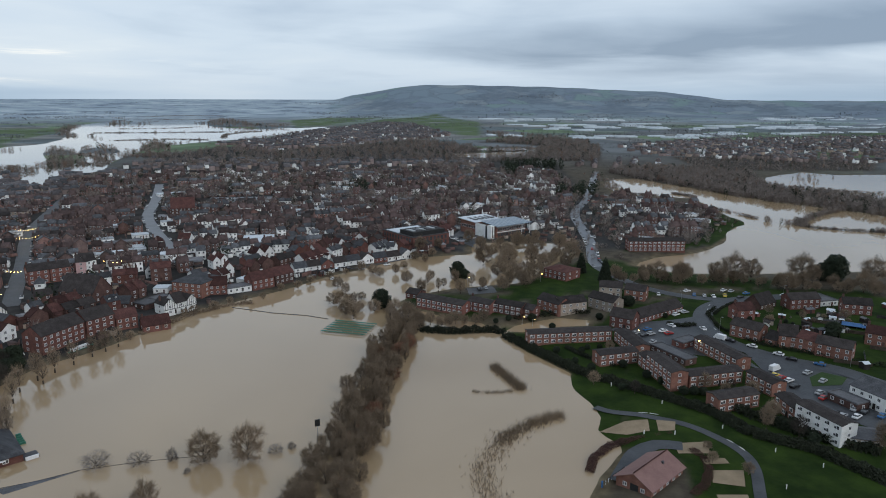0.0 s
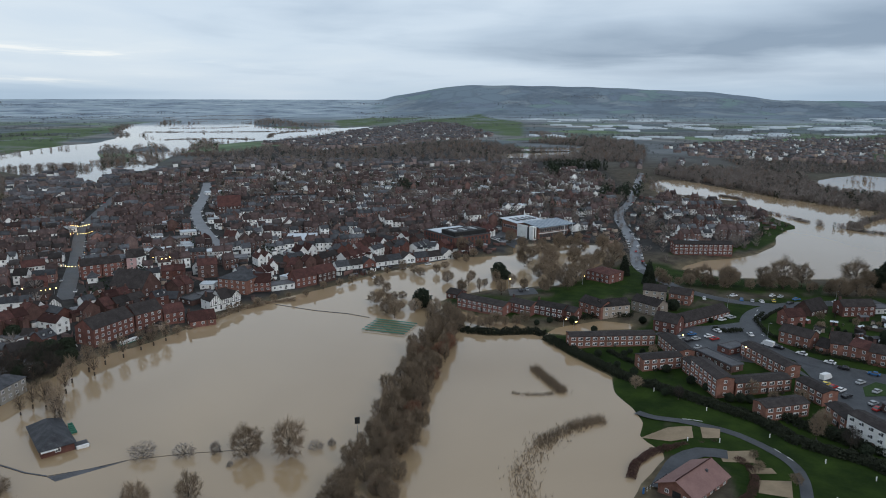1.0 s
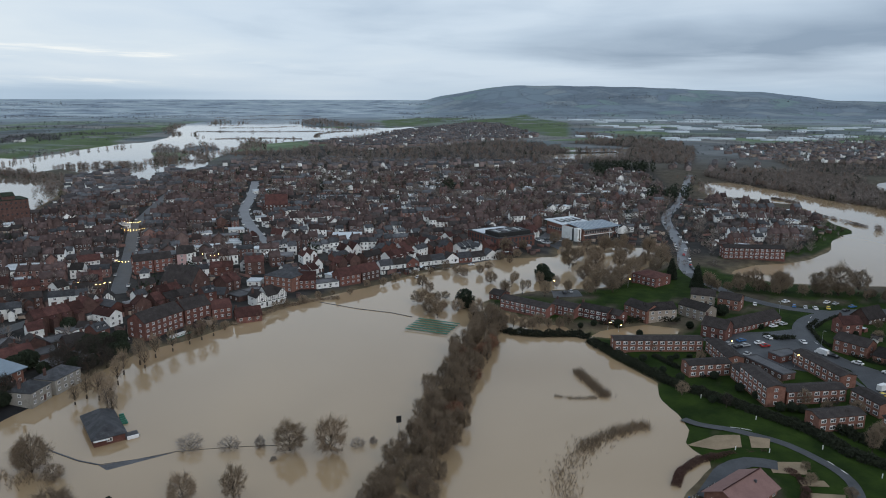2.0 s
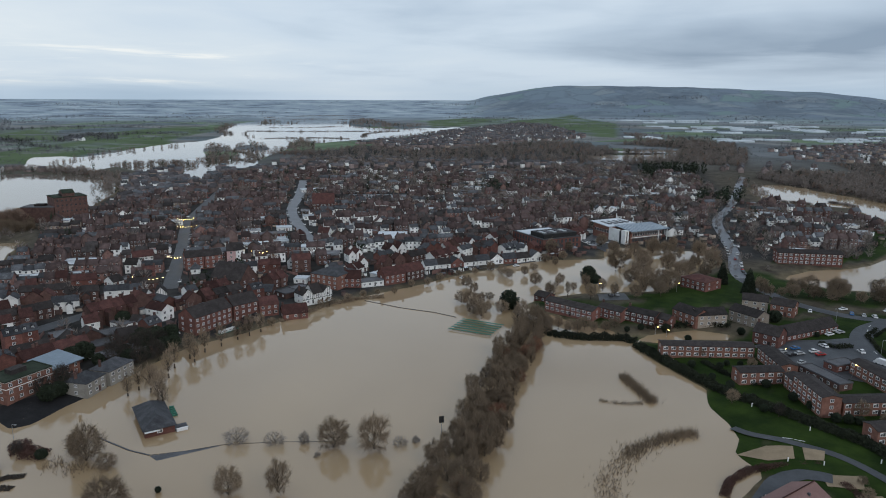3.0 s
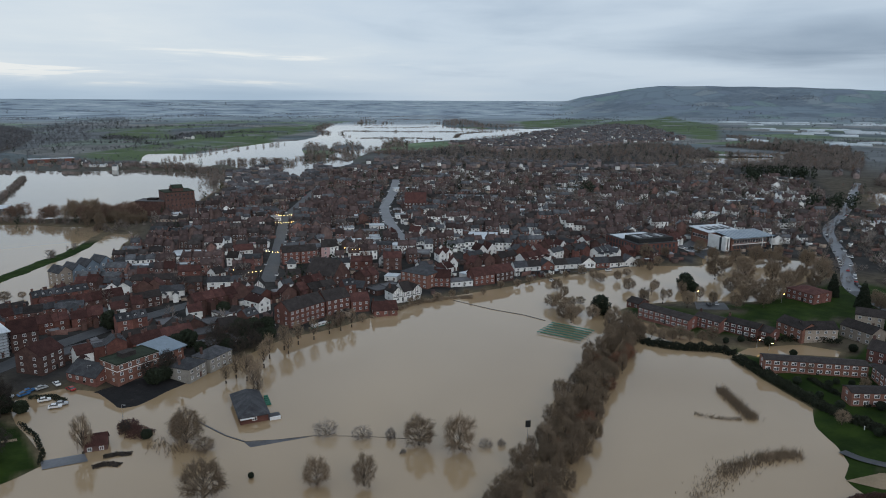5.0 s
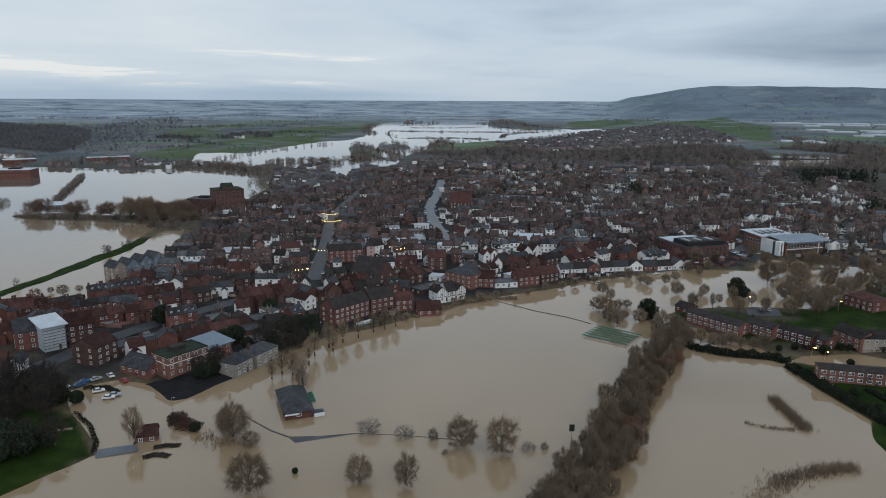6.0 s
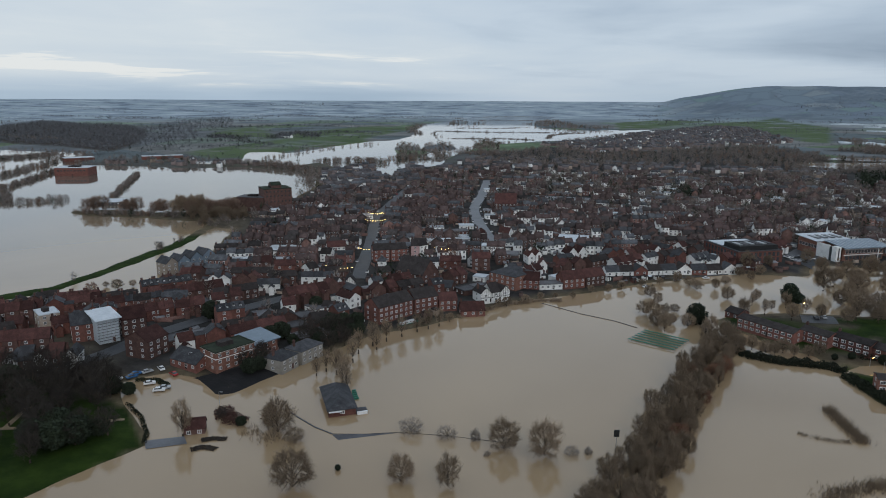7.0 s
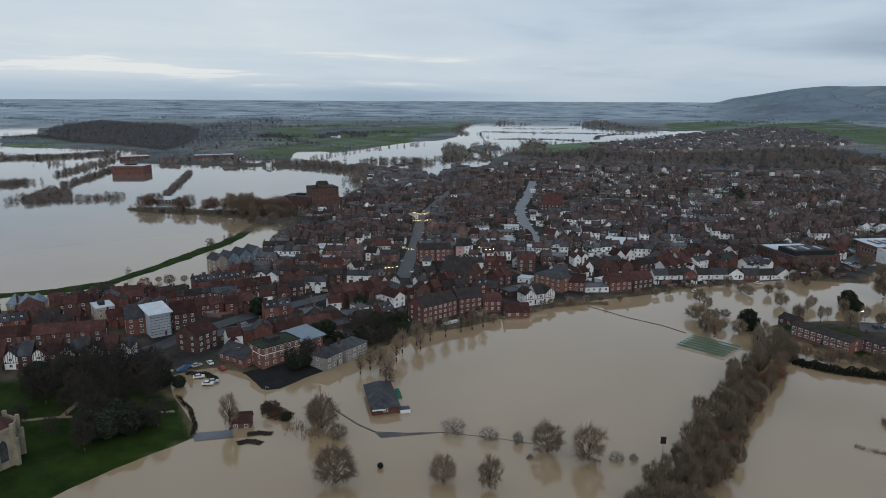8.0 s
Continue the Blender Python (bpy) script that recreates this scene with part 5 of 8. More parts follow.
bar("town_house", "brick house with a blue pyramid roof", "house", -289.7, 267.5, -284.8, 268.9, 8.0, 1, "buff", "blue_roof", "hip", 45, 0)
bar("house", "white gabled house among the town roofs", "house", -36.2, 428.8, -32.1, 430.8, 9.0, 2, "white", "tile", "front", 48, 1)
bar("house", "white gabled house among the town roofs", "house", -31.9, 433.7, -28.1, 435.9, 9.0, 2, "white", "tile", "front", 48, 1)
bar("house", "white gabled house among the town roofs", "house", -12.0, 441.7, -6.1, 445.2, 9.0, 2, "white", "tile", "front", 48, 1)
bar("house", "white gabled house among the town roofs", "house", -5.8, 446.7, -0.1, 450.5, 9.0, 2, "white", "tile", "front", 48, 1)
# long roofs in the middle of the town
bar("shop", "long flat roofed shop with a white fascia", "shop", -175.4, 721.7, -127.5, 736.7, 14.0, 1, "white", "felt", "flat", 0, 0)
bar("shop", "pale clad shed with a long low roof", "shop", -128.5, 975.8, -92.2, 977.5, 18.0, 1, "white", "felt", "flat", 0, 0)
bar("shop", "low grey flat roofed store", "shop", -112.7, 750.9, -83.1, 761.4, 12.0, 1, "white", "pale_roof", "flat", 0, 0)
bar("shop", "long grey flat roofed shop range", "shop", -114.9, 497.1, -87.9, 508.6, 10.0, 1, "brick", "felt", "flat", 0, 0)
bar("shop", "small pale green roofed hall", "shop", -99.1, 528.5, -88.1, 531.2, 9.0, 1, "white", "pale_roof", "flat", 0, 0)
bar("shop", "white fronted flat roofed shop", "shop", -45.3, 544.8, -32.1, 550.2, 8.0, 1, "white", "felt", "flat", 0, 0)
bar("shop", "white flat roofed building behind the supermarket", "shop", 37.5, 689.6, 57.9, 706.1, 10.0, 1, "white", "pale_roof", "flat", 0, 0)
bar("shop", "long pale roofed shed beside the car park", "shop", 89.7, 798.2, 156.8, 811.4, 12.0, 1, "felt", "pale_roof", "flat", 0, 0)
bar("shop", "white flat roofed block", "shop", 38.3, 590.1, 55.8, 596.5, 9.0, 1, "white", "felt", "flat", 0, 0)
# old mill on the island
mill = bar("mill", "tall red brick flour mill", "mill", -290.3, 584.0, -270.8, 600.2, 22.0, 8, "brick_dark", "moss_felt", "flat", 0, 0)
for z in (3, 8, 13, 17):
    strip_windows(mill, -12, 12, -11.0, z, z + 1.3, 7, 0, "rubber", 2.2)
part("hoist_loft", wall_geo(9, 12, 23.0, 2.6, 19.9), M["brick_dark"], mill)
part("loft_roof", roof_geo(9, 12, 23.0, 2.6, 0.3), M["moss_felt"], mill)
bar("mill", "lower mill range with a green roof", "mill", -317.6, 582.9, -291.3, 583.7, 16.0, 5, "brick_dark", "felt", "flat", 0, 0)
works = bar("works", "red brick works standing in the flood", "building", -700.0, 802.0, -659.0, 815.0, 30.0, 4, "brick", "pale_roof", "flat", 0, 0)
strip_windows(works, -19, 19, -15.0, 5.6, 7.2, 9, 0, "rubber", 1.4)
bar("works", "long low red brick works range on the bank", "building", -836, 982, -806, 1015, 24.0, 2, "brick", "pale_roof", "flat", 0, 0)
bar("works", "long low red brick works range on the bank", "building", -721, 1020, -671, 1060, 20.0, 2, "brick", "pale_roof", "flat", 0, 0)
bar("boat_shed", "low green roofed boat shed", "shed", -466.1, 591.3, -446.6, 597.1, 14.0, 1, "felt", "pale_roof", "gable", 20, 0)
# ---------------------------------------------------------------- trees and shrubs


def grow_tree(seed, h, spread, fine=3, low=0.16, squash=1.0):
    """Bare winter tree: limbs reach into a rounded crown and end in many fine twigs; woody frame and twig crown, both from z = 0."""
    r = random.Random(seed)
    wood, crown = Geo(), Geo()
    rad = 0.020 * h + 0.05
    fork = Vector((0, 0, h * low))
    wood.tube((0, 0, -1.2), fork, rad * 1.3, rad, 8)
    mid = Vector((0, 0, h * (low + 1) / 2))
    half = Vector((h * 0.46 * spread, h * 0.46 * spread, h * (1 - low) / 2 * squash))

    def spike(g, a, b, w):
        d = (b - a).normalized()
        s = d.orthogonal().normalized()
        t = d.cross(s)
        q = r.uniform(0, 3.14)
        side = (s * math.cos(q) + t * math.sin(q)) * w * 1.15
        g.add([a + side, a - side, b], [(0, 1, 2)])

    def shell(d, k):
        bump = 1 + 0.20 * math.sin(d.x * 5 + seed) * math.cos(d.y * 4 + d.z * 3) + 0.10 * math.sin(d.z * 9 + d.x * 7)
        return mid + Vector((d.x * half.x, d.y * half.y, d.z * half.z)) * k * bump

    def stray(d, amount):
        return (d + Vector((r.gauss(0, 1), r.gauss(0, 1), r.gauss(0, 1))) * amount).normalized()

    limbs = 19
    for k in range(limbs):
        z = -0.82 + 1.80 * (k + 0.5) / limbs
        a = k * 2.399 + r.uniform(-0.25, 0.25)
        q = math.sqrt(max(0.02, 1 - z * z)) if z < 1 else 0.1
        d = Vector((math.cos(a) * q, math.sin(a) * q, z)).normalized()
        start = fork.lerp(mid, 0.15 + 0.70 * max(0.0, (z + 0.4) / 1.4))
        elbow = start.lerp(shell(d, 0.5), 0.5) + Vector((0, 0, -0.02 * h))
        tip = shell(d, 0.62)
        wood.tube(start, elbow, rad * 0.36, rad * 0.22, 5)
        wood.tube(elbow, tip, rad * 0.22, rad * 0.10, 4)
        for _ in range(8):
            d2 = stray(d, 0.38)
            s2 = elbow.lerp(tip, r.uniform(0.2, 1.0))
            t2 = shell(d2, r.uniform(0.70, 0.86))
            crown.tube(s2, t2, 0.03 + rad * 0.06, 0.02, 3)
            for _ in range(5 * fine):
                d3 = stray(d2, 0.20)
                spike(crown, s2.lerp(t2, r.uniform(0.25, 1.0)), shell(d3, r.uniform(0.60, 1.05)), r.uniform(0.013, 0.026))
    return wood, crown


def tree_proto(seed, h, spread, twigs, label, fine=3, low=0.1):
    wood, crown = grow_tree(seed, h, spread, fine, low)
    root = thing("tree", label, "tree", pose(0, -4000, -60), "bare trees")
    SHAPES.append((wood, crown))
    part("trunk", wood, M["bark"], root)
    part("crown", crown, M[twigs], root)
    return root


PROTOS, SHAPES, BELT_SPOTS = [], [], []
BARE = [tree_proto(11, 12, 1.0, "twig", "leafless round-crowned tree standing in flood water", 8, 0.08),
        tree_proto(12, 11, 0.75, "twig", "leafless grey-brown tree with fine twigs", 5, 0.11),
        tree_proto(13, 10, 0.95, "twig", "broad leafless tree with a fine twig crown", 7, 0.07),
        tree_proto(14, 13, 0.5, "twig", "slender leafless tree with upright twigs", 3, 0.14),
        tree_proto(15, 8, 1.1, "twig", "small leafless tree with spreading twigs", 4),
        tree_proto(16, 9, 1.0, "twig_rust", "leafless tree with rust-coloured twigs"),
        tree_proto(19, 6, 1.45, "twig_pale", "low pale many-stemmed tree with thin twigs", 1, 0.02),
        tree_proto(23, 6, 0.85, "twig_pale", "young pale leafless tree half drowned", 2, 0.05),
        tree_proto(27, 12, 0.55, "twig", "slender leafless tree standing in flood water", 1, 0.2)]
SHADY = [tree_proto(17, 12, 1.0, "twig_dark", "large dark leafless churchyard tree"), tree_proto(18, 11, 0.9, "twig_dark", "dark leafless churchyard tree")]
PROTOS += BARE + SHADY


def leaf_cloud(seed, n, shape, size, core=None):
    """Many small leaf tufts filling a form; shape maps three random numbers to a place."""
    r = random.Random(seed)
    g = Geo()
    for _ in range(n):
        p = Vector(shape(r))
        q = [p + Vector((r.gauss(0, 1), r.gauss(0, 1), r.gauss(0, 0.8))).normalized() * size * r.uniform(0.5, 1.2) for _ in range(4)]
        g.add(q, [(0, 1, 2), (0, 2, 3), (0, 3, 1), (1, 3, 2)])
    return g


def evergreen_shape(h, w, cone):
    def f(r):
        while True:
            x, y, z = r.uniform(-1, 1), r.uniform(-1, 1), r.uniform(0, 1)
            lim = (1 - z) ** 0.7 * 0.95 + 0.06 if cone else math.sqrt(max(0, 1 - (2 * z - 0.95) ** 2)) * (0.9 + 0.2 * math.sin(x * 7 + z * 9) * math.cos(y * 6))
            d = math.hypot(x, y)
            if lim * 0.45 < d < lim or (d < lim and r.random() < 0.5):
                return x * w / 2, y * w / 2, 0.4 + z * (h - 0.4)
    return f


def evergreen_proto(seed, h, w, cone, label):
    root = thing("tree", label, "tree", pose(0, -4000, -60), "evergreens")
    g = Geo()
    g.tube((0, 0, -1), (0, 0, h * 0.5), 0.28, 0.16, 7)
    part("trunk", g, M["bark"], root)
    part("crown", leaf_cloud(seed, 3000, evergreen_shape(h, w, cone), 0.52), M["evergreen"], root)
    PROTOS.append(root)
    return root


EVER = [evergreen_proto(31, 11, 9, False, "dense dark evergreen tree with rounded crown"),
        evergreen_proto(32, 14, 7.5, True, "tall dark pointed conifer"),
        evergreen_proto(33, 6, 6, False, "dark rounded evergreen bush")]


def plant(proto, x, y, size=1.0, z=None, turn=None, label=""):
    z = max(ground_z(x, y), -0.6) if z is None else z
    s = size
    ob = copy_thing(proto, pose(x, y, z, 0, 0, wild.uniform(0, 360) if turn is None else turn))
    ob.matrix_basis = ob.matrix_basis @ Matrix.Diagonal((s * wild.uniform(0.9, 1.1), s * wild.uniform(0.9, 1.1), s, 1))
    if label:
        ob["label"] = label
    return ob


wild = random.Random(21)
# lone trees in the drowned park
for k, x, y, h in ((0, -22.0, 194.7, 10.6), (0, -9.6, 192.6, 12.5), (6, -52.1, 199.5, 5.4), (6, -40.4, 198.6, 4.6), (7, -31.3, 198.8, 4.0), (6, -1.7, 196.6, 3.0),
                   (7, 3.0, 197.8, 2.3), (2, -47.5, 170.6, 8.9), (1, -34.3, 170.3, 10.8), (7, -26.4, 190.1, 1.6), (2, -75.4, 161.0, 12.5), (2, -93.1, 189.7, 12.6),
                   (1, -97.0, 193.5, 9.0), (3, -121.3, 181.5, 13.6), (4, -86.0, 186.0, 5.0)):
    plant(BARE[k], x, y, (h + 1.6) / (12, 11, 10, 13, 8, 9, 6, 6)[k], -1.5)


def along(pts, step, jitter):
    """Places strewn along a line of plan points."""
    out = []
    for (ax, ay), (bx, by) in zip(pts, pts[1:]):
        ln = math.hypot(bx - ax, by - ay)
        n = max(1, int(ln / step))
        for k in range(n):
            t = (k + wild.random()) / n
            out.append((ax + (bx - ax) * t + wild.gauss(0, jitter), ay + (by - ay) * t + wild.gauss(0, jitter)))
    return out


# tree belt that parts the two drowned fields
BELT = [(-4, 140), (8, 164), (25, 205), (41, 256), (62, 312)]
for off in (-5.4, -2.7, 0, 2.7, 5.4):
    for x, y in along([(a + off, b - off * 0.35) for a, b in BELT], 6.0, 1.6):
        s = wild.uniform(0.62, 1.0)
        BELT_SPOTS.append((wild.choice((1, 1, 3, 2, 5 if wild.random() < 0.3 else 1)), x, y, -1.2, wild.uniform(0, 360), s * wild.uniform(0.9, 1.1), s * wild.uniform(0.9, 1.1), s))
for x, y in ((51, 268), (54, 274), (48, 264)):
    plant(BARE[5], x, y, 0.9, -0.8)
# trees behind the estate and round the flooded green
for x, y in along([(186, 350), (222.9, 339.1), (252.3, 330), (273.9, 312), (296.5, 304), (330, 285)], 3.6, 3.0):
    plant(BARE[wild.choice((0, 1, 2, 4))], x, y, wild.uniform(0.6, 1.05))
for x, y, s in ((224, 338, 1.35), (245, 337, 1.3), (254, 333, 1.55), (266, 333, 1.45), (292, 324, 1.5), (297, 321, 1.2), (330, 312, 1.4), (213, 345, 1.1), (207, 349, 1.0)):
    plant(BARE[wild.choice((0, 2))], x, y, s)
for x, y, s in ((313, 322, 1.5), (307, 324, 1.05)):
    plant(EVER[0], x, y, s)
for x, y in ((51.7, 334.7), (104.9, 384.2)):
    plant(EVER[0], x, y, 1.0)
for x, y, s in ((183.8, 352.2, 1.0), (178.7, 373.3, 0.95)):
    plant(EVER[1], x, y, s)
for x, y, s in ((172.6, 304, 1.0), (108, 381, 1.0), (237, 240, 1.1), (232, 236, 0.8), (-66.8, 172.7, 0.3), (150, 290, 0.6), (118, 296, 0.7)):
    plant(EVER[2], x, y, s, max(ground_z(x, y), -0.1))
for x, y in ((128.7, 410.8), (141.3, 432.7), (128.6, 381.6), (144.6, 407.3), (167, 454.4), (145.1, 378), (158.7, 404.2), (174.1, 434.3), (155.1, 375.8), (171, 401.5), (192.8, 439.3), (173.9, 385.7), (141.5, 460), (139, 480.5),
             (132.6, 367.5), (136.9, 360.2), (145.4, 364.6), (152.3, 448.2), (163, 392), (180, 415), (184, 400), (150, 425), (136, 395), (176, 455), (186, 468), (198, 452)):
    plant(BARE[wild.choice((1, 2, 2, 0))], x, y, wild.uniform(0.95, 1.45), max(ground_z(x, y), -0.9))
for x, y in ((33.7, 377.1), (36.8, 364.7), (32.2, 339.1), (38.3, 342.8), (51.5, 412.9), (57.3, 404.5), (60.2, 396.9), (70.6, 401.5), (78.2, 414.4), (73.6, 380.7), (89.7, 435.6), (96.8, 451.2), (94.2, 426.4), (102.4, 441.2), (110.1, 457.4),
             (43.8, 352), (28.4, 345), (40, 332), (47, 328), (33, 326), (57, 326), (62, 318), (36, 320)):
    plant(BARE[wild.choice((2, 0, 1, 4))], x, y, wild.uniform(0.6, 1.05), max(ground_z(x, y), -0.9))
# thin trees on the town bank
for x, y, s in ((-97, 241, 0.7), (-92, 239, 0.8), (-87, 236, 0.75), (-86, 229, 0.85), (-90, 252, 0.8), (-83, 225, 0.7), (-91, 262, 0.8), (-88, 272, 0.85), (-94, 247, 0.6), (-85, 268, 0.7), (-84, 279, 0.8), (-79, 286, 0.75),
                (-99, 236, 0.6), (-74, 294, 0.7), (-70, 299, 0.75), (-66, 304, 0.7)):
    plant(BARE[8], x, y, s * 1.35, -0.9)
for x, y in along([(-80, 294), (-57, 318), (-34, 349), (0, 372), (40, 405)], 9, 1.5):
    plant(BARE[4], x, y, wild.uniform(0.4, 0.75), 0)
for x, y, s in ((-110, 268, 1.1), (-114, 262, 1.0), (-107, 276, 1.1), (-118, 272, 1.0), (-104, 262, 0.9), (-100, 270, 0.9), (-126, 232, 0.85), (-122, 238, 1.0), (-125, 243, 0.8), (-103, 283, 0.8)):
    plant(SHADY[1], x, y, s)
for x, y in ((78, 362), (86, 354), (92, 366), (100, 372), (84, 372), (110, 350), (120, 345), (126, 352), (96, 345), (135, 350), (76, 352), (88, 382), (108, 366)):
    plant(BARE[wild.choice((1, 2, 3))], x, y, wild.uniform(0.6, 0.95))
for x, y, s in ((-171, 286, 1.5), (-173, 289, 1.3), (-131, 264, 1.2), (-128, 268, 1.3), (-130, 312, 1.1), (-205, 276, 1.0), (-152, 258, 0.9), (-112, 286, 1.2)):
    plant(EVER[2], x, y, s)
# churchyard
for x, y, s in ((-163, 180, 1.1), (-172, 190, 1.2), (-180, 182, 1.15), (-158, 190, 1.0), (-187, 196, 1.2), (-170, 200, 1.1), (-178, 205, 1.2), (-190, 178, 1.0), (-160, 168, 0.95), (-150, 172, 0.8), (-195, 206, 1.1), (-166, 208, 0.9),
                (-175, 195, 1.3), (-183, 190, 1.2), (-165, 195, 1.2), (-192, 188, 1.2), (-200, 182, 1.1), (-172, 210, 1.1), (-185, 203, 1.2), (-162, 201, 1.0), (-157, 160, 0.9), (-166, 172, 1.0), (-174, 178, 1.0), (-205, 200, 1.2)):
    plant(SHADY[wild.choice((0, 1))], x, y, s * 1.1)
for x, y in ((-148, 167), (-169, 159), (-195, 177), (-143, 175), (-153, 155), (-163, 178), (-183, 161), (-177, 173)):
    plant(SHADY[wild.choice((0, 1))], x, y, wild.uniform(0.75, 1.0))
for x, y, s in ((-148, 168, 1.5), (-152, 164, 1.5), (-156, 170, 1.6), (-160, 164, 1.4), (-145, 174, 1.0), (-185, 188, 1.5), (-200, 198, 1.5), (-163, 204, 1.1), (-205, 190, 1.5), (-192, 196, 1.4), (-178, 196, 1.2), (-198, 186, 1.4), (-158, 206, 0.8)):
    plant(EVER[2], x, y, s)
for x, y, s in ((-105, 270, 1.0), (-110, 265, 1.2), (-101, 280, 1.2), (-113, 270, 1.1), (-108, 277, 1.3), (-98, 284, 1.1), (-115, 289, 1.3), (-107, 288, 1.4), (-102, 292, 1.3), (-114, 282, 1.2), (-120, 262, 1.0), (-116, 256, 0.9), (-124, 231, 1.2), (-122, 235, 1.1), (-123, 240, 1.0)):
    plant(EVER[2], x, y, s * 0.85)
for x, y, k, s in ((-261, 317, 5, 0.8), (-252, 326, 4, 0.9), (-262, 330, 4, 0.5), (-248, 334, 4, 0.6)):
    plant(BARE[k], x, y, s, -0.4)
plant(EVER[2], -107, 192, 0.55, 0.0)
plant(SHADY[1], -115, 194, 0.5, 0.0)


def hedge(name, pts, width, height, mat, label, density=14, size=0.38, category="hedge", z=None):
    """A run of leafy or twiggy hedge as one uncountable mass."""
    r = random.Random(len(pts) * 7 + int(width * 10))
    g = Geo()
    for (ax, ay), (bx, by) in zip(pts, pts[1:]):
        ln = math.hypot(bx - ax, by - ay)
        ux, uy = (bx - ax) / ln, (by - ay) / ln
        zs = ground_z((ax + bx) / 2, (ay + by) / 2) if z is None else z
        for _ in range(int(ln * density)):
            t, s, k = r.random() * ln, r.uniform(-1, 1), r.random()
            hh = height * (0.8 + 0.25 * math.sin(t * 0.9 + ax) * math.sin(t * 0.37))
            wd = width / 2 * (1 - 0.45 * k * k)
            p = Vector((ax + ux * t - uy * s * wd, ay + uy * t + ux * s * wd, zs + k * hh))
            q = [p + Vector((r.gauss(0, 1), r.gauss(0, 1), r.gauss(0, 1))).normalized() * size * r.uniform(0.6, 1.3) for _ in range(4)]
            g.add(q, [(0, 1, 2), (0, 2, 3), (0, 3, 1), (1, 3, 2)])
    return tagged(part(name, g, mat), label, category, kind="stuff")


def scrub(name, pts, width, height, label, density=10, mat=None):
    """Leafless stems poking out of the water."""
    r = random.Random(int(width * 100) + len(pts))
    g = Geo()
    for (ax, ay), (bx, by) in zip(pts, pts[1:]):
        ln = math.hypot(bx - ax, by - ay)
        for _ in range(int(ln * density)):
            t = r.random()
            p = Vector((ax + (bx - ax) * t + r.gauss(0, width / 2.5), ay + (by - ay) * t + r.gauss(0, width / 2.5), -0.2))
            for _k in range(3):
                e = p + Vector((r.gauss(0, 0.28), r.gauss(0, 0.28), 1)) * height * r.uniform(0.5, 1.15)
                w = r.uniform(0.03, 0.07)
                q = [p + Vector((w, 0, 0)), p + Vector((-w / 2, w, 0)), p + Vector((-w / 2, -w, 0)), e]
                g.add(q, [(0, 1, 3), (1, 2, 3), (2, 0, 3)])
    return tagged(part(name, g, mat or M["twig"]), label, "shrubs", kind="stuff")


scrub("drowned_shrubs", [(82.7, 246), (84.7, 232.8), (86.7, 222.7)], 2.6, 2.6, "dense line of leafless shrubs in flood water", 34)
scrub("drowned_shrubs", [(68, 225), (76.4, 222), (86.7, 222.7)], 1.8, 1.3, "sparse leafless stems in flood water", 9)
scrub("drowned_shrubs", [(91.3, 199.4), (79.8, 195.7)], 3.0, 2.6, "dense curve of leafless shrubs in flood water", 36)
scrub("drowned_shrubs", [(79.8, 195.7), (71.4, 191.2), (66, 186)], 4.2, 2.2, "leafless shrubs curving through flood water", 22)
scrub("drowned_shrubs", [(71, 190), (61.4, 181.6), (55, 169.9), (54.2, 157.8), (53.4, 140)], 6.0, 1.7, "scattered leafless shrubs in flood water", 14)
scrub("drowned_shrubs", [(-104, 190), (-96, 186), (-90, 188)], 5.0, 1.6, "brown stems in flood water", 12)
hedge("hedge", [(85.1, 163.5), (89.8, 170.6), (98.3, 176.4), (108.6, 178.0), (121.2, 177.4)], 3.0, 1.7, M["maroon"], "curved maroon-brown hedge round a planting bed", 240, 0.16, z=0.0)
hedge("hedge", [(62, 300), (66, 293.7), (76.6, 289), (95, 287.5), (100, 283)], 5.0, 3.4, M["hedge"], "dark hedge standing at the edge of the flood", 110, 0.42, z=-0.2)
hedge("hedge", [(99.4, 279), (101, 271.9), (109, 245.7), (118, 221.9), (130, 204.2), (141, 186.5), (144, 170), (155, 157.4), (162, 134)], 6.0, 2.3, M["hedge"], "long dark unkempt hedge along the flats", 130, 0.42)
hedge("hedge", [(148, 192), (152, 180), (160, 164), (172, 150)], 5, 3.0, M["hedge"], "thick dark shrubs below the flats", 70, 0.5)
hedge("hedge", [(213, 290), (203, 282), (196, 262), (199, 240), (209, 226), (226, 206), (250, 178)], 2.2, 1.8, M["hedge"], "dark garden hedge along the estate road", 26, 0.35)
hedge("hedge", [(110, 300), (135, 303), (150, 300)], 4, 2.6, M["hedge"], "dark shrubs behind the flooded hollow", 30, 0.45)
hedge("hedge", [(-153, 198), (-142, 190), (-133, 180), (-130, 174)], 1.6, 1.6, M["hedge"], "dark churchyard hedge beside the flood", 26, 0.3)
hedge("hedge", [(-118, 201), (-114, 195), (-107, 194)], 7, 2.6, M["maroon"], "dark brown bramble mound on a drowned islet", 240, 0.26, z=-0.2)
hedge("hedge", [(-163, 217), (-156, 219), (-149, 215.5)], 3.0, 0.9, M["hedge"], "low dark planting island among stranded cars", 60, 0.3, z=0.1)
hedge("hedge", [(-114, 180), (-111, 182), (-107, 182.5)], 2.6, 0.8, M["twig_dark"], "low dark bramble in flood water", 90, 0.35, z=-0.2)
hedge("hedge", [(-114, 174), (-111, 176.5), (-107, 176)], 2.8, 0.8, M["twig_dark"], "low dark bramble in flood water", 90, 0.35, z=-0.2)
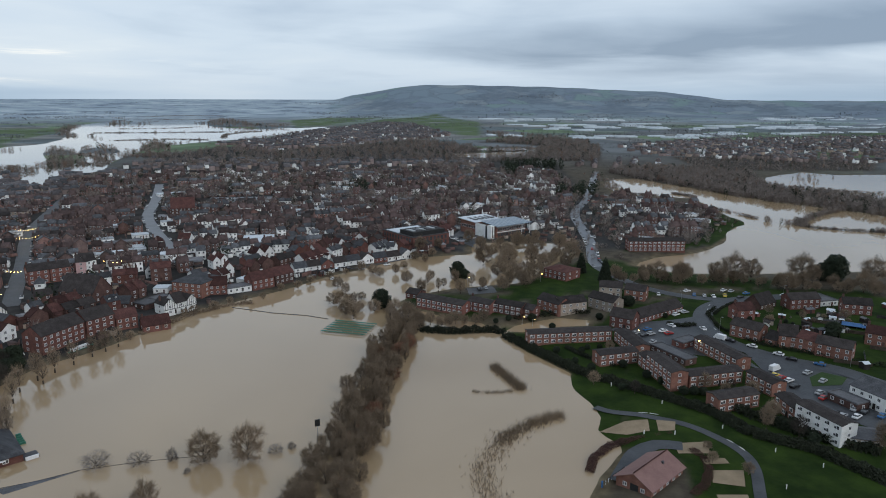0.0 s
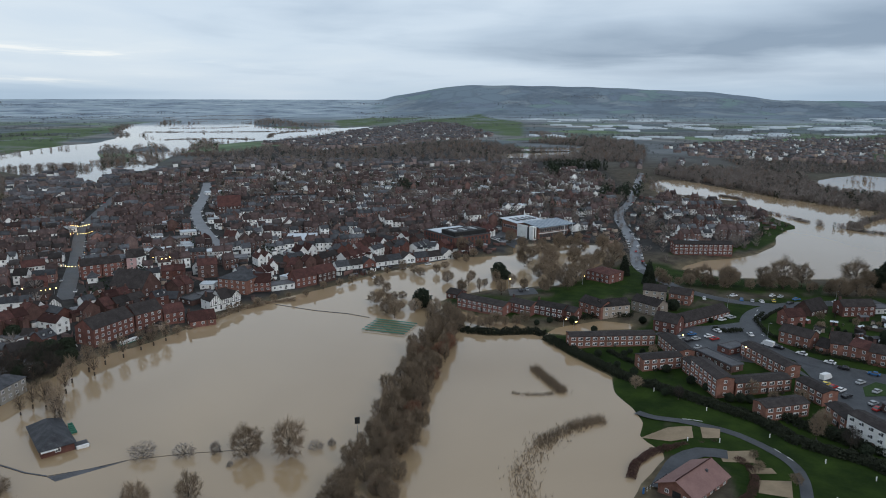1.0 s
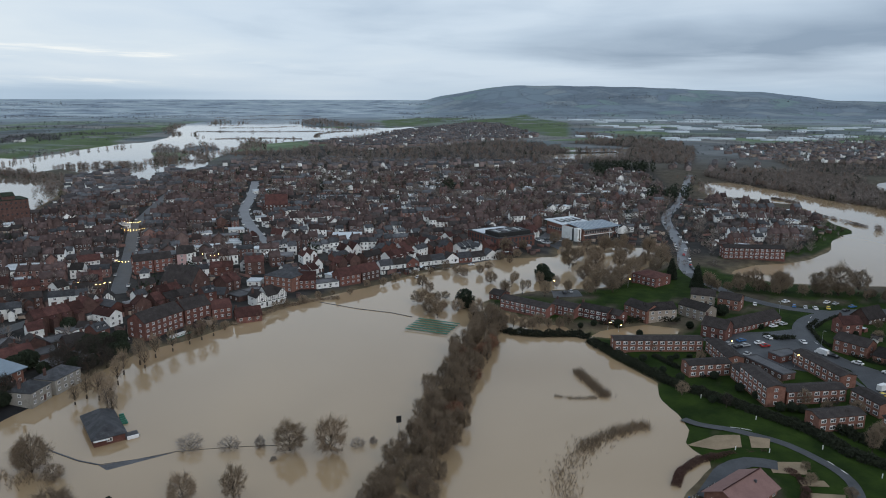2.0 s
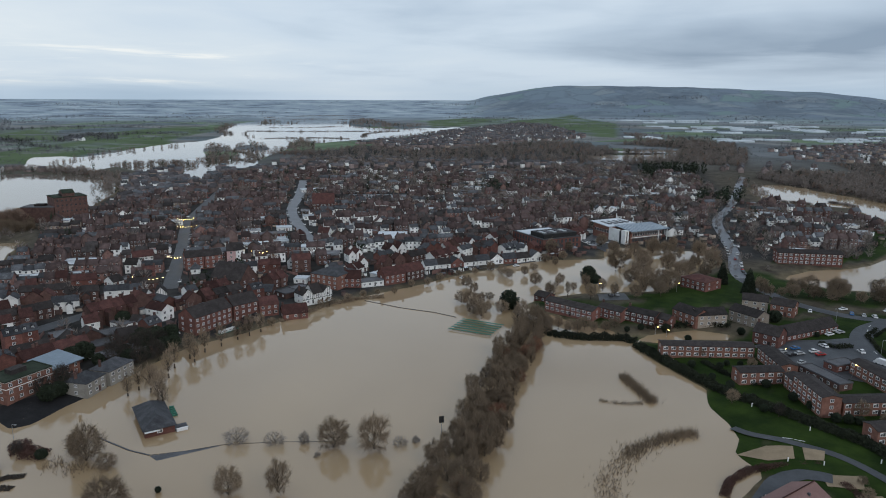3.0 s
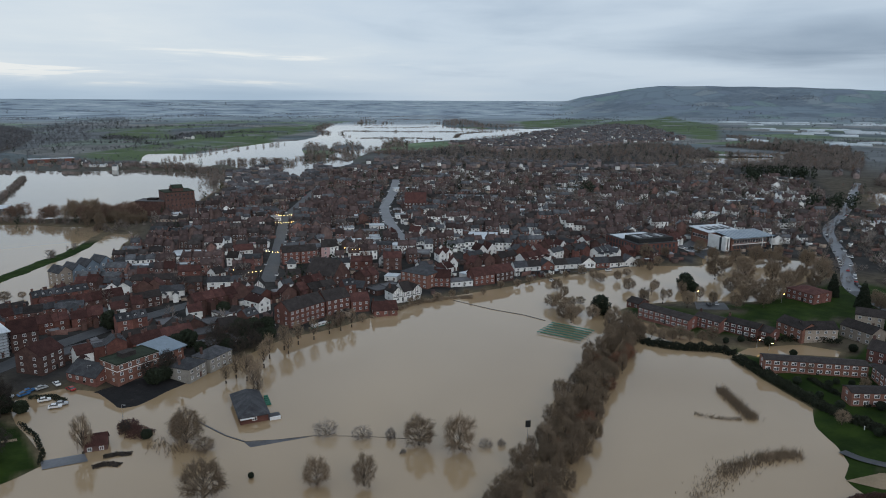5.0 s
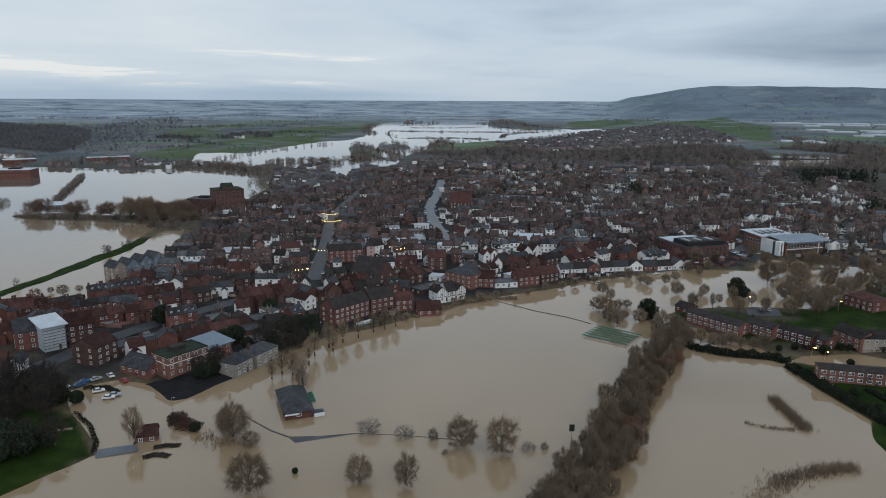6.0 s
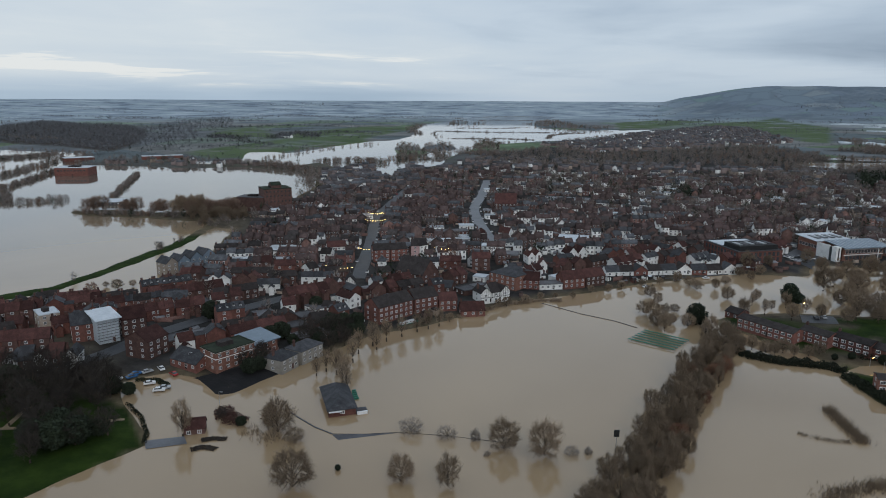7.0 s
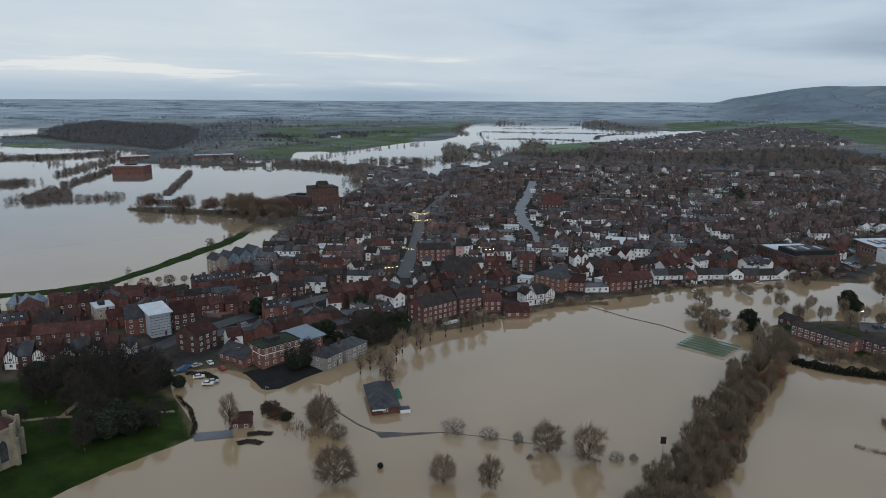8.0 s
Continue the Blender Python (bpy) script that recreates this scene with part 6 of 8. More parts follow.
hedge("hedge", [(-60, 318), (-48, 333), (-40, 345), (-28, 352)], 3.5, 1.8, M["twig"], "brown riverside scrub at the water's edge", 26, 0.4, z=0.0)
for x, y, k, s in ((113, 219, 4, 0.7), (140, 232, 2, 0.6), (133, 246, 1, 0.55), (150, 205, 4, 0.8), (146, 215, 2, 0.6), (152, 196, 1, 0.6), (163, 196, 4, 0.7), (157, 178, 2, 0.7), (150, 172, 1, 0.8), (166, 160, 2, 0.8), (174, 150, 0, 0.9),
                   (120, 262, 4, 0.6), (131, 268, 4, 0.6), (70, 303, 1, 0.7), (78, 299, 2, 0.65), (85, 297, 1, 0.6), (91, 299, 2, 0.6), (96, 302, 4, 0.8), (74, 297, 4, 0.9), (82, 302, 4, 0.9), (127, 150, 4, 0.5), (121, 158, 4, 0.5), (124, 165, 4, 0.4),
                   (222, 262, 4, 0.6), (240, 262, 1, 0.5), (260, 258, 4, 0.7), (232, 275, 4, 0.6), (250, 285, 2, 0.6), (280, 270, 2, 0.7), (270, 225, 4, 0.8)):
    plant(BARE[k], x, y, s, max(ground_z(x, y), -0.4))
for x, y, s in ((139, 222, 0.35), (144, 238, 0.4), (126, 252, 0.4), (156, 188, 0.45), (160, 172, 0.5), (123, 283, 0.5), (107, 298, 0.5), (100, 296, 0.45), (142, 303, 0.5), (216, 268, 0.4), (228, 250, 0.45), (245, 230, 0.5)):
    plant(EVER[2], x, y, s)
hedge("hedge", [(119.3, 166.6), (120.5, 161.4), (117.5, 154.1), (112, 148), (106, 144.5)], 3.6, 2.0, M["maroon"], "dark brown leafless shrubbery round the community building", 260, 0.16, z=0.6)
hedge("hedge", [(-36, 348), (-24, 356), (-12, 358)], 4.5, 2.0, M["twig"], "brown drowned scrub at the end of the fence", 60, 0.35, z=-0.3)
hedge("hedge", [(176.5, 274.2), (180.7, 269.1), (188.5, 269.8)], 3.0, 1.8, M["hedge"], "dark clipped hedge beside the estate road", 60, 0.35)
# ---------------------------------------------------------------- the old town


def proto(geo_root):
    PROTOS.append(geo_root)
    return geo_root


KINDS = [
    ("red brick house under a clay tile roof", 6.2, 7.2, 2, "brick", "tile", 36, 2),
    ("tall red brick house with a slate roof", 6.2, 7.4, 3, "brick", "slate", 33, 2),
    ("white rendered house with a clay tile roof", 6.0, 7.0, 2, "white", "tile", 38, 1),
    ("brown brick house under brown tiles", 7.6, 7.2, 2, "brick_dark", "brown_tile", 34, 1),
    ("old brick terrace house with a dark tile roof", 5.0, 8.0, 2, "brick_dark", "tile", 38, 1),
    ("narrow three storey brick house with red tiles", 5.4, 7.6, 3, "brick_dark", "tile", 38, 2),
    ("long low brick building with a slate roof", 12.0, 6.5, 2, "brick", "slate", 32, 1),
    ("white rendered cottage with a slate roof", 5.8, 6.2, 2, "white", "slate", 36, 1),
    ("buff brick house with a brown tile roof", 7.2, 7.2, 2, "buff", "brown_tile", 34, 1),
    ("low brick workshop with a grey felt flat roof", 9.0, 9.0, 1, "brick_dark", "felt", 0, 0),
    ("low white shop annex with a pale flat roof", 10.0, 8.0, 1, "white", "pale_roof", 0, 0),
]
ODDS = (7, 2.5, 9, 8, 7, 2.5, 2.2, 8, 1.0, 4, 4.2)
WEST_ODDS = (9, 2.5, 3.2, 8, 9, 3.5, 2.2, 2.4, 1.0, 4, 1.5)
NEAR = [proto(house("house", lab, w, d, s, M[wl], M[rf], pt, ch, True, m=pose(0, -4000, -60), group="houses of the old town", style="gable" if pt else "flat", wing=w < 8, dormers=2 if s == 3 and rf == "slate" else 0))
        for lab, w, d, s, wl, rf, pt, ch in KINDS]
rng = random.Random(7)


def clear_of(x, y, r):
    return all((x - a) ** 2 + (y - b) ** 2 > (r + c) ** 2 for a, b, c in RESERVED)


def near_line(pts, x, y):
    best = 1e9
    for (ax, ay), (bx, by) in zip(pts, pts[1:]):
        ex, ey = bx - ax, by - ay
        t = min(1, max(0, ((x - ax) * ex + (y - ay) * ey) / (ex * ex + ey * ey)))
        best = min(best, math.hypot(x - ax - t * ex, y - ay - t * ey))
    return best


ROADS = [(HIGH_ST, 8.5), (MAIN_ST, 10), (BACK_ST, 11), (EST_ST, 10), (EST_ROAD, 10)]
FAR_SPOTS = []
near_made = 0


def spots_in(poly, turn, row, along_step, skip=0.1):
    """Jittered plots in rows, kept inside an outline and off the water."""
    p = np.asarray(poly, float)
    (x0, y0), (x1, y1) = p.min(0), p.max(0)
    cx, cy = (x0 + x1) / 2, (y0 + y1) / 2
    t = radians(turn)
    ux, uy, vx, vy = math.cos(t), math.sin(t), -math.sin(t), math.cos(t)
    half = math.hypot(x1 - x0, y1 - y0) / 2
    out = []
    v, lane = -half, 0
    while v < half:
        u = -half + rng.uniform(0, 6)
        while u < half:
            # a terrace of like houses, then a gap
            k, run, side = rng.choices(range(len(KINDS)), WEST_ODDS if cx + ux * u + vx * v < -115 else ODDS)[0], rng.choice((1, 1, 2, 2, 3, 4)), rng.uniform(-3.0, 3.0)
            face = turn + rng.choice((0, 0, 180, 90 if run < 3 else 0, 270 if run == 1 else 0)) + rng.uniform(-11, 11)
            bow = rng.uniform(-0.03, 0.03)
            for j in range(run):
                w = KINDS[k][1] * along_step
                if rng.random() > skip:
                    s = side + bow * j * w
                    out.append((cx + ux * (u + w / 2) + vx * (v + s), cy + uy * (u + w / 2) + vy * (v + s), k, face))
                u += w
            u += rng.uniform(0.5, 5.5)
        lane += 1
        v += row * (0.78 if lane % 2 else 1.22) * rng.uniform(0.9, 1.1)
    xs, ys = np.array([q[0] for q in out]), np.array([q[1] for q in out])
    ok = (signed(poly, xs, ys) < -3) & (shore(xs, ys) > 6)
    zs = land(xs, ys)
    return [(q[2], q[0], q[1], float(z), q[3]) for q, good, z in zip(out, ok, zs) if good]


def fill_town(poly, turn, row=13.0, along_step=1.0, skip=0.04, limit=205):
    global near_made
    for k, x, y, z, tn in sorted(spots_in(poly, turn, row, along_step, skip), key=lambda q: math.hypot(q[1], q[2])):
        if not clear_of(x, y, 3.2) or any(near_line(l, x, y) < w for l, w in ROADS):
            continue
        if near_made < limit:
            copy_thing(NEAR[k], pose(x, y, z, 0, 0, tn))
            near_made += 1
        else:
            FAR_SPOTS.append((k, x, y, z, tn))


patch("car_park", [(-62, 686), (-4, 694), (0, 732), (-61, 738)], M["tarmac_light"], 0.12, "wide pale town car park full of cars", "car park", 6)
for px in range(-60, 0, 8):
    for py in range(690, 738, 8):
        RESERVED.append((px, py, 4.5))
# The western dyke stays free of houses.
RESERVED += [(x, y, 9.0) for x, y in ((-330, 282), (-314, 290), (-302, 300), (-292, 312), (-287, 325), (-285, 340), (-320, 300), (-300, 318), (-286, 362))]
fill_town([(-330, 320), (-220, 280), (-165, 232), (-130, 232), (-104, 280), (-60, 335), (35, 415), (120, 460), (140, 520), (95, 520), (20, 470), (-80, 390), (-140, 330), (-200, 330), (-260, 360)], 46)
fill_town([(-300, 262), (-268, 296), (-236, 300), (-226, 332), (-200, 332), (-172, 262), (-196, 222), (-240, 212), (-290, 235)], 40, 11.5)
fill_town([(-260, 360), (-200, 330), (-140, 330), (-80, 390), (20, 470), (95, 520), (140, 520), (40, 700), (-120, 760), (-240, 760), (-300, 600), (-250, 480)], 13, 13.5)
fill_town([(40, 700), (140, 520), (220, 500), (330, 700), (380, 900), (150, 980), (-240, 960), (-240, 760), (-120, 760)], 4, 18, 1.1, 0.46)
fill_town([(255, 440), (300, 445), (350, 490), (395, 540), (400, 600), (360, 680), (300, 600)], -8, 21, 1.25, 0.12)


def soup(geo):
    """Triangles and slots of a Geo as arrays."""
    tri, slot = [], []
    for q, s in zip(geo.f, geo.mi):
        for k in range(1, len(q) - 1):
            tri.append((q[0], q[k], q[k + 1]))
            slot.append(s)
    return np.array(geo.v, float), np.array(tri, np.int64), np.array(slot, np.int32)


def strew(name, label, category, kinds, spots, mats):
    """ONE mesh out of many small placed copies; spots are (kind, x, y, z, turn, sx, sy, sz)."""
    vs, ts, ss, n = [], [], [], 0
    for k, x, y, z, tn, sx, sy, sz in spots:
        v, t, s = kinds[k]
        c, w = math.cos(radians(tn)), math.sin(radians(tn))
        a, b = v[:, 0] * sx, v[:, 1] * sy
        vs.append(np.column_stack([x + a * c - b * w, y + a * w + b * c, z + v[:, 2] * sz]))
        ts.append(t + n)
        ss.append(s)
        n += len(v)
    v, t, s = np.concatenate(vs), np.concatenate(ts), np.concatenate(ss)
    me = bpy.data.meshes.new(name)
    me.vertices.add(len(v))
    me.vertices.foreach_set("co", v.ravel())
    me.loops.add(len(t) * 3)
    me.loops.foreach_set("vertex_index", t.ravel().astype(np.int32))
    me.polygons.add(len(t))
    me.polygons.foreach_set("loop_start", np.arange(0, len(t) * 3, 3, dtype=np.int32))
    for mt in mats:
        me.materials.append(mt)
    me.polygons.foreach_set("material_index", s)
    me.update()
    me.validate()
    return tagged(new(name, me), label, category, kind="stuff")


MANY = ["brick_many", "dark_many", "white_many", "tile_many", "slate_many", "brown_many", "felt_many", "pale_many", "glass", "frame_white", "buff_many"]
SLOT = dict(brick=0, brick_dark=1, white=2, tile=3, slate=4, brown_tile=5, felt=6, pale_roof=7, buff=10)


def far_house(w, d, storeys, wall, roof, pitch, chimneys, detail=True):
    eave = storeys * 2.5 + 0.2
    rise = math.tan(radians(pitch)) * d / 2
    g = Geo()
    for src, slot in ((wall_geo(w, d, eave, rise, -2), SLOT[wall]), (roof_geo(w, d, eave, rise) if pitch else roof_flat(w, d, eave), SLOT[roof])):
        g.add(src.v, src.f, slot)
    for k in range(chimneys if detail else 0):
        cx = (w / 2 - 0.5) * (1 if k else -1)
        g.box(cx - 0.45, cx + 0.45, -0.35, 0.35, eave + rise * 0.6, eave + rise + 1.4, 1)
    if detail:
        # lean-to at the back and sash windows
        g.box(-w / 2 + 0.5, 0.3, d / 2, d / 2 + 3.4, -2, 2.7, SLOT[wall])
        g.box(-w / 2 + 0.35, 0.45, d / 2 - 0.1, d / 2 + 3.55, 2.7, 2.9, 6)
        n = max(2, int(w / 3))
        for s in range(storeys):
            for k in range(n):
                px, pz = (k + 0.5) * w / n - w / 2, s * 2.5 + 1.45
                for y, o in ((-d / 2, -0.05), (d / 2, 0.05)):
                    g.box(px - 0.6, px + 0.6, min(y, y + o), max(y, y + o), pz - 0.65, pz + 0.65, 9)
                    g.box(px - 0.48, px + 0.48, min(y, y + o * 1.5), max(y, y + o * 1.5), pz - 0.53, pz + 0.53, 8)
    return soup(g)


FAR_KINDS = [far_house(w, d, s, wl, rf, pt, ch) for _, w, d, s, wl, rf, pt, ch in KINDS]
SMALL_KINDS = [far_house(w, d, s, wl, rf, pt, ch, False) for _, w, d, s, wl, rf, pt, ch in KINDS]
many = [M[k] for k in MANY]
strew("town_houses", "dense brick and white houses under tile and slate roofs", "houses", FAR_KINDS,
      [(k, x, y, z, t, rng.uniform(0.85, 1.1), rng.uniform(0.85, 1.15), rng.uniform(0.8, 1.2)) for k, x, y, z, t in FAR_SPOTS], many)
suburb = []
for poly, tn, row, st, sk in (
        ([(96, 2103), (174, 2252), (315, 2521), (452, 2741), (520, 2543), (491, 2073), (470, 1796), (341, 1653), (248, 1568), (64, 1390), (-3, 1330), (-74, 1475), (-130, 1579), (-4, 1712)], 20, 27, 1.4, 0.2),
        ([(-230, 970), (200, 990), (330, 950), (330, 1060), (180, 1100), (-60, 1150), (-200, 1180)], 12, 27, 1.4, 0.4),
        ([(640, 1120), (900, 900), (1500, 1000), (1900, 1350), (1600, 1550), (1000, 1500), (700, 1350)], 5, 34, 1.7, 0.25),
        ([(430, 960), (520, 900), (620, 1000), (560, 1100)], 60, 28, 1.6, 0.3),
        ([(-370, 900), (-345, 985), (-284, 1058), (-225, 960), (-197, 774), (-234, 690), (-270, 654), (-300, 740)], 30, 17, 1.1, 0.12),
        ([(-760, 960), (-560, 950), (-480, 1000), (-640, 1040)], 0, 24, 1.8, 0.35)):
    for _, x, y, z, t in spots_in(poly, tn, row, st, sk):
        suburb.append((rng.choices(range(len(KINDS)), (2, 1, 2, 9, 4, 0.5, 5, 2, 3, 3, 1))[0], x, y, z, t + rng.uniform(-6, 6), 1.15, 1, 1))
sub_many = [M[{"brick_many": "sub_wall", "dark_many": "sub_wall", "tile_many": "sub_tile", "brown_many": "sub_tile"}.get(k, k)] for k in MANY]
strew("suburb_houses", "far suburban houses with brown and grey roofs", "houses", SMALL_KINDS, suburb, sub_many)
print("near", near_made, "far", len(FAR_SPOTS), "suburb", len(suburb))

# sheds, yard walls and extensions behind the town houses
yg = [Geo(), Geo(), Geo(), Geo()]
for k, (wl, rf) in enumerate(((0, 6), (1, 3), (2, 4), (10, 5))):
    yg[k].box(-1.6, 1.6, -1.2, 1.2, -1, 2.1, wl)
    yg[k].add([(-1.8, -1.4, 2.1), (1.8, -1.4, 2.1), (1.8, 1.4, 2.6), (-1.8, 1.4, 2.6), (-1.8, -1.4, 2.0), (1.8, -1.4, 2.0), (1.8, 1.4, 2.1), (-1.8, 1.4, 2.1)], [(0, 1, 2, 3), (0, 4, 5, 1), (1, 5, 6, 2), (3, 2, 6, 7), (0, 3, 7, 4)], rf)
wall_kind = Geo().box(-4, 4, -0.12, 0.12, -1, 1.8, 0)
bits = []
for px, py in ((rng.uniform(-300, 380), rng.uniform(215, 960)) for _ in range(9000)):
    bits.append((px, py))
bx, by = np.array([p[0] for p in bits]), np.array([p[1] for p in bits])
good = (signed(TOWN, bx, by) < -6) & (shore(bx, by) > 5)
bz = land(bx, by)
rows = [(rng.choice((0, 1, 1, 2, 3, 4, 4)), x, y, float(z), rng.choice((13, 46, 100, -44)) + rng.uniform(-9, 9), rng.uniform(0.6, 1.5), rng.uniform(0.6, 1.4), rng.uniform(0.8, 1.3))
        for x, y, z, ok in zip(bx, by, bz, good) if ok and clear_of(x, y, 0) and all(near_line(l, x, y) > w - 2.5 for l, w in ROADS)][:2600]
strew("yard_sheds", "small sheds, yard walls and extensions between the town houses", "sheds", [soup(g) for g in yg] + [soup(wall_kind)], rows, many)
print("yard", len(rows))
# ---------------------------------------------------------------- cars


def car_proto(label, paint, van=False):
    root = thing("van" if van else "car", label, "van" if van else "car", pose(0, -4000, -60), "parked cars")
    ln, wd, ht = (5.2, 2.0, 2.4) if van else (4.2, 1.76, 1.45)
    belt = 1.25 if van else 0.88
    prof = ([(-2.6, 0.35), (2.5, 0.35), (2.6, 0.9), (2.1, 1.2), (1.5, 2.2), (1.1, 2.4), (-2.5, 2.4), (-2.6, 2.2)] if van
            else [(-2.1, 0.3), (2.1, 0.3), (2.12, 0.62), (1.95, 0.78), (1.0, 0.92), (-1.75, 0.95), (-2.05, 0.85), (-2.12, 0.6)])

    def loft(outline, half, shrink, slot=0):
        g = Geo()
        n = len(outline)
        v = [(x, -half * (1 - shrink * max(0, z - 0.9)), z) for x, z in outline] + [(x, half * (1 - shrink * max(0, z - 0.9)), z) for x, z in outline]
        g.add(v, [tuple(range(n)), tuple(range(2 * n - 1, n - 1, -1))] + [(i, i + n, (i + 1) % n + n, (i + 1) % n) for i in range(n)], slot)
        return g

    part("body", loft(prof, wd / 2, 0.06), M[paint], root)
    if van:
        part("windscreen", loft([(2.14, 1.22), (1.58, 2.12), (1.50, 2.12), (2.06, 1.22)], wd / 2 - 0.12, 0.06), M["glass"], root)
    else:
        part("glasshouse", loft([(0.95, 0.9), (0.35, 1.36), (-1.15, 1.38), (-1.75, 0.92)], wd / 2 - 0.07, 0.28), M["glass"], root)
        part("roof_panel", loft([(0.34, 1.36), (0.25, 1.44), (-1.05, 1.45), (-1.16, 1.38)], wd / 2 - 0.16, 0.1), M[paint], root)
    for x in (-1.3, 1.3):
        for y in (-wd / 2 + 0.1, wd / 2 - 0.1):
            g = Geo()
            g.tube((x, y - 0.1, 0.32), (x, y + 0.1, 0.32), 0.32, 0.32, 10, cap=True)
            part("wheel", g, M["rubber"], root)
    PROTOS.append(root)
    return root


CARS = {k: car_proto("%s hatchback parked on wet tarmac" % k, "paint_" + k) for k in ("white", "silver", "black", "blue", "red", "yellow")}
CARS["van"] = car_proto("white panel van parked on wet tarmac", "paint_white", True)


def park(kind, x, y, turn, z=None):
    return copy_thing(CARS[kind], pose(x, y, (max(ground_z(x, y), 0.0) + 0.12) if z is None else z, 0, 0, turn))


for kind, x, y, tn in (("silver", 155.4, 264.9, 20), ("black", 157.6, 261.3, 20), ("white", 168.9, 264.5, 10), ("red", 169.5, 261, 10), ("silver", 156.7, 252.6, 35), ("white", 188, 263, 80),
                       ("van", 187.1, 249.4, 115), ("black", 189.5, 245.5, 115), ("white", 193.9, 237.1, 120), ("black", 198.9, 219.6, 130), ("blue", 205.5, 212, 130), ("van", 185.4, 212.5, 20),
                       ("yellow", 181.5, 207.5, 20), ("red", 182.2, 204.8, 20), ("white", 183.2, 202, 20), ("black", 181.5, 197.1, 15), ("silver", 194.9, 206.3, 20), ("silver", 194.6, 198.2, 25),
                       ("black", 178.8, 175.4, 25), ("silver", 179.6, 172.8, 25), ("white", 183.6, 171.1, 25), ("silver", 187.5, 176, 25), ("black", 189, 173.4, 25), ("blue", 191.8, 169.2, 25),
                       ("silver", 220.2, 310, 60), ("blue", 216, 313, 60), ("white", 224.2, 308, 70), ("yellow", 231.1, 308, 60), ("black", 236.9, 303, 20), ("white", 216.7, 320.9, 15), ("white", 237, 317.5, 30),
                       ("silver", 169.8, 251.8, 100), ("white", 171.7, 292.7, 20), ("black", 164, 296, 20), ("blue", 245, 309, 15), ("silver", 240, 315, 30),
                       ("white", 176.5, 270.5, 100), ("black", 181, 271, 100), ("silver", 161.5, 262.5, 15), ("blue", 163, 268.5, 15), ("white", 198, 226, 125), ("silver", 186, 190, 20), ("red", 184, 186, 20), ("white", 203, 176, 30),
                       ("black", 206, 180, 30), ("silver", 252, 303, 5), ("white", 262, 301, 5), ("black", 192, 181, 20), ("silver", 221, 182, 125), ("white", 228, 160, 120), ("black", 108, 350, 90), ("silver", 112, 352, 90), ("white", 198, 318, 60), ("silver", 152, 277, 10),
                       ("white", 193.2, 290.1, 20), ("silver", 194.1, 287.0, 20), ("white", 187.8, 284.8, 20),
                       ("white", -170.2, 215.6, 20), ("silver", -164.9, 208.6, 30), ("white", -156, 215.1, 35), ("white", -149, 210.4, 25), ("silver", -148.3, 212.8, 25), ("blue", -166, 218.6, 60),
                       ("white", -159.7, 227.8, 140), ("red", -152.5, 224.9, 150), ("blue", -165.8, 221.1, 60), ("silver", -163, 224, 60),
                       ("white", -102, 297, 30), ("white", 33, 396, 40), ("silver", 52, 416, 30), ("white", 69, 424, 25), ("black", 12, 390, 40), ("silver", 210, 416, 60), ("black", 203, 398, 80),
                       ("white", 222, 446, 65), ("silver", 219, 450, 65), ("white", 234, 470, 70), ("black", 240, 496, 75), ("silver", 250, 520, 70), ("red", 214, 432, 65)):
    park(kind, x, y, tn)

# ---------------------------------------------------------------- estate grounds
for k, pts in enumerate(([(98.9, 185.5), (109.6, 188.8), (117, 187.2), (113.5, 179.9), (106, 180.5)], [(119.5, 186.4), (125, 183.8), (121.5, 178.4), (116.2, 179.2)], [(116.2, 170.9), (127, 169.5), (123.5, 162.9), (114.4, 165)],
                         [(118.5, 154.2), (127.1, 152.2), (121.9, 144.5), (114.6, 148.5)], [(119, 160.5), (126, 159.5), (125.6, 156.4), (118.6, 157.6)], [(112, 143), (120, 141), (117, 134), (109, 136)])):
    patch("gravel_bed", pts, M["gravel"], 0.14, "buff gravel garden bed set in wet grass", "gravel bed", 1.5)
ribbon("forecourt", [(118, 168.5), (111, 171.5), (103, 169), (96, 162), (90, 155.5)], 5.5, M["asphalt"], 0.22, "dark wet forecourt curving round the community building", "path")
root = house("community_centre", "low brick community building with a faded red tile roof", 17.3, 10.7, 1, M["brick_flat"], M["pink_tile"], 27, 0, True, category="community centre", m=pose(99.1, 154.9, 0.9, 0, 0, 31), over=0.7, base=-2, side=True)
g = Geo()
g.box(3.0, 3.6, -2.2, -1.6, 4.0, 5.2)
part("roof_vent", g, M["felt"], root)
# Solid black panel stands in for the shade inside the doorway.
part("porch_door", Geo().box(-8.75, -8.6, -1.4, 1.0, 0, 2.3), M["rubber"], root, "dark open doorway in the gable")
part("ridge_tiles", Geo().box(-9.3, 9.3, -0.14, 0.14, 5.75, 5.92), M["tile"], root)
fence = thing("railing", "white railing with a blue end post beside the community building", "railing", pose(90.4, 158.8, 0.3, 0, 0, 32.0))
for k in range(9):
    g = Geo()
    g.box(k * 1.5 - 6.06, k * 1.5 - 5.94, -0.06, 0.06, -0.5, 1.3)
    part("post", g, M["frame_white"], fence)
for z in (0.6, 1.15):
    g = Geo()
    g.box(-6.2, 6.2, -0.04, 0.04, z, z + 0.12)
    part("rail", g, M["brown_tile"], fence)
part("end_post", Geo().box(-6.5, -6.1, -0.2, 0.2, -0.5, 1.8), M["paint_blue"], fence, "blue painted end post")
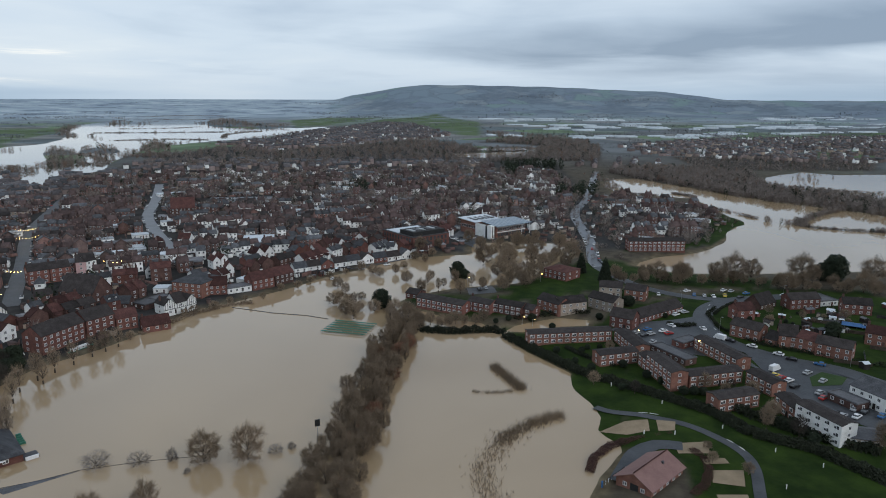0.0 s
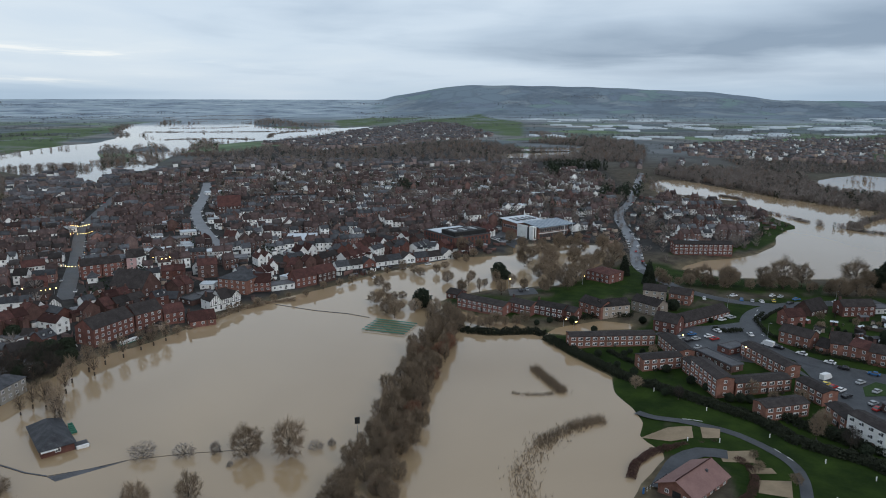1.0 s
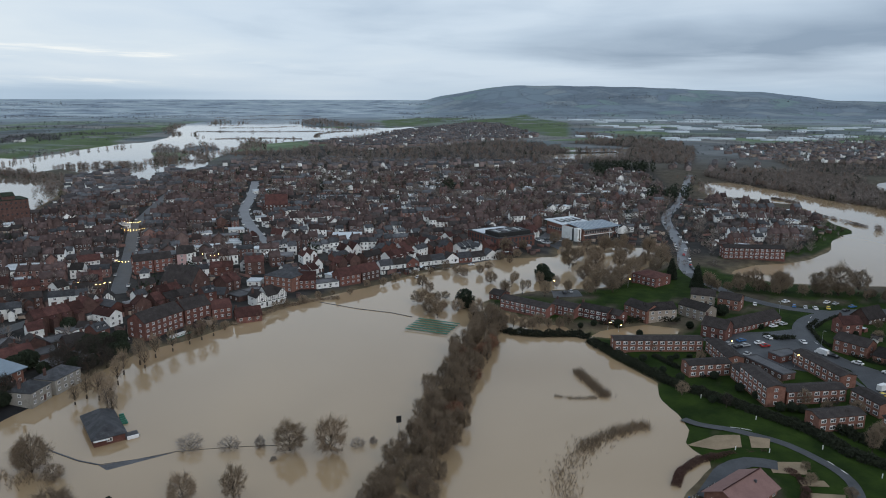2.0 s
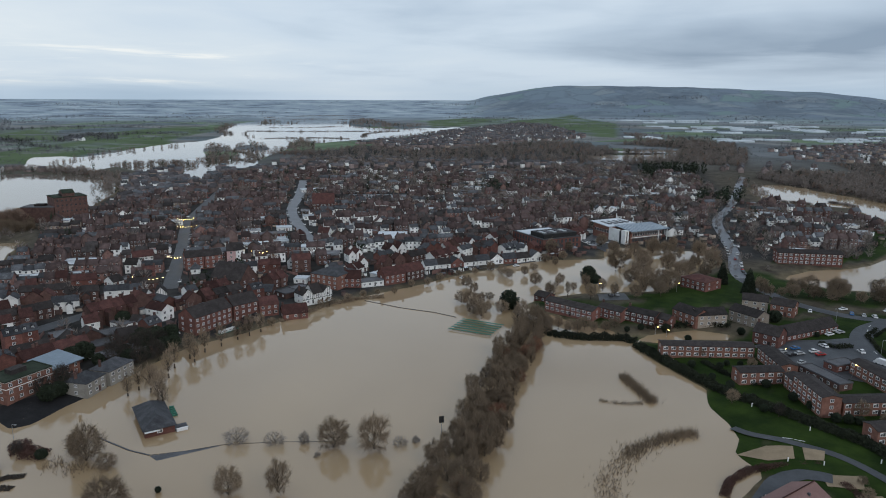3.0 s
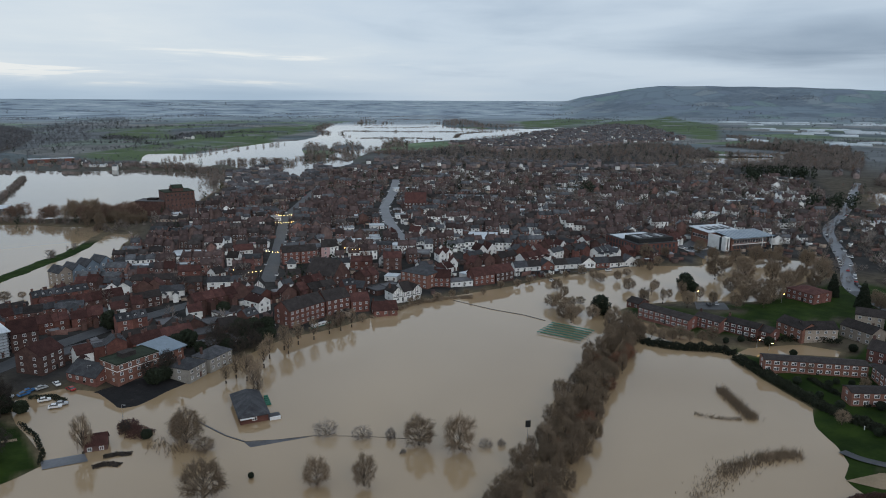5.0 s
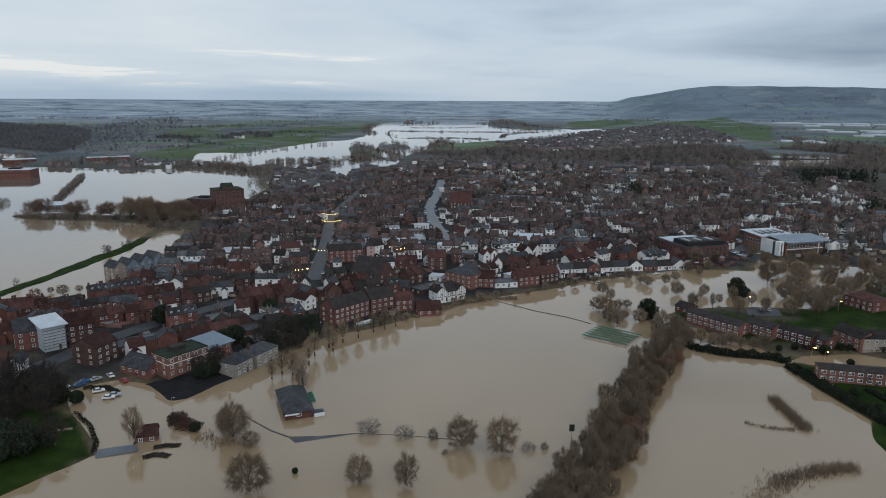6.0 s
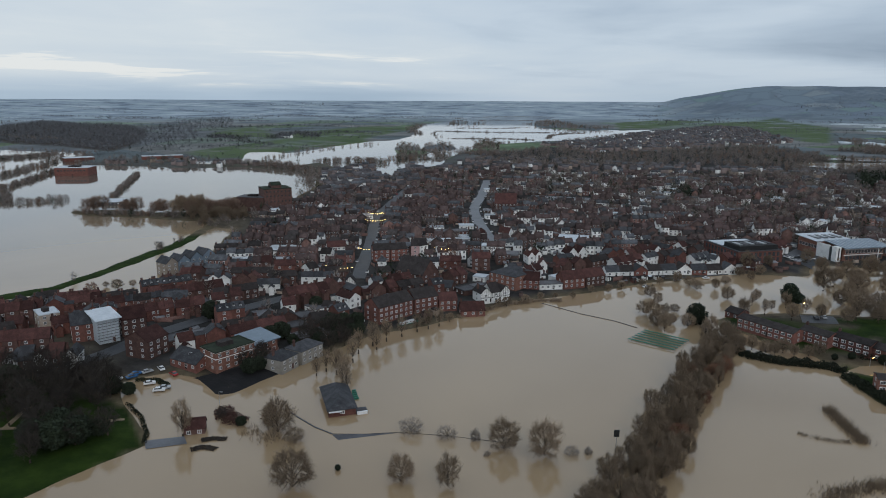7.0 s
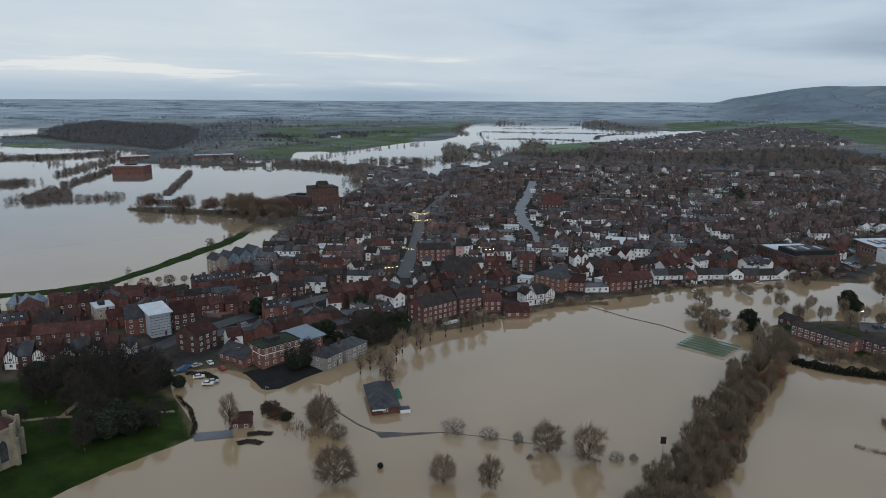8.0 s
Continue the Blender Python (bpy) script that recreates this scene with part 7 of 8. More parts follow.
for x, y in ((118, 215), (128, 197), (143, 159), (150, 148), (132, 141), (120, 176), (111, 179), (107, 258), (137, 176)):
    mk = thing("marker_post", "short white marker post in wet grass", "post", pose(x, y, ground_z(x, y)))
    part("post", Geo().box(-0.14, 0.14, -0.06, 0.06, -0.3, 1.25), M["frame_white"], mk)
    part("cap", Geo().box(-0.17, 0.17, -0.08, 0.08, 1.25, 1.32), M["frame_white"], mk)
for x, y, s in ((149.4, 245.3, 0.35), (148.9, 237.3, 0.3), (142.2, 227.2, 0.4), (137, 212, 0.45), (123.1, 207, 0.4), (166.7, 201, 0.35), (120, 211, 0.4), (157, 200, 0.4), (118, 231.4, 0.45), (143, 201, 0.5), (150, 192, 0.45), (153.4, 189, 0.45),
                (157.4, 181.0, 0.5), (156.7, 172.7, 0.5), (146, 200, 0.45), (139.5, 202, 0.5), (134.5, 219, 0.45), (131.0, 230.6, 0.45), (156.1, 165.0, 0.55), (157.3, 160, 0.55), (127, 240, 0.4), (122, 249, 0.4), (131, 251, 0.35), (115, 240, 0.4), (112, 252, 0.45), (176, 287, 0.35), (181, 283, 0.35)):
    plant((EVER[2], SHADY[1])[(int(x) + int(y)) % 3 == 0], x, y, s * (1.3 if (int(x) + int(y)) % 3 == 0 else 1.15))
hedge("hedge", [(206, 281), (216, 289), (230, 297)], 1.6, 1.2, M["hedge"], "low dark hedge curving along the estate road", 50, 0.3)
hedge("hedge", [(118, 256), (121, 245), (128, 232)], 2.5, 1.6, M["hedge"], "dark shrubs in the court of the flats", 60, 0.35)
hedge("hedge", [(148, 200), (160, 199), (165, 196)], 2.4, 1.6, M["hedge"], "dark shrubs in the court of the flats", 60, 0.35)
shed = thing("storage_canopy", "long blue tarpaulin canopy behind gardens", "canopy", pose(258, 245, 1.6, 0, 0, -45))
part("sheet", roof_geo(17, 6, 2.4, 0.6, 0.2, 0.1), M["cloth_blue"], shed)
for x in (-7.5, -2.5, 2.5, 7.5):
    for y in (-2.7, 2.7):
        part("leg", Geo().box(x - 0.06, x + 0.06, y - 0.06, y + 0.06, -1, 2.45), M["steel"], shed)


def shed_thing(x, y, turn, w, d, h, wall, roof, label):
    r = thing("garden_shed", label, "shed", pose(x, y, ground_z(x, y), 0, 0, turn))
    part("wall", wall_geo(w, d, h, d * 0.2, -1), M[wall], r)
    part("roof", roof_geo(w, d, h, d * 0.2, 0.15, 0.08), M[roof], r)
    part("door", Geo().box(-0.45, 0.45, -d / 2 - 0.05, -d / 2 + 0.02, 0, 1.9), M["brown_tile"], r)


yard = random.Random(5)
for _ in range(46):
    x, y = yard.uniform(208, 300), yard.uniform(205, 300)
    if clear_of(x, y, 1.5) and near_line(EST_ROAD, x, y) > 9:
        shed_thing(x, y, yard.choice((0, 45, 90, -45)) + yard.uniform(-8, 8), yard.uniform(2, 4.5), yard.uniform(1.8, 3), yard.uniform(1.9, 2.3), yard.choice(("buff", "white", "brown_tile", "brick")),
                   yard.choice(("felt", "pale_roof", "pale_roof", "brown_tile")), "small garden shed with a flat-pitched roof")


for x0, y0, x1, y1 in ((14, 397, 38, 412), (38, 412, 66, 434), (66, 434, 100, 452)):
    for k in range(9):
        t, o = (k + yard.random()) / 9, yard.uniform(-6, 6)
        x, y = x0 + (x1 - x0) * t - o * 0.5, y0 + (y1 - y0) * t + o * 0.8
        if ground_z(x, y) > 0.3 and clear_of(x, y, 0):
            shed_thing(x, y, 35 + yard.uniform(-12, 12), yard.uniform(1.8, 3.2), yard.uniform(1.6, 2.4), yard.uniform(1.6, 2.1), yard.choice(("brown_tile", "brick", "brick_dark", "white")), yard.choice(("felt", "brown_tile", "pale_roof")), "small dark garden shed above the flooded bank")


# garden_clutter: the back gardens are packed with sheds, frames and shrubs
GARDENS = [(223, 276), (269, 266), (245, 238), (224, 243), (209, 254)]
for _ in range(240):
    x, y = yard.uniform(200, 300), yard.uniform(200, 310)
    if signed(GARDENS, np.array([x]), np.array([y]))[0] < 0 and clear_of(x, y, -1.0) and near_line(EST_ROAD, x, y) > 7:
        if yard.random() < 0.62:
            shed_thing(x, y, yard.choice((4, 49, 94, -41)) + yard.uniform(-8, 8), yard.uniform(1.6, 3.6), yard.uniform(1.5, 2.6), yard.uniform(1.5, 2.1), yard.choice(("buff", "white", "brown_tile", "brick", "bark")),
                       yard.choice(("felt", "pale_roof", "pale_roof", "brown_tile", "felt")), "small garden shed among shrubs and fences")
        else:
            plant((EVER[2], BARE[4], BARE[7])[yard.randrange(3)], x, y, yard.uniform(0.22, 0.42))


def fence_run(ax, ay, bx, by, mat, label):
    ln = math.hypot(bx - ax, by - ay)
    r = thing("garden_fence", label, "fence", pose(ax, ay, min(ground_z(ax, ay), ground_z(bx, by)), 0, 0, math.degrees(math.atan2(by - ay, bx - ax))), "garden fences")
    n = max(1, round(ln / 1.9))
    for k in range(n):
        part("panel", Geo().box(k * ln / n + 0.06, (k + 1) * ln / n - 0.06, -0.03, 0.03, 0.0, 1.6), M[mat], r)
        part("post", Geo().box(k * ln / n - 0.05, k * ln / n + 0.05, -0.06, 0.06, -0.6, 1.75), M[mat], r)


for k in range(26):
    x, y, tn = yard.uniform(208, 290), yard.uniform(208, 292), yard.choice((-42, 48)) + yard.uniform(-4, 4)
    ln = yard.uniform(7, 15)
    ex, ey = x + ln * math.cos(radians(tn)), y + ln * math.sin(radians(tn))
    if all(clear_of(x + (ex - x) * t, y + (ey - y) * t, -2.5) for t in (0, 0.5, 1)) and near_line(EST_ROAD, x, y) > 8 and near_line(EST_ROAD, ex, ey) > 8:
        fence_run(x, y, ex, ey, yard.choice(("bark", "brown_tile", "felt", "bark")), "dark weathered timber panel fence between gardens")


def lamp_post(x, y, h, lit, turn=0):
    r = thing("street_lamp", "tall slim steel street lamp" + (", lit warm" if lit else ", unlit"), "street lamp", pose(x, y, ground_z(x, y), 0, 0, turn))
    g = Geo()
    g.tube((0, 0, -0.5), (0, 0, h), 0.09, 0.05, 7)
    part("pole", g, M["steel"], r)
    part("arm", Geo().box(-0.04, 1.0, -0.04, 0.04, h - 0.05, h + 0.03), M["steel"], r)
    part("lantern", Geo().box(0.7, 1.35, -0.16, 0.16, h - 0.2, h - 0.05), M["bulb"] if lit else M["steel"], r)


for x, y, h, lit, tn in ((193, 258, 7, 0, 0), (216, 208, 7, 0, 40), (259, 298, 7, 0, 0), (147, 359, 5, 1, 0), (104, 360, 6, 1, 0), (112, 293, 4, 1, 0), (116, 290, 4, 1, 0), (168, 238, 5, 1, 0), (151, 256, 5, 1, 30),
                         (200, 300, 7, 0, 90), (-150, 232, 6, 0, 20), (-133, 372, 6, 1, 0), (-122, 205, 6, 0, 0)):
    lamp_post(x, y, h, lit, tn)

# painted lines on the roads
for k, (x, y, tn, ln) in enumerate(((103, 168, 45, 2.4), (105.5, 170.5, 40, 2.4), (134, 168, 100, 2.5), (134.6, 163, 95, 2.5), (118, 192, -20, 3), (121, 190.5, -30, 3), (193.5, 262, 80, 3), (191.5, 253, 95, 3), (208, 289, 50, 3), (213, 295, 45, 3), (206, 214, -50, 3), (201, 221, -55, 3))):
    mark = part("road_marking", Geo().box(-ln / 2, ln / 2, -0.16, 0.16, 0, 0.012), M["line"])
    mark.matrix_basis = pose(x, y, ground_z(x, y) + 0.2, 0, 0, tn)
    tagged(mark, "white painted dash on wet asphalt", "road marking", "road markings")

# ---------------------------------------------------------------- drowned sports field
pav = thing("sports_pavilion", "brick sports pavilion with a grey slate hipped roof in flood water", "pavilion", pose(-82.3, 214.5, -0.9, 0, 0, 29))
part("wall", wall_geo(9.0, 20.0, 3.6, 0, -2), M["brick"], pav)
rg = roof_geo(20.0, 9.0, 3.6, 2.6, 0.6, 0.18, 4.5)
rg.v = [(-y, x, z) for x, y, z in rg.v]
part("roof", rg, M["slate"], pav)
for y in (-6, 0, 6):
    window(pav, 4.5, y, 2.3, 90, 1.6, 1.2)
window(pav, 0, -10, 2.3, 0, 1.6, 1.2)
part("deck", Geo().box(4.6, 8.6, -10.0, -6.2, 0.9, 1.5), M["felt"], pav, "dark raised timber deck")
part("awning", Geo().box(-4.6, -0.6, -11.2, -10.05, 2.9, 3.1), M["frame_white"], pav, "white awning over the door")
part("ramp", Geo().box(4.9, 8.4, -10.6, -10.05, 0.9, 1.9), M["frame_white"], pav, "white panel rail")
for k in range(5):
    part("bench", Geo().box(5.4 + 0.2 * k, 7.6, 1.5 + k * 1.5, 2.2 + k * 1.5, 0.9, 1.5 + 0.1 * k), M["net_green"], pav, "green bench seat")
net = thing("cricket_net", "row of green practice nets standing in flood water", "sports net", pose(32.5, 306, 0, 0, 0, -29))
for k in range(6):
    y = -8.2 + k * 3.1
    part("netting", Geo().box(-10.5, 10.5, y - 0.55, y + 0.55, 0.75, 0.86), M["net_green"], net)
    for x in (-10.3, -3.5, 3.5, 10.3):
        gp = Geo()
        gp.tube((x, y, -1), (x, y, 0.8), 0.06, 0.06, 6)
        part("post", gp, M["steel"], net)
sign = thing("field_board", "dark square board on a tall pole above the tree belt", "sign board", pose(11.2, 202.5, 0, 0, 0, 10))
gp = Geo()
gp.tube((0, 0, -1), (0, 0, 6), 0.08, 0.08, 7)
part("pole", gp, M["steel"], sign)
part("board", Geo().box(-0.8, 0.8, -0.1, 0.1, 4.0, 6.2), M["rubber"], sign)
for nm, pts, wd, hh in (("weir_wall", [(-96, 205), (-93.3, 202.8), (-83.3, 196.1), (-76.2, 192.9)], 0.5, 0.14), ("weir_wall", [(-76.2, 193), (-66.3, 195), (-56.2, 198.5)], 0.16, 0.1),
                        ("field_fence", [(-56, 198.5), (-40, 199.6), (-22, 199)], 0.05, 0.12), ("field_fence", [(-22, 352), (-2, 338), (14, 330), (24, 322)], 0.14, 0.25), ("bank_wall", [(2, 397), (37, 413), (88, 440)], 0.6, 0.6)):
    gw = Geo()
    for (ax, ay), (bx, by) in zip(pts, pts[1:]):
        d = Vector((bx - ax, by - ay)).normalized()
        sx, sy = -d.y * wd / 2, d.x * wd / 2
        gw.add([(ax - sx, ay - sy, -1), (bx - sx, by - sy, -1), (bx + sx, by + sy, -1), (ax + sx, ay + sy, -1), (ax - sx, ay - sy, hh), (bx - sx, by - sy, hh), (bx + sx, by + sy, hh), (ax + sx, ay + sy, hh)],
               [(0, 3, 2, 1), (4, 5, 6, 7), (0, 1, 5, 4), (1, 2, 6, 5), (2, 3, 7, 6), (3, 0, 4, 7)])
    tagged(part(nm, gw, M["felt"]), "low dark wall top just above the flood" if nm != "field_fence" else "thin fence line drowned in the flood", "wall" if nm != "field_fence" else "fence", kind="structure")
dam = Geo()
dam.add([(-76.2, 192.6, 0.05), (-73, 189.6, 0.02), (-56, 198.2, 0.02), (-66, 195.0, 0.06), (-76.2, 192.6, -1), (-73, 189.6, -1), (-56, 198.2, -1), (-66, 195.0, -1)],
        [(0, 1, 2, 3), (7, 6, 5, 4), (0, 4, 5, 1), (1, 5, 6, 2), (2, 6, 7, 3), (3, 7, 4, 0)])
tagged(part("slipway", dam, M["felt"]), "grey concrete slipway awash in the flood", "slipway", kind="structure")
patch("causeway", [(-131, 176), (-120.8, 181.3), (-117.2, 177.2), (-127.5, 171.5)], M["tarmac_light"], 0.1, "grey path emerging from the flood", "path", 2, flat=0.05)
patch("yard", [(-154.4, 214.5), (-141, 211.5), (-124, 211), (-119.6, 213), (-113.2, 233.2), (-113.2, 245), (-141, 226)], M["dark_tarmac"], 0.12, "dark wet tarmac yard above the water", "yard", 2)
house("cottage", "small brick cottage on a drowned islet", 6.5, 5, 1, M["brick_dark"], M["tile"], 45, 1, True, m=pose(-119.5, 185.5, -0.6, 0, 0, 25), base=-1)
boat = thing("narrowboat", "green and white narrowboat moored by the bank", "boat", pose(-80.5, 303.5, 0, 0, 0, 52))
hull = Geo()
hull.add([(-6, -1, 0), (5, -1, 0), (6.4, 0, 0.1), (5, 1, 0), (-6, 1, 0), (-6, -1.05, 0.9), (5, -1.05, 0.9), (6.6, 0, 1.1), (5, 1.05, 0.9), (-6, 1.05, 0.9)],
         [(4, 3, 2, 1, 0), (5, 6, 7, 8, 9), (0, 1, 6, 5), (1, 2, 7, 6), (2, 3, 8, 7), (3, 4, 9, 8), (4, 0, 5, 9)])
part("hull", hull, M["net_green"], boat)
part("cabin", Geo().box(-4.8, 3.6, -0.85, 0.85, 0.9, 2.0), M["paint_white"], boat)
for x in (-3.5, -1.5, 0.5, 2.5):
    part("porthole", Geo().box(x - 0.35, x + 0.35, -0.89, -0.84, 1.3, 1.7), M["glass"], boat)

# ---------------------------------------------------------------- abbey chapel in its churchyard
ab = thing("abbey_chapel", "weathered limestone abbey chapel with buttresses and parapet", "church", pose(-176, 140, 1.2, 0, 0, 35))
prism = Geo()
ring = [(-16, -7), (6, -7), (10, -3), (10, 3), (6, 7), (-16, 7)]
n = len(ring)
prism.add([(x, y, -2) for x, y in ring] + [(x, y, 11) for x, y in ring], [tuple(range(n, 2 * n))] + [(i, (i + 1) % n, n + (i + 1) % n, n + i) for i in range(n)])
part("wall", prism, M["stone"], ab)
# Unseen nave and tower, added out of view to shade the churchyard lawn.
part("nave", Geo().box(-74, -14, -13, 13, -2, 17), M["stone"], ab)
part("tower", Geo().box(-34, -19, -7.5, 7.5, 17, 40), M["stone"], ab)
rf = Geo()
rf.add([(x, y, 11.0) for x, y in ring] + [(-16, 0, 15), (5, 0, 15)], [(0, 1, 7, 6), (1, 2, 7), (2, 3, 7), (3, 4, 7), (4, 5, 6, 7), (5, 0, 6)])
part("roof", rf, M["tile"], ab)
for i in range(1, 5):
    (ax, ay), (bx, by) = ring[i - 1], ring[i]
    part("parapet", Geo().add(*(lambda p, q: ([(p[0], p[1], 10.8), (q[0], q[1], 10.8), (q[0] * 1.03, q[1] * 1.03, 10.8), (p[0] * 1.03, p[1] * 1.03, 10.8), (p[0], p[1], 12), (q[0], q[1], 12), (q[0] * 1.03, q[1] * 1.03, 12), (p[0] * 1.03, p[1] * 1.03, 12)],
                                                   [(0, 1, 2, 3), (7, 6, 5, 4), (0, 4, 5, 1), (1, 5, 6, 2), (2, 6, 7, 3), (3, 7, 4, 0)]))((ax, ay), (bx, by))), M["stone"], ab)
for x, y, t in ((6, -7, -60), (10, -3, -25), (10, 3, 25), (6, 7, 60), (0, -7, -90), (-7, -7, -90), (-13, -7, -90)):
    bt = part("buttress", Geo().box(-0.2, 1.5, -0.5, 0.5, -2, 8.5).box(-0.2, 0.8, -0.45, 0.45, 8.5, 12.8), M["stone"], ab)
    bt.matrix_basis = pose(x, y, 0, 0, 0, t)
for x, y, t in ((8, -5, 45), (10, 0, 90), (8, 5, 135), (3, -7, 0), (-3.5, -7, 0), (-10, -7, 0)):
    wn = Geo()
    o = [(-1.1, 2.5), (1.1, 2.5), (1.1, 7.0), (0.7, 8.2), (0, 9.0), (-0.7, 8.2), (-1.1, 7.0)]
    wn.add([(a, -0.1, b) for a, b in o] + [(a, 0.02, b) for a, b in o], [tuple(range(7))] + [(i, i + 7, (i + 1) % 7 + 7, (i + 1) % 7) for i in range(7)])
    w = part("lancet_window", wn, M["glass"], ab)
    w.matrix_basis = pose(x, y, 0, 0, 0, t)
ribbon("footpath", [(-200, 160), (-187, 165), (-177, 171), (-159, 176), (-146, 187)], 1.8, M["gravel"], 0.15, "pale gravel churchyard path", "path")
ribbon("footpath", [(-177, 171), (-182, 187)], 1.8, M["gravel"], 0.16, "pale gravel churchyard path", "path")

# ---------------------------------------------------------------- street lights and festoons in the high street
def festoon(ax, ay, bx, by, z, n):
    r = thing("festoon_lights", "string of warm lights hung across the high street", "string lights", pose((ax + bx) / 2, (ay + by) / 2, z))
    pts = [Vector(((k / (n - 1) - 0.5) * (bx - ax), (k / (n - 1) - 0.5) * (by - ay), -1.0 + 4 * (k / (n - 1) - 0.5) ** 2)) for k in range(n)]
    g = Geo()
    for a, b in zip(pts, pts[1:]):
        g.tube(a, b, 0.03, 0.03, 4)
    part("cable", g, M["rubber"], r)
    for p in pts:
        g = Geo()
        g.tube(p - Vector((0, 0, 0.30)), p - Vector((0, 0, 0.12)), 0.12, 0.26, 6, cap=True)
        g.tube(p - Vector((0, 0, 0.12)), p + Vector((0, 0, 0.05)), 0.26, 0.06, 6, cap=True)
        part("bulb", g, M["bulb"], r)


for ax, ay, bx, by, n in ((-180, 549, -168, 551, 9), (-172, 517, -157, 520, 9), (-143, 415, -133, 417, 7), (-146, 367, -132, 364, 7), (-97, 430, -87, 428, 5)):
    festoon(ax, ay, bx, by, ground_z(ax, ay) + 7.5, n)

# cars and vans along the town streets, too many and small to tell apart
cg = Geo()
cg.add([(-2.1, -0.88, 0.3), (2.1, -0.88, 0.3), (2.1, 0.88, 0.3), (-2.1, 0.88, 0.3), (-2.1, -0.88, 0.85), (2.1, -0.88, 0.85), (2.1, 0.88, 0.85), (-2.1, 0.88, 0.85)],
       [(4, 5, 6, 7), (0, 1, 5, 4), (1, 2, 6, 5), (2, 3, 7, 6), (3, 0, 4, 7)], 0)
cg.add([(-1.7, -0.8, 0.85), (1.0, -0.8, 0.85), (1.0, 0.8, 0.85), (-1.7, 0.8, 0.85), (-1.1, -0.65, 1.42), (0.4, -0.65, 1.42), (0.4, 0.65, 1.42), (-1.1, 0.65, 1.42)],
       [(4, 5, 6, 7), (0, 1, 5, 4), (1, 2, 6, 5), (2, 3, 7, 6), (3, 0, 4, 7)], 1)
cv, ct, cs = soup(cg)
car_kinds = [(cv, ct, np.where(cs == 0, k, 4).astype(np.int32)) for k in range(4)]
lots = []
park_rng = random.Random(9)
for line, off in ((HIGH_ST, 4.2), (BACK_ST, 5.0), (EST_ST, 3.6)):
    for (ax, ay), (bx, by) in zip(line, line[1:]):
        ln = math.hypot(bx - ax, by - ay)
        ux, uy = (bx - ax) / ln, (by - ay) / ln
        for k in range(int(ln / 9)):
            if park_rng.random() < 0.65:
                t, s = (k + 0.5) * 9, park_rng.choice((-1, 1)) * off
                lots.append((ax + ux * t - uy * s, ay + uy * t + ux * s, math.degrees(math.atan2(uy, ux))))
for cx, cy, w, d, tn, rows in ((140, 490, 22, 18, 24, 3), (-32, 712, 58, 44, 4, 4), (-30, 610, 60, 24, 10, 3), (-200, 430, 30, 16, 40, 2), (-60, 800, 70, 30, 5, 3), (150, 620, 50, 24, 15, 3), (60, 860, 60, 26, 0, 3)):
    for r in range(rows):
        for k in range(int(w / 2.9)):
            if park_rng.random() < 0.75:
                u, v = k * 2.9 - w / 2, (r - rows / 2) * d / rows
                c, s = math.cos(radians(tn)), math.sin(radians(tn))
                lots.append((cx + u * c - v * s, cy + u * s + v * c, tn + 90))
lz = land(np.array([p[0] for p in lots]), np.array([p[1] for p in lots]))
strew("town_cars", "many small parked cars in the town streets", "cars", car_kinds, [(park_rng.choices(range(4), (4, 4, 4, 1))[0], x, y, float(z) + 0.15, t, 1, 1, 1) for (x, y, t), z in zip(lots, lz) if z > 0.3],
      [M["paint_white"], M["paint_silver"], M["paint_black"], M["paint_red"], M["glass"]])
# ---------------------------------------------------------------- woods, hedgerows and far fields


def tuft_tree(seed, h, w, n, slot=0, leaf=False, broad=0.029):
    """A far tree as a stem and a ragged crown of thin blades."""
    r = random.Random(seed)
    g = Geo()
    g.tube((0, 0, -1), (0, 0, h * 0.5), 0.18, 0.08, 3, slot)
    for _ in range(n):
        a, z, q = r.uniform(0, math.tau), r.uniform(-1, 1), r.uniform(0.5, 1)
        s = math.sqrt(1 - z * z) * w / 2
        tip = Vector((math.cos(a) * s * q, math.sin(a) * s * q, h * 0.56 + z * h * 0.44))
        if leaf:
            v = [tip + Vector((r.gauss(0, 1), r.gauss(0, 1), r.gauss(0, 1))).normalized() * 0.11 * h for _ in range(3)]
        else:
            root = Vector((tip.x * 0.35, tip.y * 0.35, tip.z - h * 0.22))
            side = Vector((r.gauss(0, 1), r.gauss(0, 1), r.gauss(0, 0.5))).normalized() * h * broad
            v = [root + side, root - side, tip]
        g.add(v, [(0, 1, 2)], slot)
    return soup(g)


TUFTS = [tuft_tree(k, 9, 10, 72) for k in range(4)] + [tuft_tree(9 + k, 9, 6, 60, 1, True) for k in range(2)] + [tuft_tree(20 + k, 8, 8, 64, 2) for k in range(2)]
TUFTS += [tuft_tree(40 + k, 9, 12, 15, broad=0.075) for k in range(4)]
tree_mats = [M["twig_many"], M["evergreen"], M["rust_many"]]
seeds = random.Random(77)


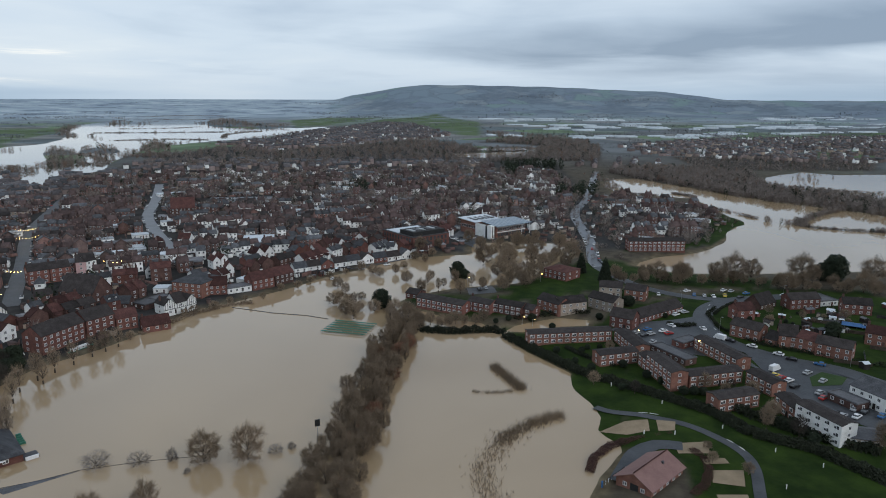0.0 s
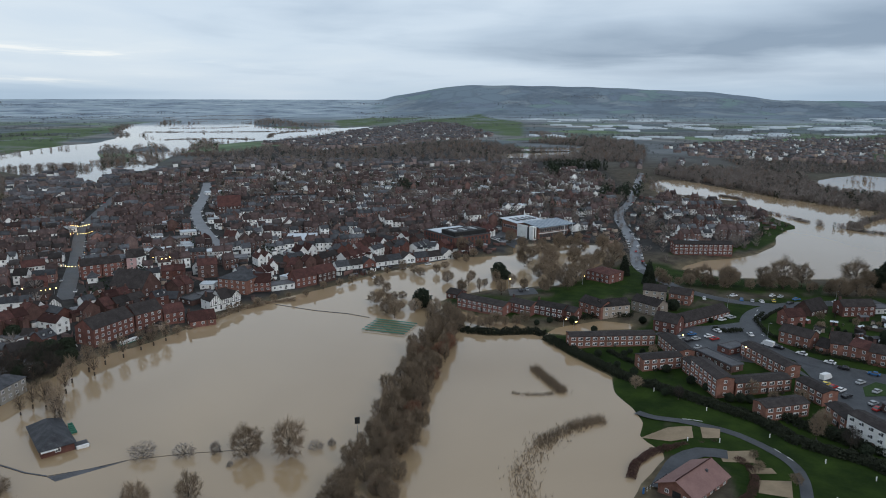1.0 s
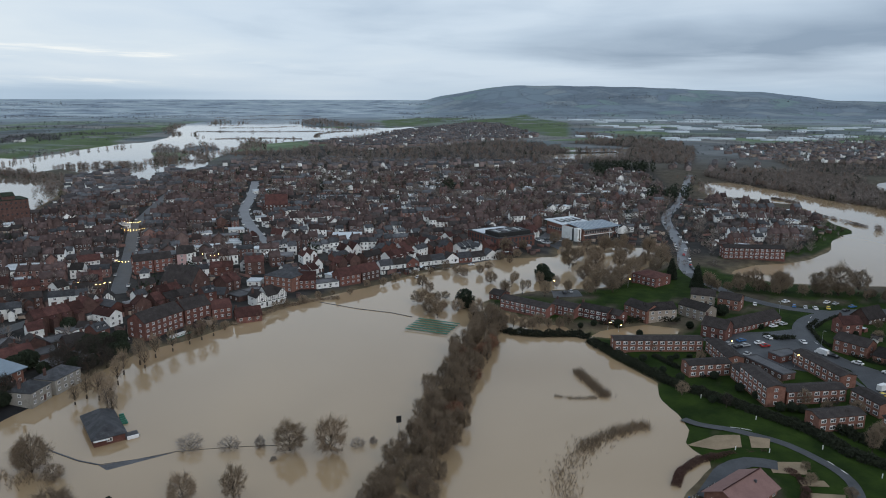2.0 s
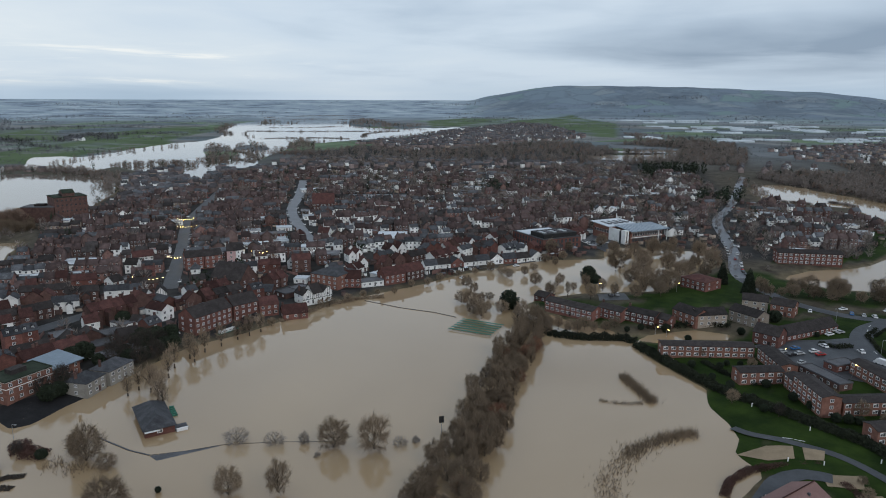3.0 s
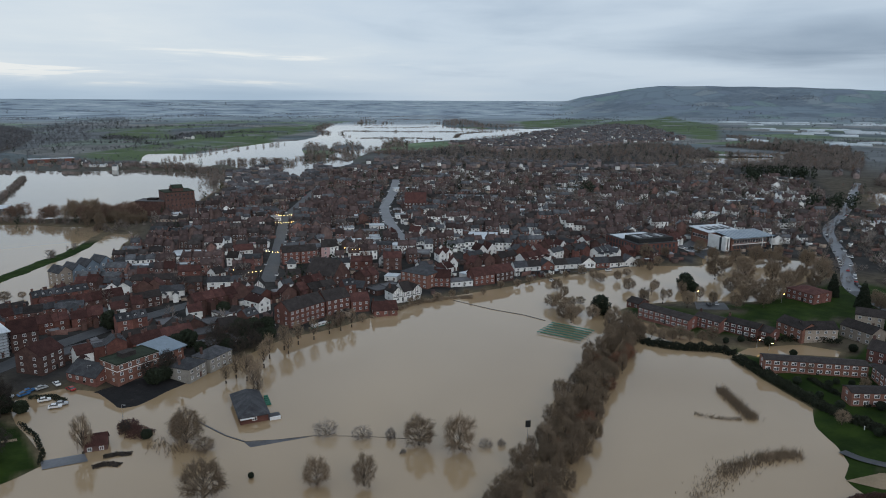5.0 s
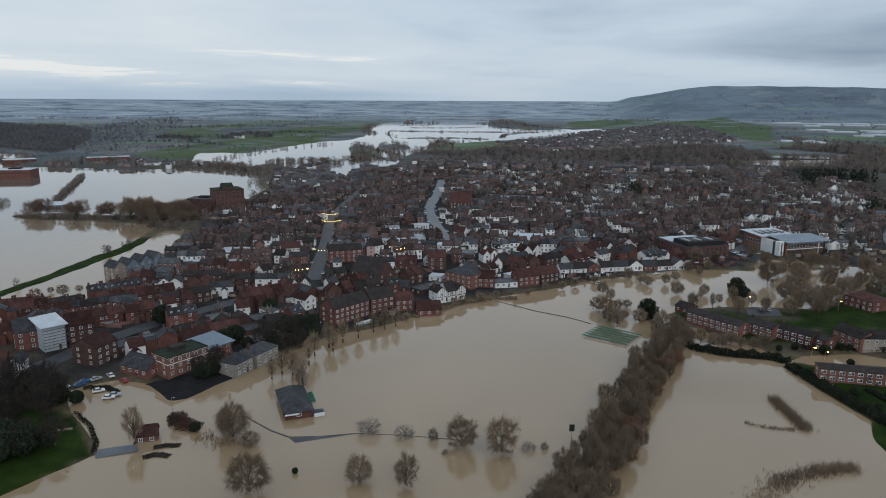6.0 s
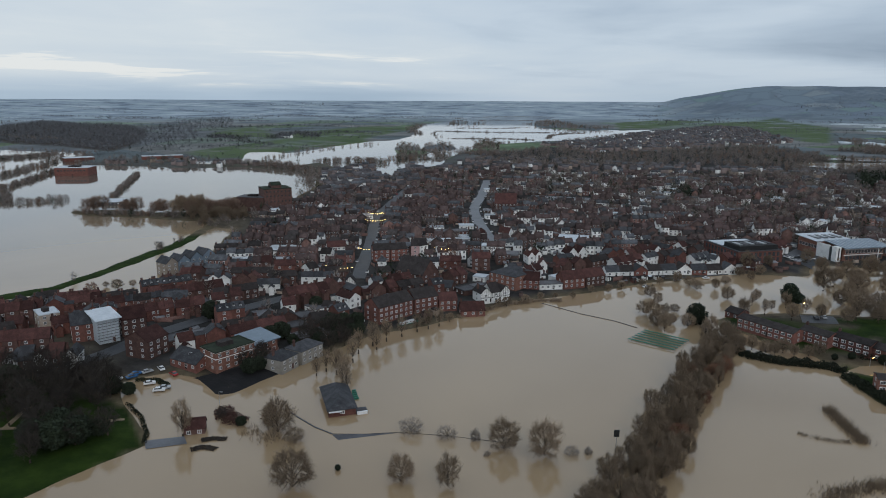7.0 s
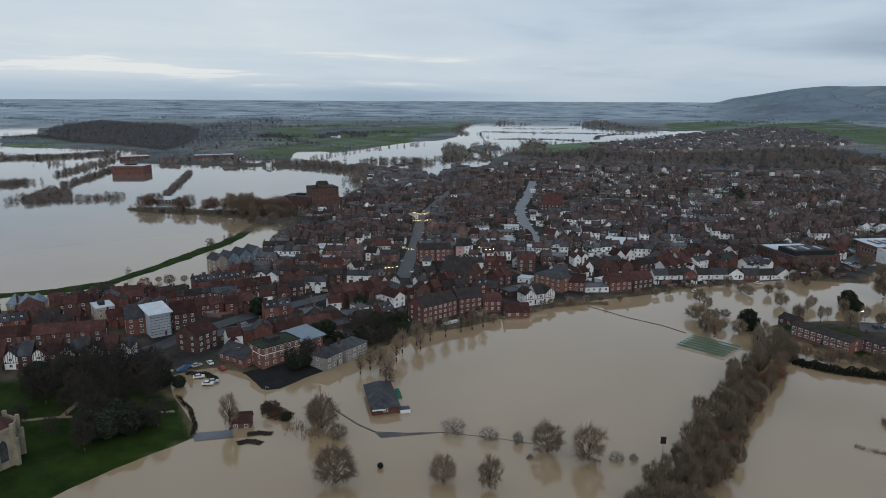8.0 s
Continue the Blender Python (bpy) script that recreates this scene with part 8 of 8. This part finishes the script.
def wood(name, label, spots, h=(0.7, 1.25), green=0.05, rust=0.05, bare=0, hazy=False, tall=1.0):
    arr = np.array(spots, float)
    zs = land(arr[:, 0], arr[:, 1])
    rows = []
    for (x, y), z in zip(spots, zs):
        q = seeds.random()
        k = seeds.randrange(4, 6) if q < green else seeds.randrange(6, 8) if q < green + rust else seeds.randrange(bare, bare + 4)
        s = seeds.uniform(*h)
        rows.append((k, x, y, max(float(z), -0.3), seeds.uniform(0, 360), s * seeds.uniform(0.85, 1.25), s * seeds.uniform(0.85, 1.25), s * tall))
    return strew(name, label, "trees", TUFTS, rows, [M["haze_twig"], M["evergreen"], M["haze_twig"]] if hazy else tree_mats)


def on_line(pts, step, spread):
    out = []
    for (ax, ay), (bx, by) in zip(pts, pts[1:]):
        for k in range(max(1, int(math.hypot(bx - ax, by - ay) / step))):
            t = seeds.random()
            out.append((ax + (bx - ax) * t + seeds.gauss(0, spread), ay + (by - ay) * t + seeds.gauss(0, spread)))
    return out


def in_area(poly, n):
    p = np.asarray(poly, float)
    (x0, y0), (x1, y1) = p.min(0), p.max(0)
    xs = np.array([seeds.uniform(x0, x1) for _ in range(n * 3)])
    ys = np.array([seeds.uniform(y0, y1) for _ in range(n * 3)])
    ok = (signed(poly, xs, ys) < 0) & (shore(xs, ys) > -1)
    return list(zip(xs[ok], ys[ok]))[:n]


# the belt between the drowned fields, a thicket of stems
belt_kinds = []
for k in range(6):
    joined = Geo()
    joined.add(SHAPES[k][0].v, SHAPES[k][0].f, 0)
    joined.add(SHAPES[k][1].v, SHAPES[k][1].f, 2 if k == 5 else 1)
    belt_kinds.append(soup(joined))
strew("tree_belt", "dense olive-brown belt of bare trees standing in the flood", "trees", belt_kinds, BELT_SPOTS, [M["bark"], M["twig"], M["twig_rust"]])
grove = random.Random(31)


def row_of(k, pts, n, jitter, size):
    """Spots for full bare trees strewn along a line."""
    (ax, ay), (bx, by) = pts
    out = []
    for q in range(n):
        t, sz = (q + grove.random()) / n, grove.uniform(*size)
        out.append((k, ax + (bx - ax) * t + grove.gauss(0, jitter), ay + (by - ay) * t + grove.gauss(0, jitter), -0.6, grove.uniform(0, 360), sz * grove.uniform(0.9, 1.1), sz * grove.uniform(0.9, 1.1), sz))
    return out


strew("mill_trees", "row of tall bare reddish trees beside the old mill", "trees", belt_kinds,
      row_of(3, [(-360, 549), (-338, 561)], 16, 2.0, (1.25, 1.7)) + row_of(5, [(-348, 556), (-312, 569)], 18, 3.0, (1.6, 2.1)), [M["bark"], M["twig"], M["rust_many"]])
strew("mill_trees", "grey-brown bare trees at the foot of the mill", "trees", belt_kinds, row_of(1, [(-338, 538), (-300, 556)], 14, 5.0, (0.7, 1.3)) + row_of(2, [(-318, 520), (-288, 558)], 10, 5.0, (0.6, 1.1)), [M["bark"], M["twig"], M["rust_many"]])
strew("waterside_trees", "rust-brown bare trees beside the drowned boat shed", "trees", belt_kinds,
      row_of(5, [(-447, 555), (-441, 557)], 4, 2.0, (1.5, 1.9)) + row_of(5, [(-413, 559), (-407, 561)], 4, 2.0, (1.4, 1.9)) + row_of(5, [(-388, 560), (-376, 562)], 5, 2.0, (1.4, 1.8)), [M["bark"], M["twig"], M["rust_many"]])
# drowned hedgerows of the west meadows
west = []
for pts, st, sp in (([(-1042, 937), (-1008, 972), (-981, 1032), (-971, 1119)], 0.9, 7), ([(-753, 755), (-777, 825), (-802, 898), (-849, 978)], 2.6, 2.5), ([(-657, 670), (-685, 735), (-713, 798), (-743, 853)], 1.1, 3),
                    ([(-722, 648), (-726, 672), (-721, 690)], 1.0, 7), ([(-598, 555), (-604, 578), (-615, 606), (-621, 629)], 0.8, 7), ([(-580, 544), (-573, 572), (-552, 588), (-521, 599)], 1.1, 2.5), ([(-548, 603), (-536, 617)], 0.9, 6),
                    ([(-487, 632), (-607, 848)], 1.5, 1.4), ([(-523, 993), (-446, 951), (-374, 907)], 5, 6), ([(-1120, 1166), (-929, 1147), (-778, 946)], 4, 8),
                    ([(-900, 860), (-760, 930), (-640, 945)], 7, 6), ([(-1290, 1100), (-1000, 960), (-760, 840)], 9, 6), ([(-310, 500), (-300, 530), (-285, 560)], 4, 5), ([(-291, 421), (-289, 423)], 0.7, 1.5), ([(-294, 450), (-293, 452)], 0.5, 2.0), ([(-290, 337), (-289, 338)], 1, 1)):
    west += on_line(pts, st, sp)
wood("meadow_trees", "bare trees and hedgerows standing in the flooded west meadows", west, (0.4, 0.8), 0.04, 0.15)
lines, clumps = [], []
for pts, st, sp in (([(-367, 1802), (-241, 1838), (-148, 1795)], 1.5, 2.5), ([(-489, 2188), (-318, 2168), (-145, 2184), (-23, 2196)], 1.6, 2.5), ([(-475, 2437), (-321, 2454), (-232, 2559)], 2.4, 4), ([(-536, 3299), (-417, 3401), (-275, 3335)], 2.6, 6),
                    ([(-600, 3881), (-461, 4023), (-270, 4055)], 3, 6), ([(-117, 1874), (-120, 2050), (-74, 2155), (-41, 2194)], 2, 4), ([(-292, 1212), (-253, 1148), (-253, 1214), (-305, 1338), (-344, 1408)], 2.0, 4), ([(-560, 2640), (-420, 2620)], 5, 4), ([(-600, 3100), (-420, 3120)], 7, 6)):
    lines += on_line(pts, st, sp)
for pts, st, sp in (([(-520, 2040), (-510, 2054)], 0.8, 8), ([(-463, 2019), (-455, 2022)], 1.0, 6), ([(-416, 1876), (-410, 1880)], 1.4, 5), ([(-579, 2856), (-560, 2870)], 1.0, 14), ([(-673, 3455), (-640, 3470)], 1.4, 16), ([(-467, 2870), (-450, 2885)], 1.2, 14),
                    ([(-267, 2895), (-250, 2905)], 1.4, 12), ([(-99, 2574), (-60, 2590)], 1.8, 14), ([(-540, 1060), (-560, 1300), (-490, 1550)], 9, 6), ([(-507, 1984), (-610, 2335), (-663, 2726)], 5, 10), ([(-60, 1780), (20, 1960), (80, 2100)], 5, 8),
                    ([(-190, 1660), (-232, 1540), (-250, 1380)], 4, 8), ([(-489, 2188), (-318, 2168), (-145, 2184)], 40, 4), ([(-367, 1802), (-241, 1838), (-148, 1795)], 40, 4)):
    clumps += on_line(pts, st, sp)
wood("meadow_hedges", "low dark hedges just above the flood in the north meadows", lines, (0.5, 0.85), 0.05, 0.05, tall=0.42)
wood("meadow_trees", "bare hedgerow trees in the flooded north meadows", clumps, (0.5, 0.95), 0.05, 0.05)
east, shrubs = [], []
for pts, st, sp in (([(374, 701), (392, 688), (406, 671)], 0.5, 2), ([(433, 688), (441, 672), (440, 655)], 0.6, 2), ([(414, 582), (416, 554), (416, 523)], 1.2, 1.6), ([(425, 492), (433, 474), (450, 458), (471, 446), (500, 434)], 0.8, 1.2), ([(605, 681), (633, 660), (700, 625)], 1.4, 1.5)):
    east += on_line(pts, st, sp)
for pts, st, sp in (([(416, 512), (416, 507)], 0.8, 1.5), ([(420, 497), (423, 493)], 0.8, 1.5), ([(436, 492), (441, 500)], 0.4, 3.5), ([(441, 497), (472, 519), (501, 535), (525, 548)], 1.2, 2.5), ([(428, 880), (410, 800), (380, 720)], 3, 5), ([(640, 730), (680, 760), (720, 800)], 6, 14), ([(468, 447), (472, 445)], 0.7, 2)):
    shrubs += on_line(pts, st, sp)
wood("flood_hedges", "low dark scrub lines standing in the flooded eastern meadows", east, (0.4, 0.7), 0.06, 0.15, tall=0.5)
wood("flood_trees", "small bare trees standing in the flooded eastern meadows", shrubs, (0.4, 0.75), 0.06, 0.15)
wood("flood_belt_trees", "dark bare tree belt between the flooded eastern meadows", in_area(WOODS[5], 1500) + on_line([(485, 701), (501, 624), (527, 553), (545, 505)], 1.6, 4), (0.6, 1.1), 0.05, 0.08)
wood("estate_trees", "bare trees and shrubs round the far estate and its road", on_line([(200, 400), (225, 440), (215, 460), (250, 520), (270, 600), (330, 690)], 3.5, 9) + on_line([(235, 430), (290, 436), (330, 470), (385, 515)], 4, 4), (0.3, 0.6), 0.08, 0.1)
inner = []
for k, n in ((0, 1100), (1, 330), (2, 300), (3, 620), (4, 620)):
    inner += in_area(WOODS[k], n)
inner += in_area([(230, 440), (300, 426), (390, 556), (305, 640)], 110) + in_area([(630, 2031), (750, 1718), (619, 1385), (529, 1528)], 300)
wood("woodland", "brown leafless woods and gardens behind the town", inner, (0.7, 1.2), 0.05, 0.12)
towny = in_area([(-300, 560), (-225, 380), (-165, 232), (-104, 280), (-60, 335), (35, 415), (120, 460), (220, 500), (330, 700), (380, 900), (150, 980), (-240, 960)], 620) + in_area([(140, 520), (220, 500), (330, 700), (380, 900), (150, 980), (-60, 970), (0, 760), (60, 640)], 1300) + in_area([(-240, 960), (-240, 700), (-60, 640), (60, 640), (0, 760), (-60, 970)], 420)
towny = [p for p in towny if clear_of(p[0], p[1], 1) and all(near_line(l, p[0], p[1]) > 8 for l, w in ROADS)]
wood("waterside_trees", "low bare scrub along the drowned islet and the river", on_line([(-465, 552), (-431, 540), (-393, 545), (-350, 540)], 1.5, 2.5) + in_area([(-370, 900), (-345, 985), (-284, 1058), (-225, 960), (-197, 774), (-234, 690), (-270, 654), (-300, 740)], 130) + on_line([(-345, 640), (-310, 690), (-300, 760), (-330, 860)], 4, 7), (0.35, 0.8), 0.06, 0.3)
wood("roadside_trees", "bare trees and shrubs along the road out of the town", on_line([(250, 470), (262, 520), (290, 575), (340, 650)], 3.0, 4) + in_area([(200, 470), (225, 510), (280, 660), (230, 620), (195, 520)], 70) + in_area([(255, 440), (300, 445), (350, 490), (395, 540), (400, 600), (360, 680), (300, 600)], 100), (0.3, 0.6), 0.1, 0.12)
wood("garden_trees", "bare garden trees between the town houses", towny, (0.6, 1.15), 0.1, 0.08)
wood("suburb_trees", "bare garden trees between the suburb houses", in_area([(96, 2103), (174, 2252), (315, 2521), (452, 2741), (520, 2543), (491, 2073), (470, 1796), (341, 1653), (64, 1390), (-130, 1579)], 420)
     + in_area([(640, 1120), (900, 900), (1500, 1000), (1900, 1350), (1600, 1550), (1000, 1500)], 500) + in_area([(-760, 960), (-560, 950), (-480, 1000), (-640, 1060), (-800, 1050)], 120), (0.6, 1.0), 0.15, 0.05)
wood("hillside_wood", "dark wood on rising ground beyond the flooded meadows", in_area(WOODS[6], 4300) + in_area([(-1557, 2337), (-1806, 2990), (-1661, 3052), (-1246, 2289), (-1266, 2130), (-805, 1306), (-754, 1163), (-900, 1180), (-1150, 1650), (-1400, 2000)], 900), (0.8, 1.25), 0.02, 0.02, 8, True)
wood("meadow_trees", "dark hedge of bare trees along the flooded lane", on_line([(-1128, 870), (-1046, 940), (-1010, 975), (-963, 1014), (-930, 1090)], 1.0, 7) + on_line([(-759, 762), (-796, 846), (-858, 975), (-891, 1048)], 4, 3) + on_line([(-1532, 1383), (-1471, 1530), (-1235, 1428)], 1.6, 14) + on_line([(-745, 640), (-731, 684)], 0.8, 7) + on_line([(-614, 580), (-586, 589), (-641, 640)], 0.8, 8), (0.5, 0.95), 0.05, 0.08)
wood("meadow_trees", "dark clumps of bare trees on the dry rises of the north meadows", in_area(DRY[1], 40) + in_area(DRY[2], 90) + in_area(DRY[3], 120) + in_area(DRY[4], 420) + in_area(DRY[5], 30), (0.8, 1.4), 0.05, 0.1, 8)
wood("meadow_trees", "bare bankside trees between the flooded meadows", on_line([(-545, 1012), (-470, 980), (-383, 933)], 1.6, 5) + on_line([(-517, 1030), (-442, 986)], 3, 9) + on_line([(-445, 1074), (-403, 1095), (-368, 1120), (-327, 1080)], 1.4, 12) + on_line([(-325, 1159), (-313, 1203)], 0.7, 14) + on_line([(-232, 1300), (-165, 1284)], 0.8, 14) + on_line([(-287, 1172), (-269, 1265), (-310, 1357), (-284, 1450)], 5, 12) + on_line([(-340, 800), (-370, 900), (-400, 950)], 3, 7), (0.6, 1.15), 0.04, 0.25)
wood("conifer_row", "dark conifers beside the main road", on_line([(334, 958), (403, 945)], 1.6, 6) + on_line([(302, 678), (340, 701)], 1.8, 8) + on_line([(318, 900), (310, 880)], 2, 5) + [(95, 745), (98, 748), (92, 750), (96, 752), (90, 745)], (1.2, 1.7), 1.0, 0)
wood("riverside_wood", "brown leafless scrub and trees behind the flooded eastern meadow", in_area(WOODS[7], 650), (0.4, 0.75), 0.06, 0.08, 8)
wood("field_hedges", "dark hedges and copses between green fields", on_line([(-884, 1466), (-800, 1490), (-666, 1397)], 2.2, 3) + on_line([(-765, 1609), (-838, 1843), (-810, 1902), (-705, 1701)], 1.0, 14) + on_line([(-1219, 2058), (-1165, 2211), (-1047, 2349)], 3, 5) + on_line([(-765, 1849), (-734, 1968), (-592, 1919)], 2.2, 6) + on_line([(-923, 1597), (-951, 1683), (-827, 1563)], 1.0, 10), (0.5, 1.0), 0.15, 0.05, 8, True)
house("farmhouse", "white rendered farmhouse among green fields", 26, 12, 2, M["white"], M["slate"], 30, 2, True, m=pose(-752, 1653, ground_z(-752, 1653), 0, 0, -20), base=-2)
# hedgerows over the farmland, each one a run of trees
rows = []
for _ in range(720):
    a, r0 = radians(seeds.uniform(-56, 56)), 1150 * math.exp(seeds.uniform(0, 1.40))
    x, y = math.sin(a) * r0, math.cos(a) * r0
    if -700 < x < 250 and 1050 < y < 4200 and x > -650:
        continue
    t, ln = seeds.choice((0.2, 1.75, 0.5, 1.3)) + seeds.gauss(0, 0.2), seeds.uniform(80, 320)
    rows += on_line([(x, y), (x + math.cos(t) * ln, y + math.sin(t) * ln)], 7, 2)
arr = np.array(rows)
keep = shore(arr[:, 0], arr[:, 1]) > 0
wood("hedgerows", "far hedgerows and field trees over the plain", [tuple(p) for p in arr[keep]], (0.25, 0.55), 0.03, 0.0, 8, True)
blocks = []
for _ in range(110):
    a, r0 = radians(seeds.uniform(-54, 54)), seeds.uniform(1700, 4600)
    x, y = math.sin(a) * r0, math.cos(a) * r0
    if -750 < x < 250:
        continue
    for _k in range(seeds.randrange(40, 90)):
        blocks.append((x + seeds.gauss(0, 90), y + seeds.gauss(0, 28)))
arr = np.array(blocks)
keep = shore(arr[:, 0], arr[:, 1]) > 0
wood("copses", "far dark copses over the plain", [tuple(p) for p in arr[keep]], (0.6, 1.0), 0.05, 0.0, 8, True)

# glasshouses and sheds of the far trading estate
gh = Geo()
for k in range(6):
    y0 = k - 3
    gh.add([(-0.5, y0 / 6, 0), (0.5, y0 / 6, 0), (0.5, (y0 + 1) / 6, 0), (-0.5, (y0 + 1) / 6, 0), (-0.5, y0 / 6, 0.7), (0.5, y0 / 6, 0.7), (0.5, (y0 + 0.5) / 6, 1), (-0.5, (y0 + 0.5) / 6, 1), (0.5, (y0 + 1) / 6, 0.7), (-0.5, (y0 + 1) / 6, 0.7)],
           [(0, 1, 5, 4), (4, 5, 6, 7), (7, 6, 8, 9), (3, 9, 8, 2), (1, 2, 8, 6, 5), (0, 4, 7, 9, 3)])
gk = [soup(gh)]
spots = []
for cx, cy, sx, sy, n, wx, wy in ((1250, 3000, 320, 200, 18, 110, 40), (1150, 2350, 280, 150, 16, 90, 32), (1350, 2080, 520, 110, 22, 80, 30), (1950, 2150, 440, 130, 24, 100, 32), (2550, 2900, 340, 180, 16, 120, 45),
                                  (950, 1640, 200, 60, 12, 80, 28), (1500, 1750, 300, 60, 10, 90, 28), (640, 1830, 60, 50, 3, 70, 40)):
    for _ in range(n):
        x, y = cx + seeds.uniform(-sx, sx), cy + seeds.uniform(-sy, sy)
        spots.append((0, x, y, ground_z(x, y), seeds.uniform(-14, 2), wx * seeds.uniform(0.35, 0.9), wy * seeds.uniform(0.6, 1.2), 4))
strew("glasshouses", "far pale glasshouses and shed roofs in long blocks", "glasshouses", gk, spots, [M["poly"]])
# the models that were only copied from go
for src in PROTOS:
    for ob in (*src.children_recursive, src):
        bpy.data.objects.remove(ob)
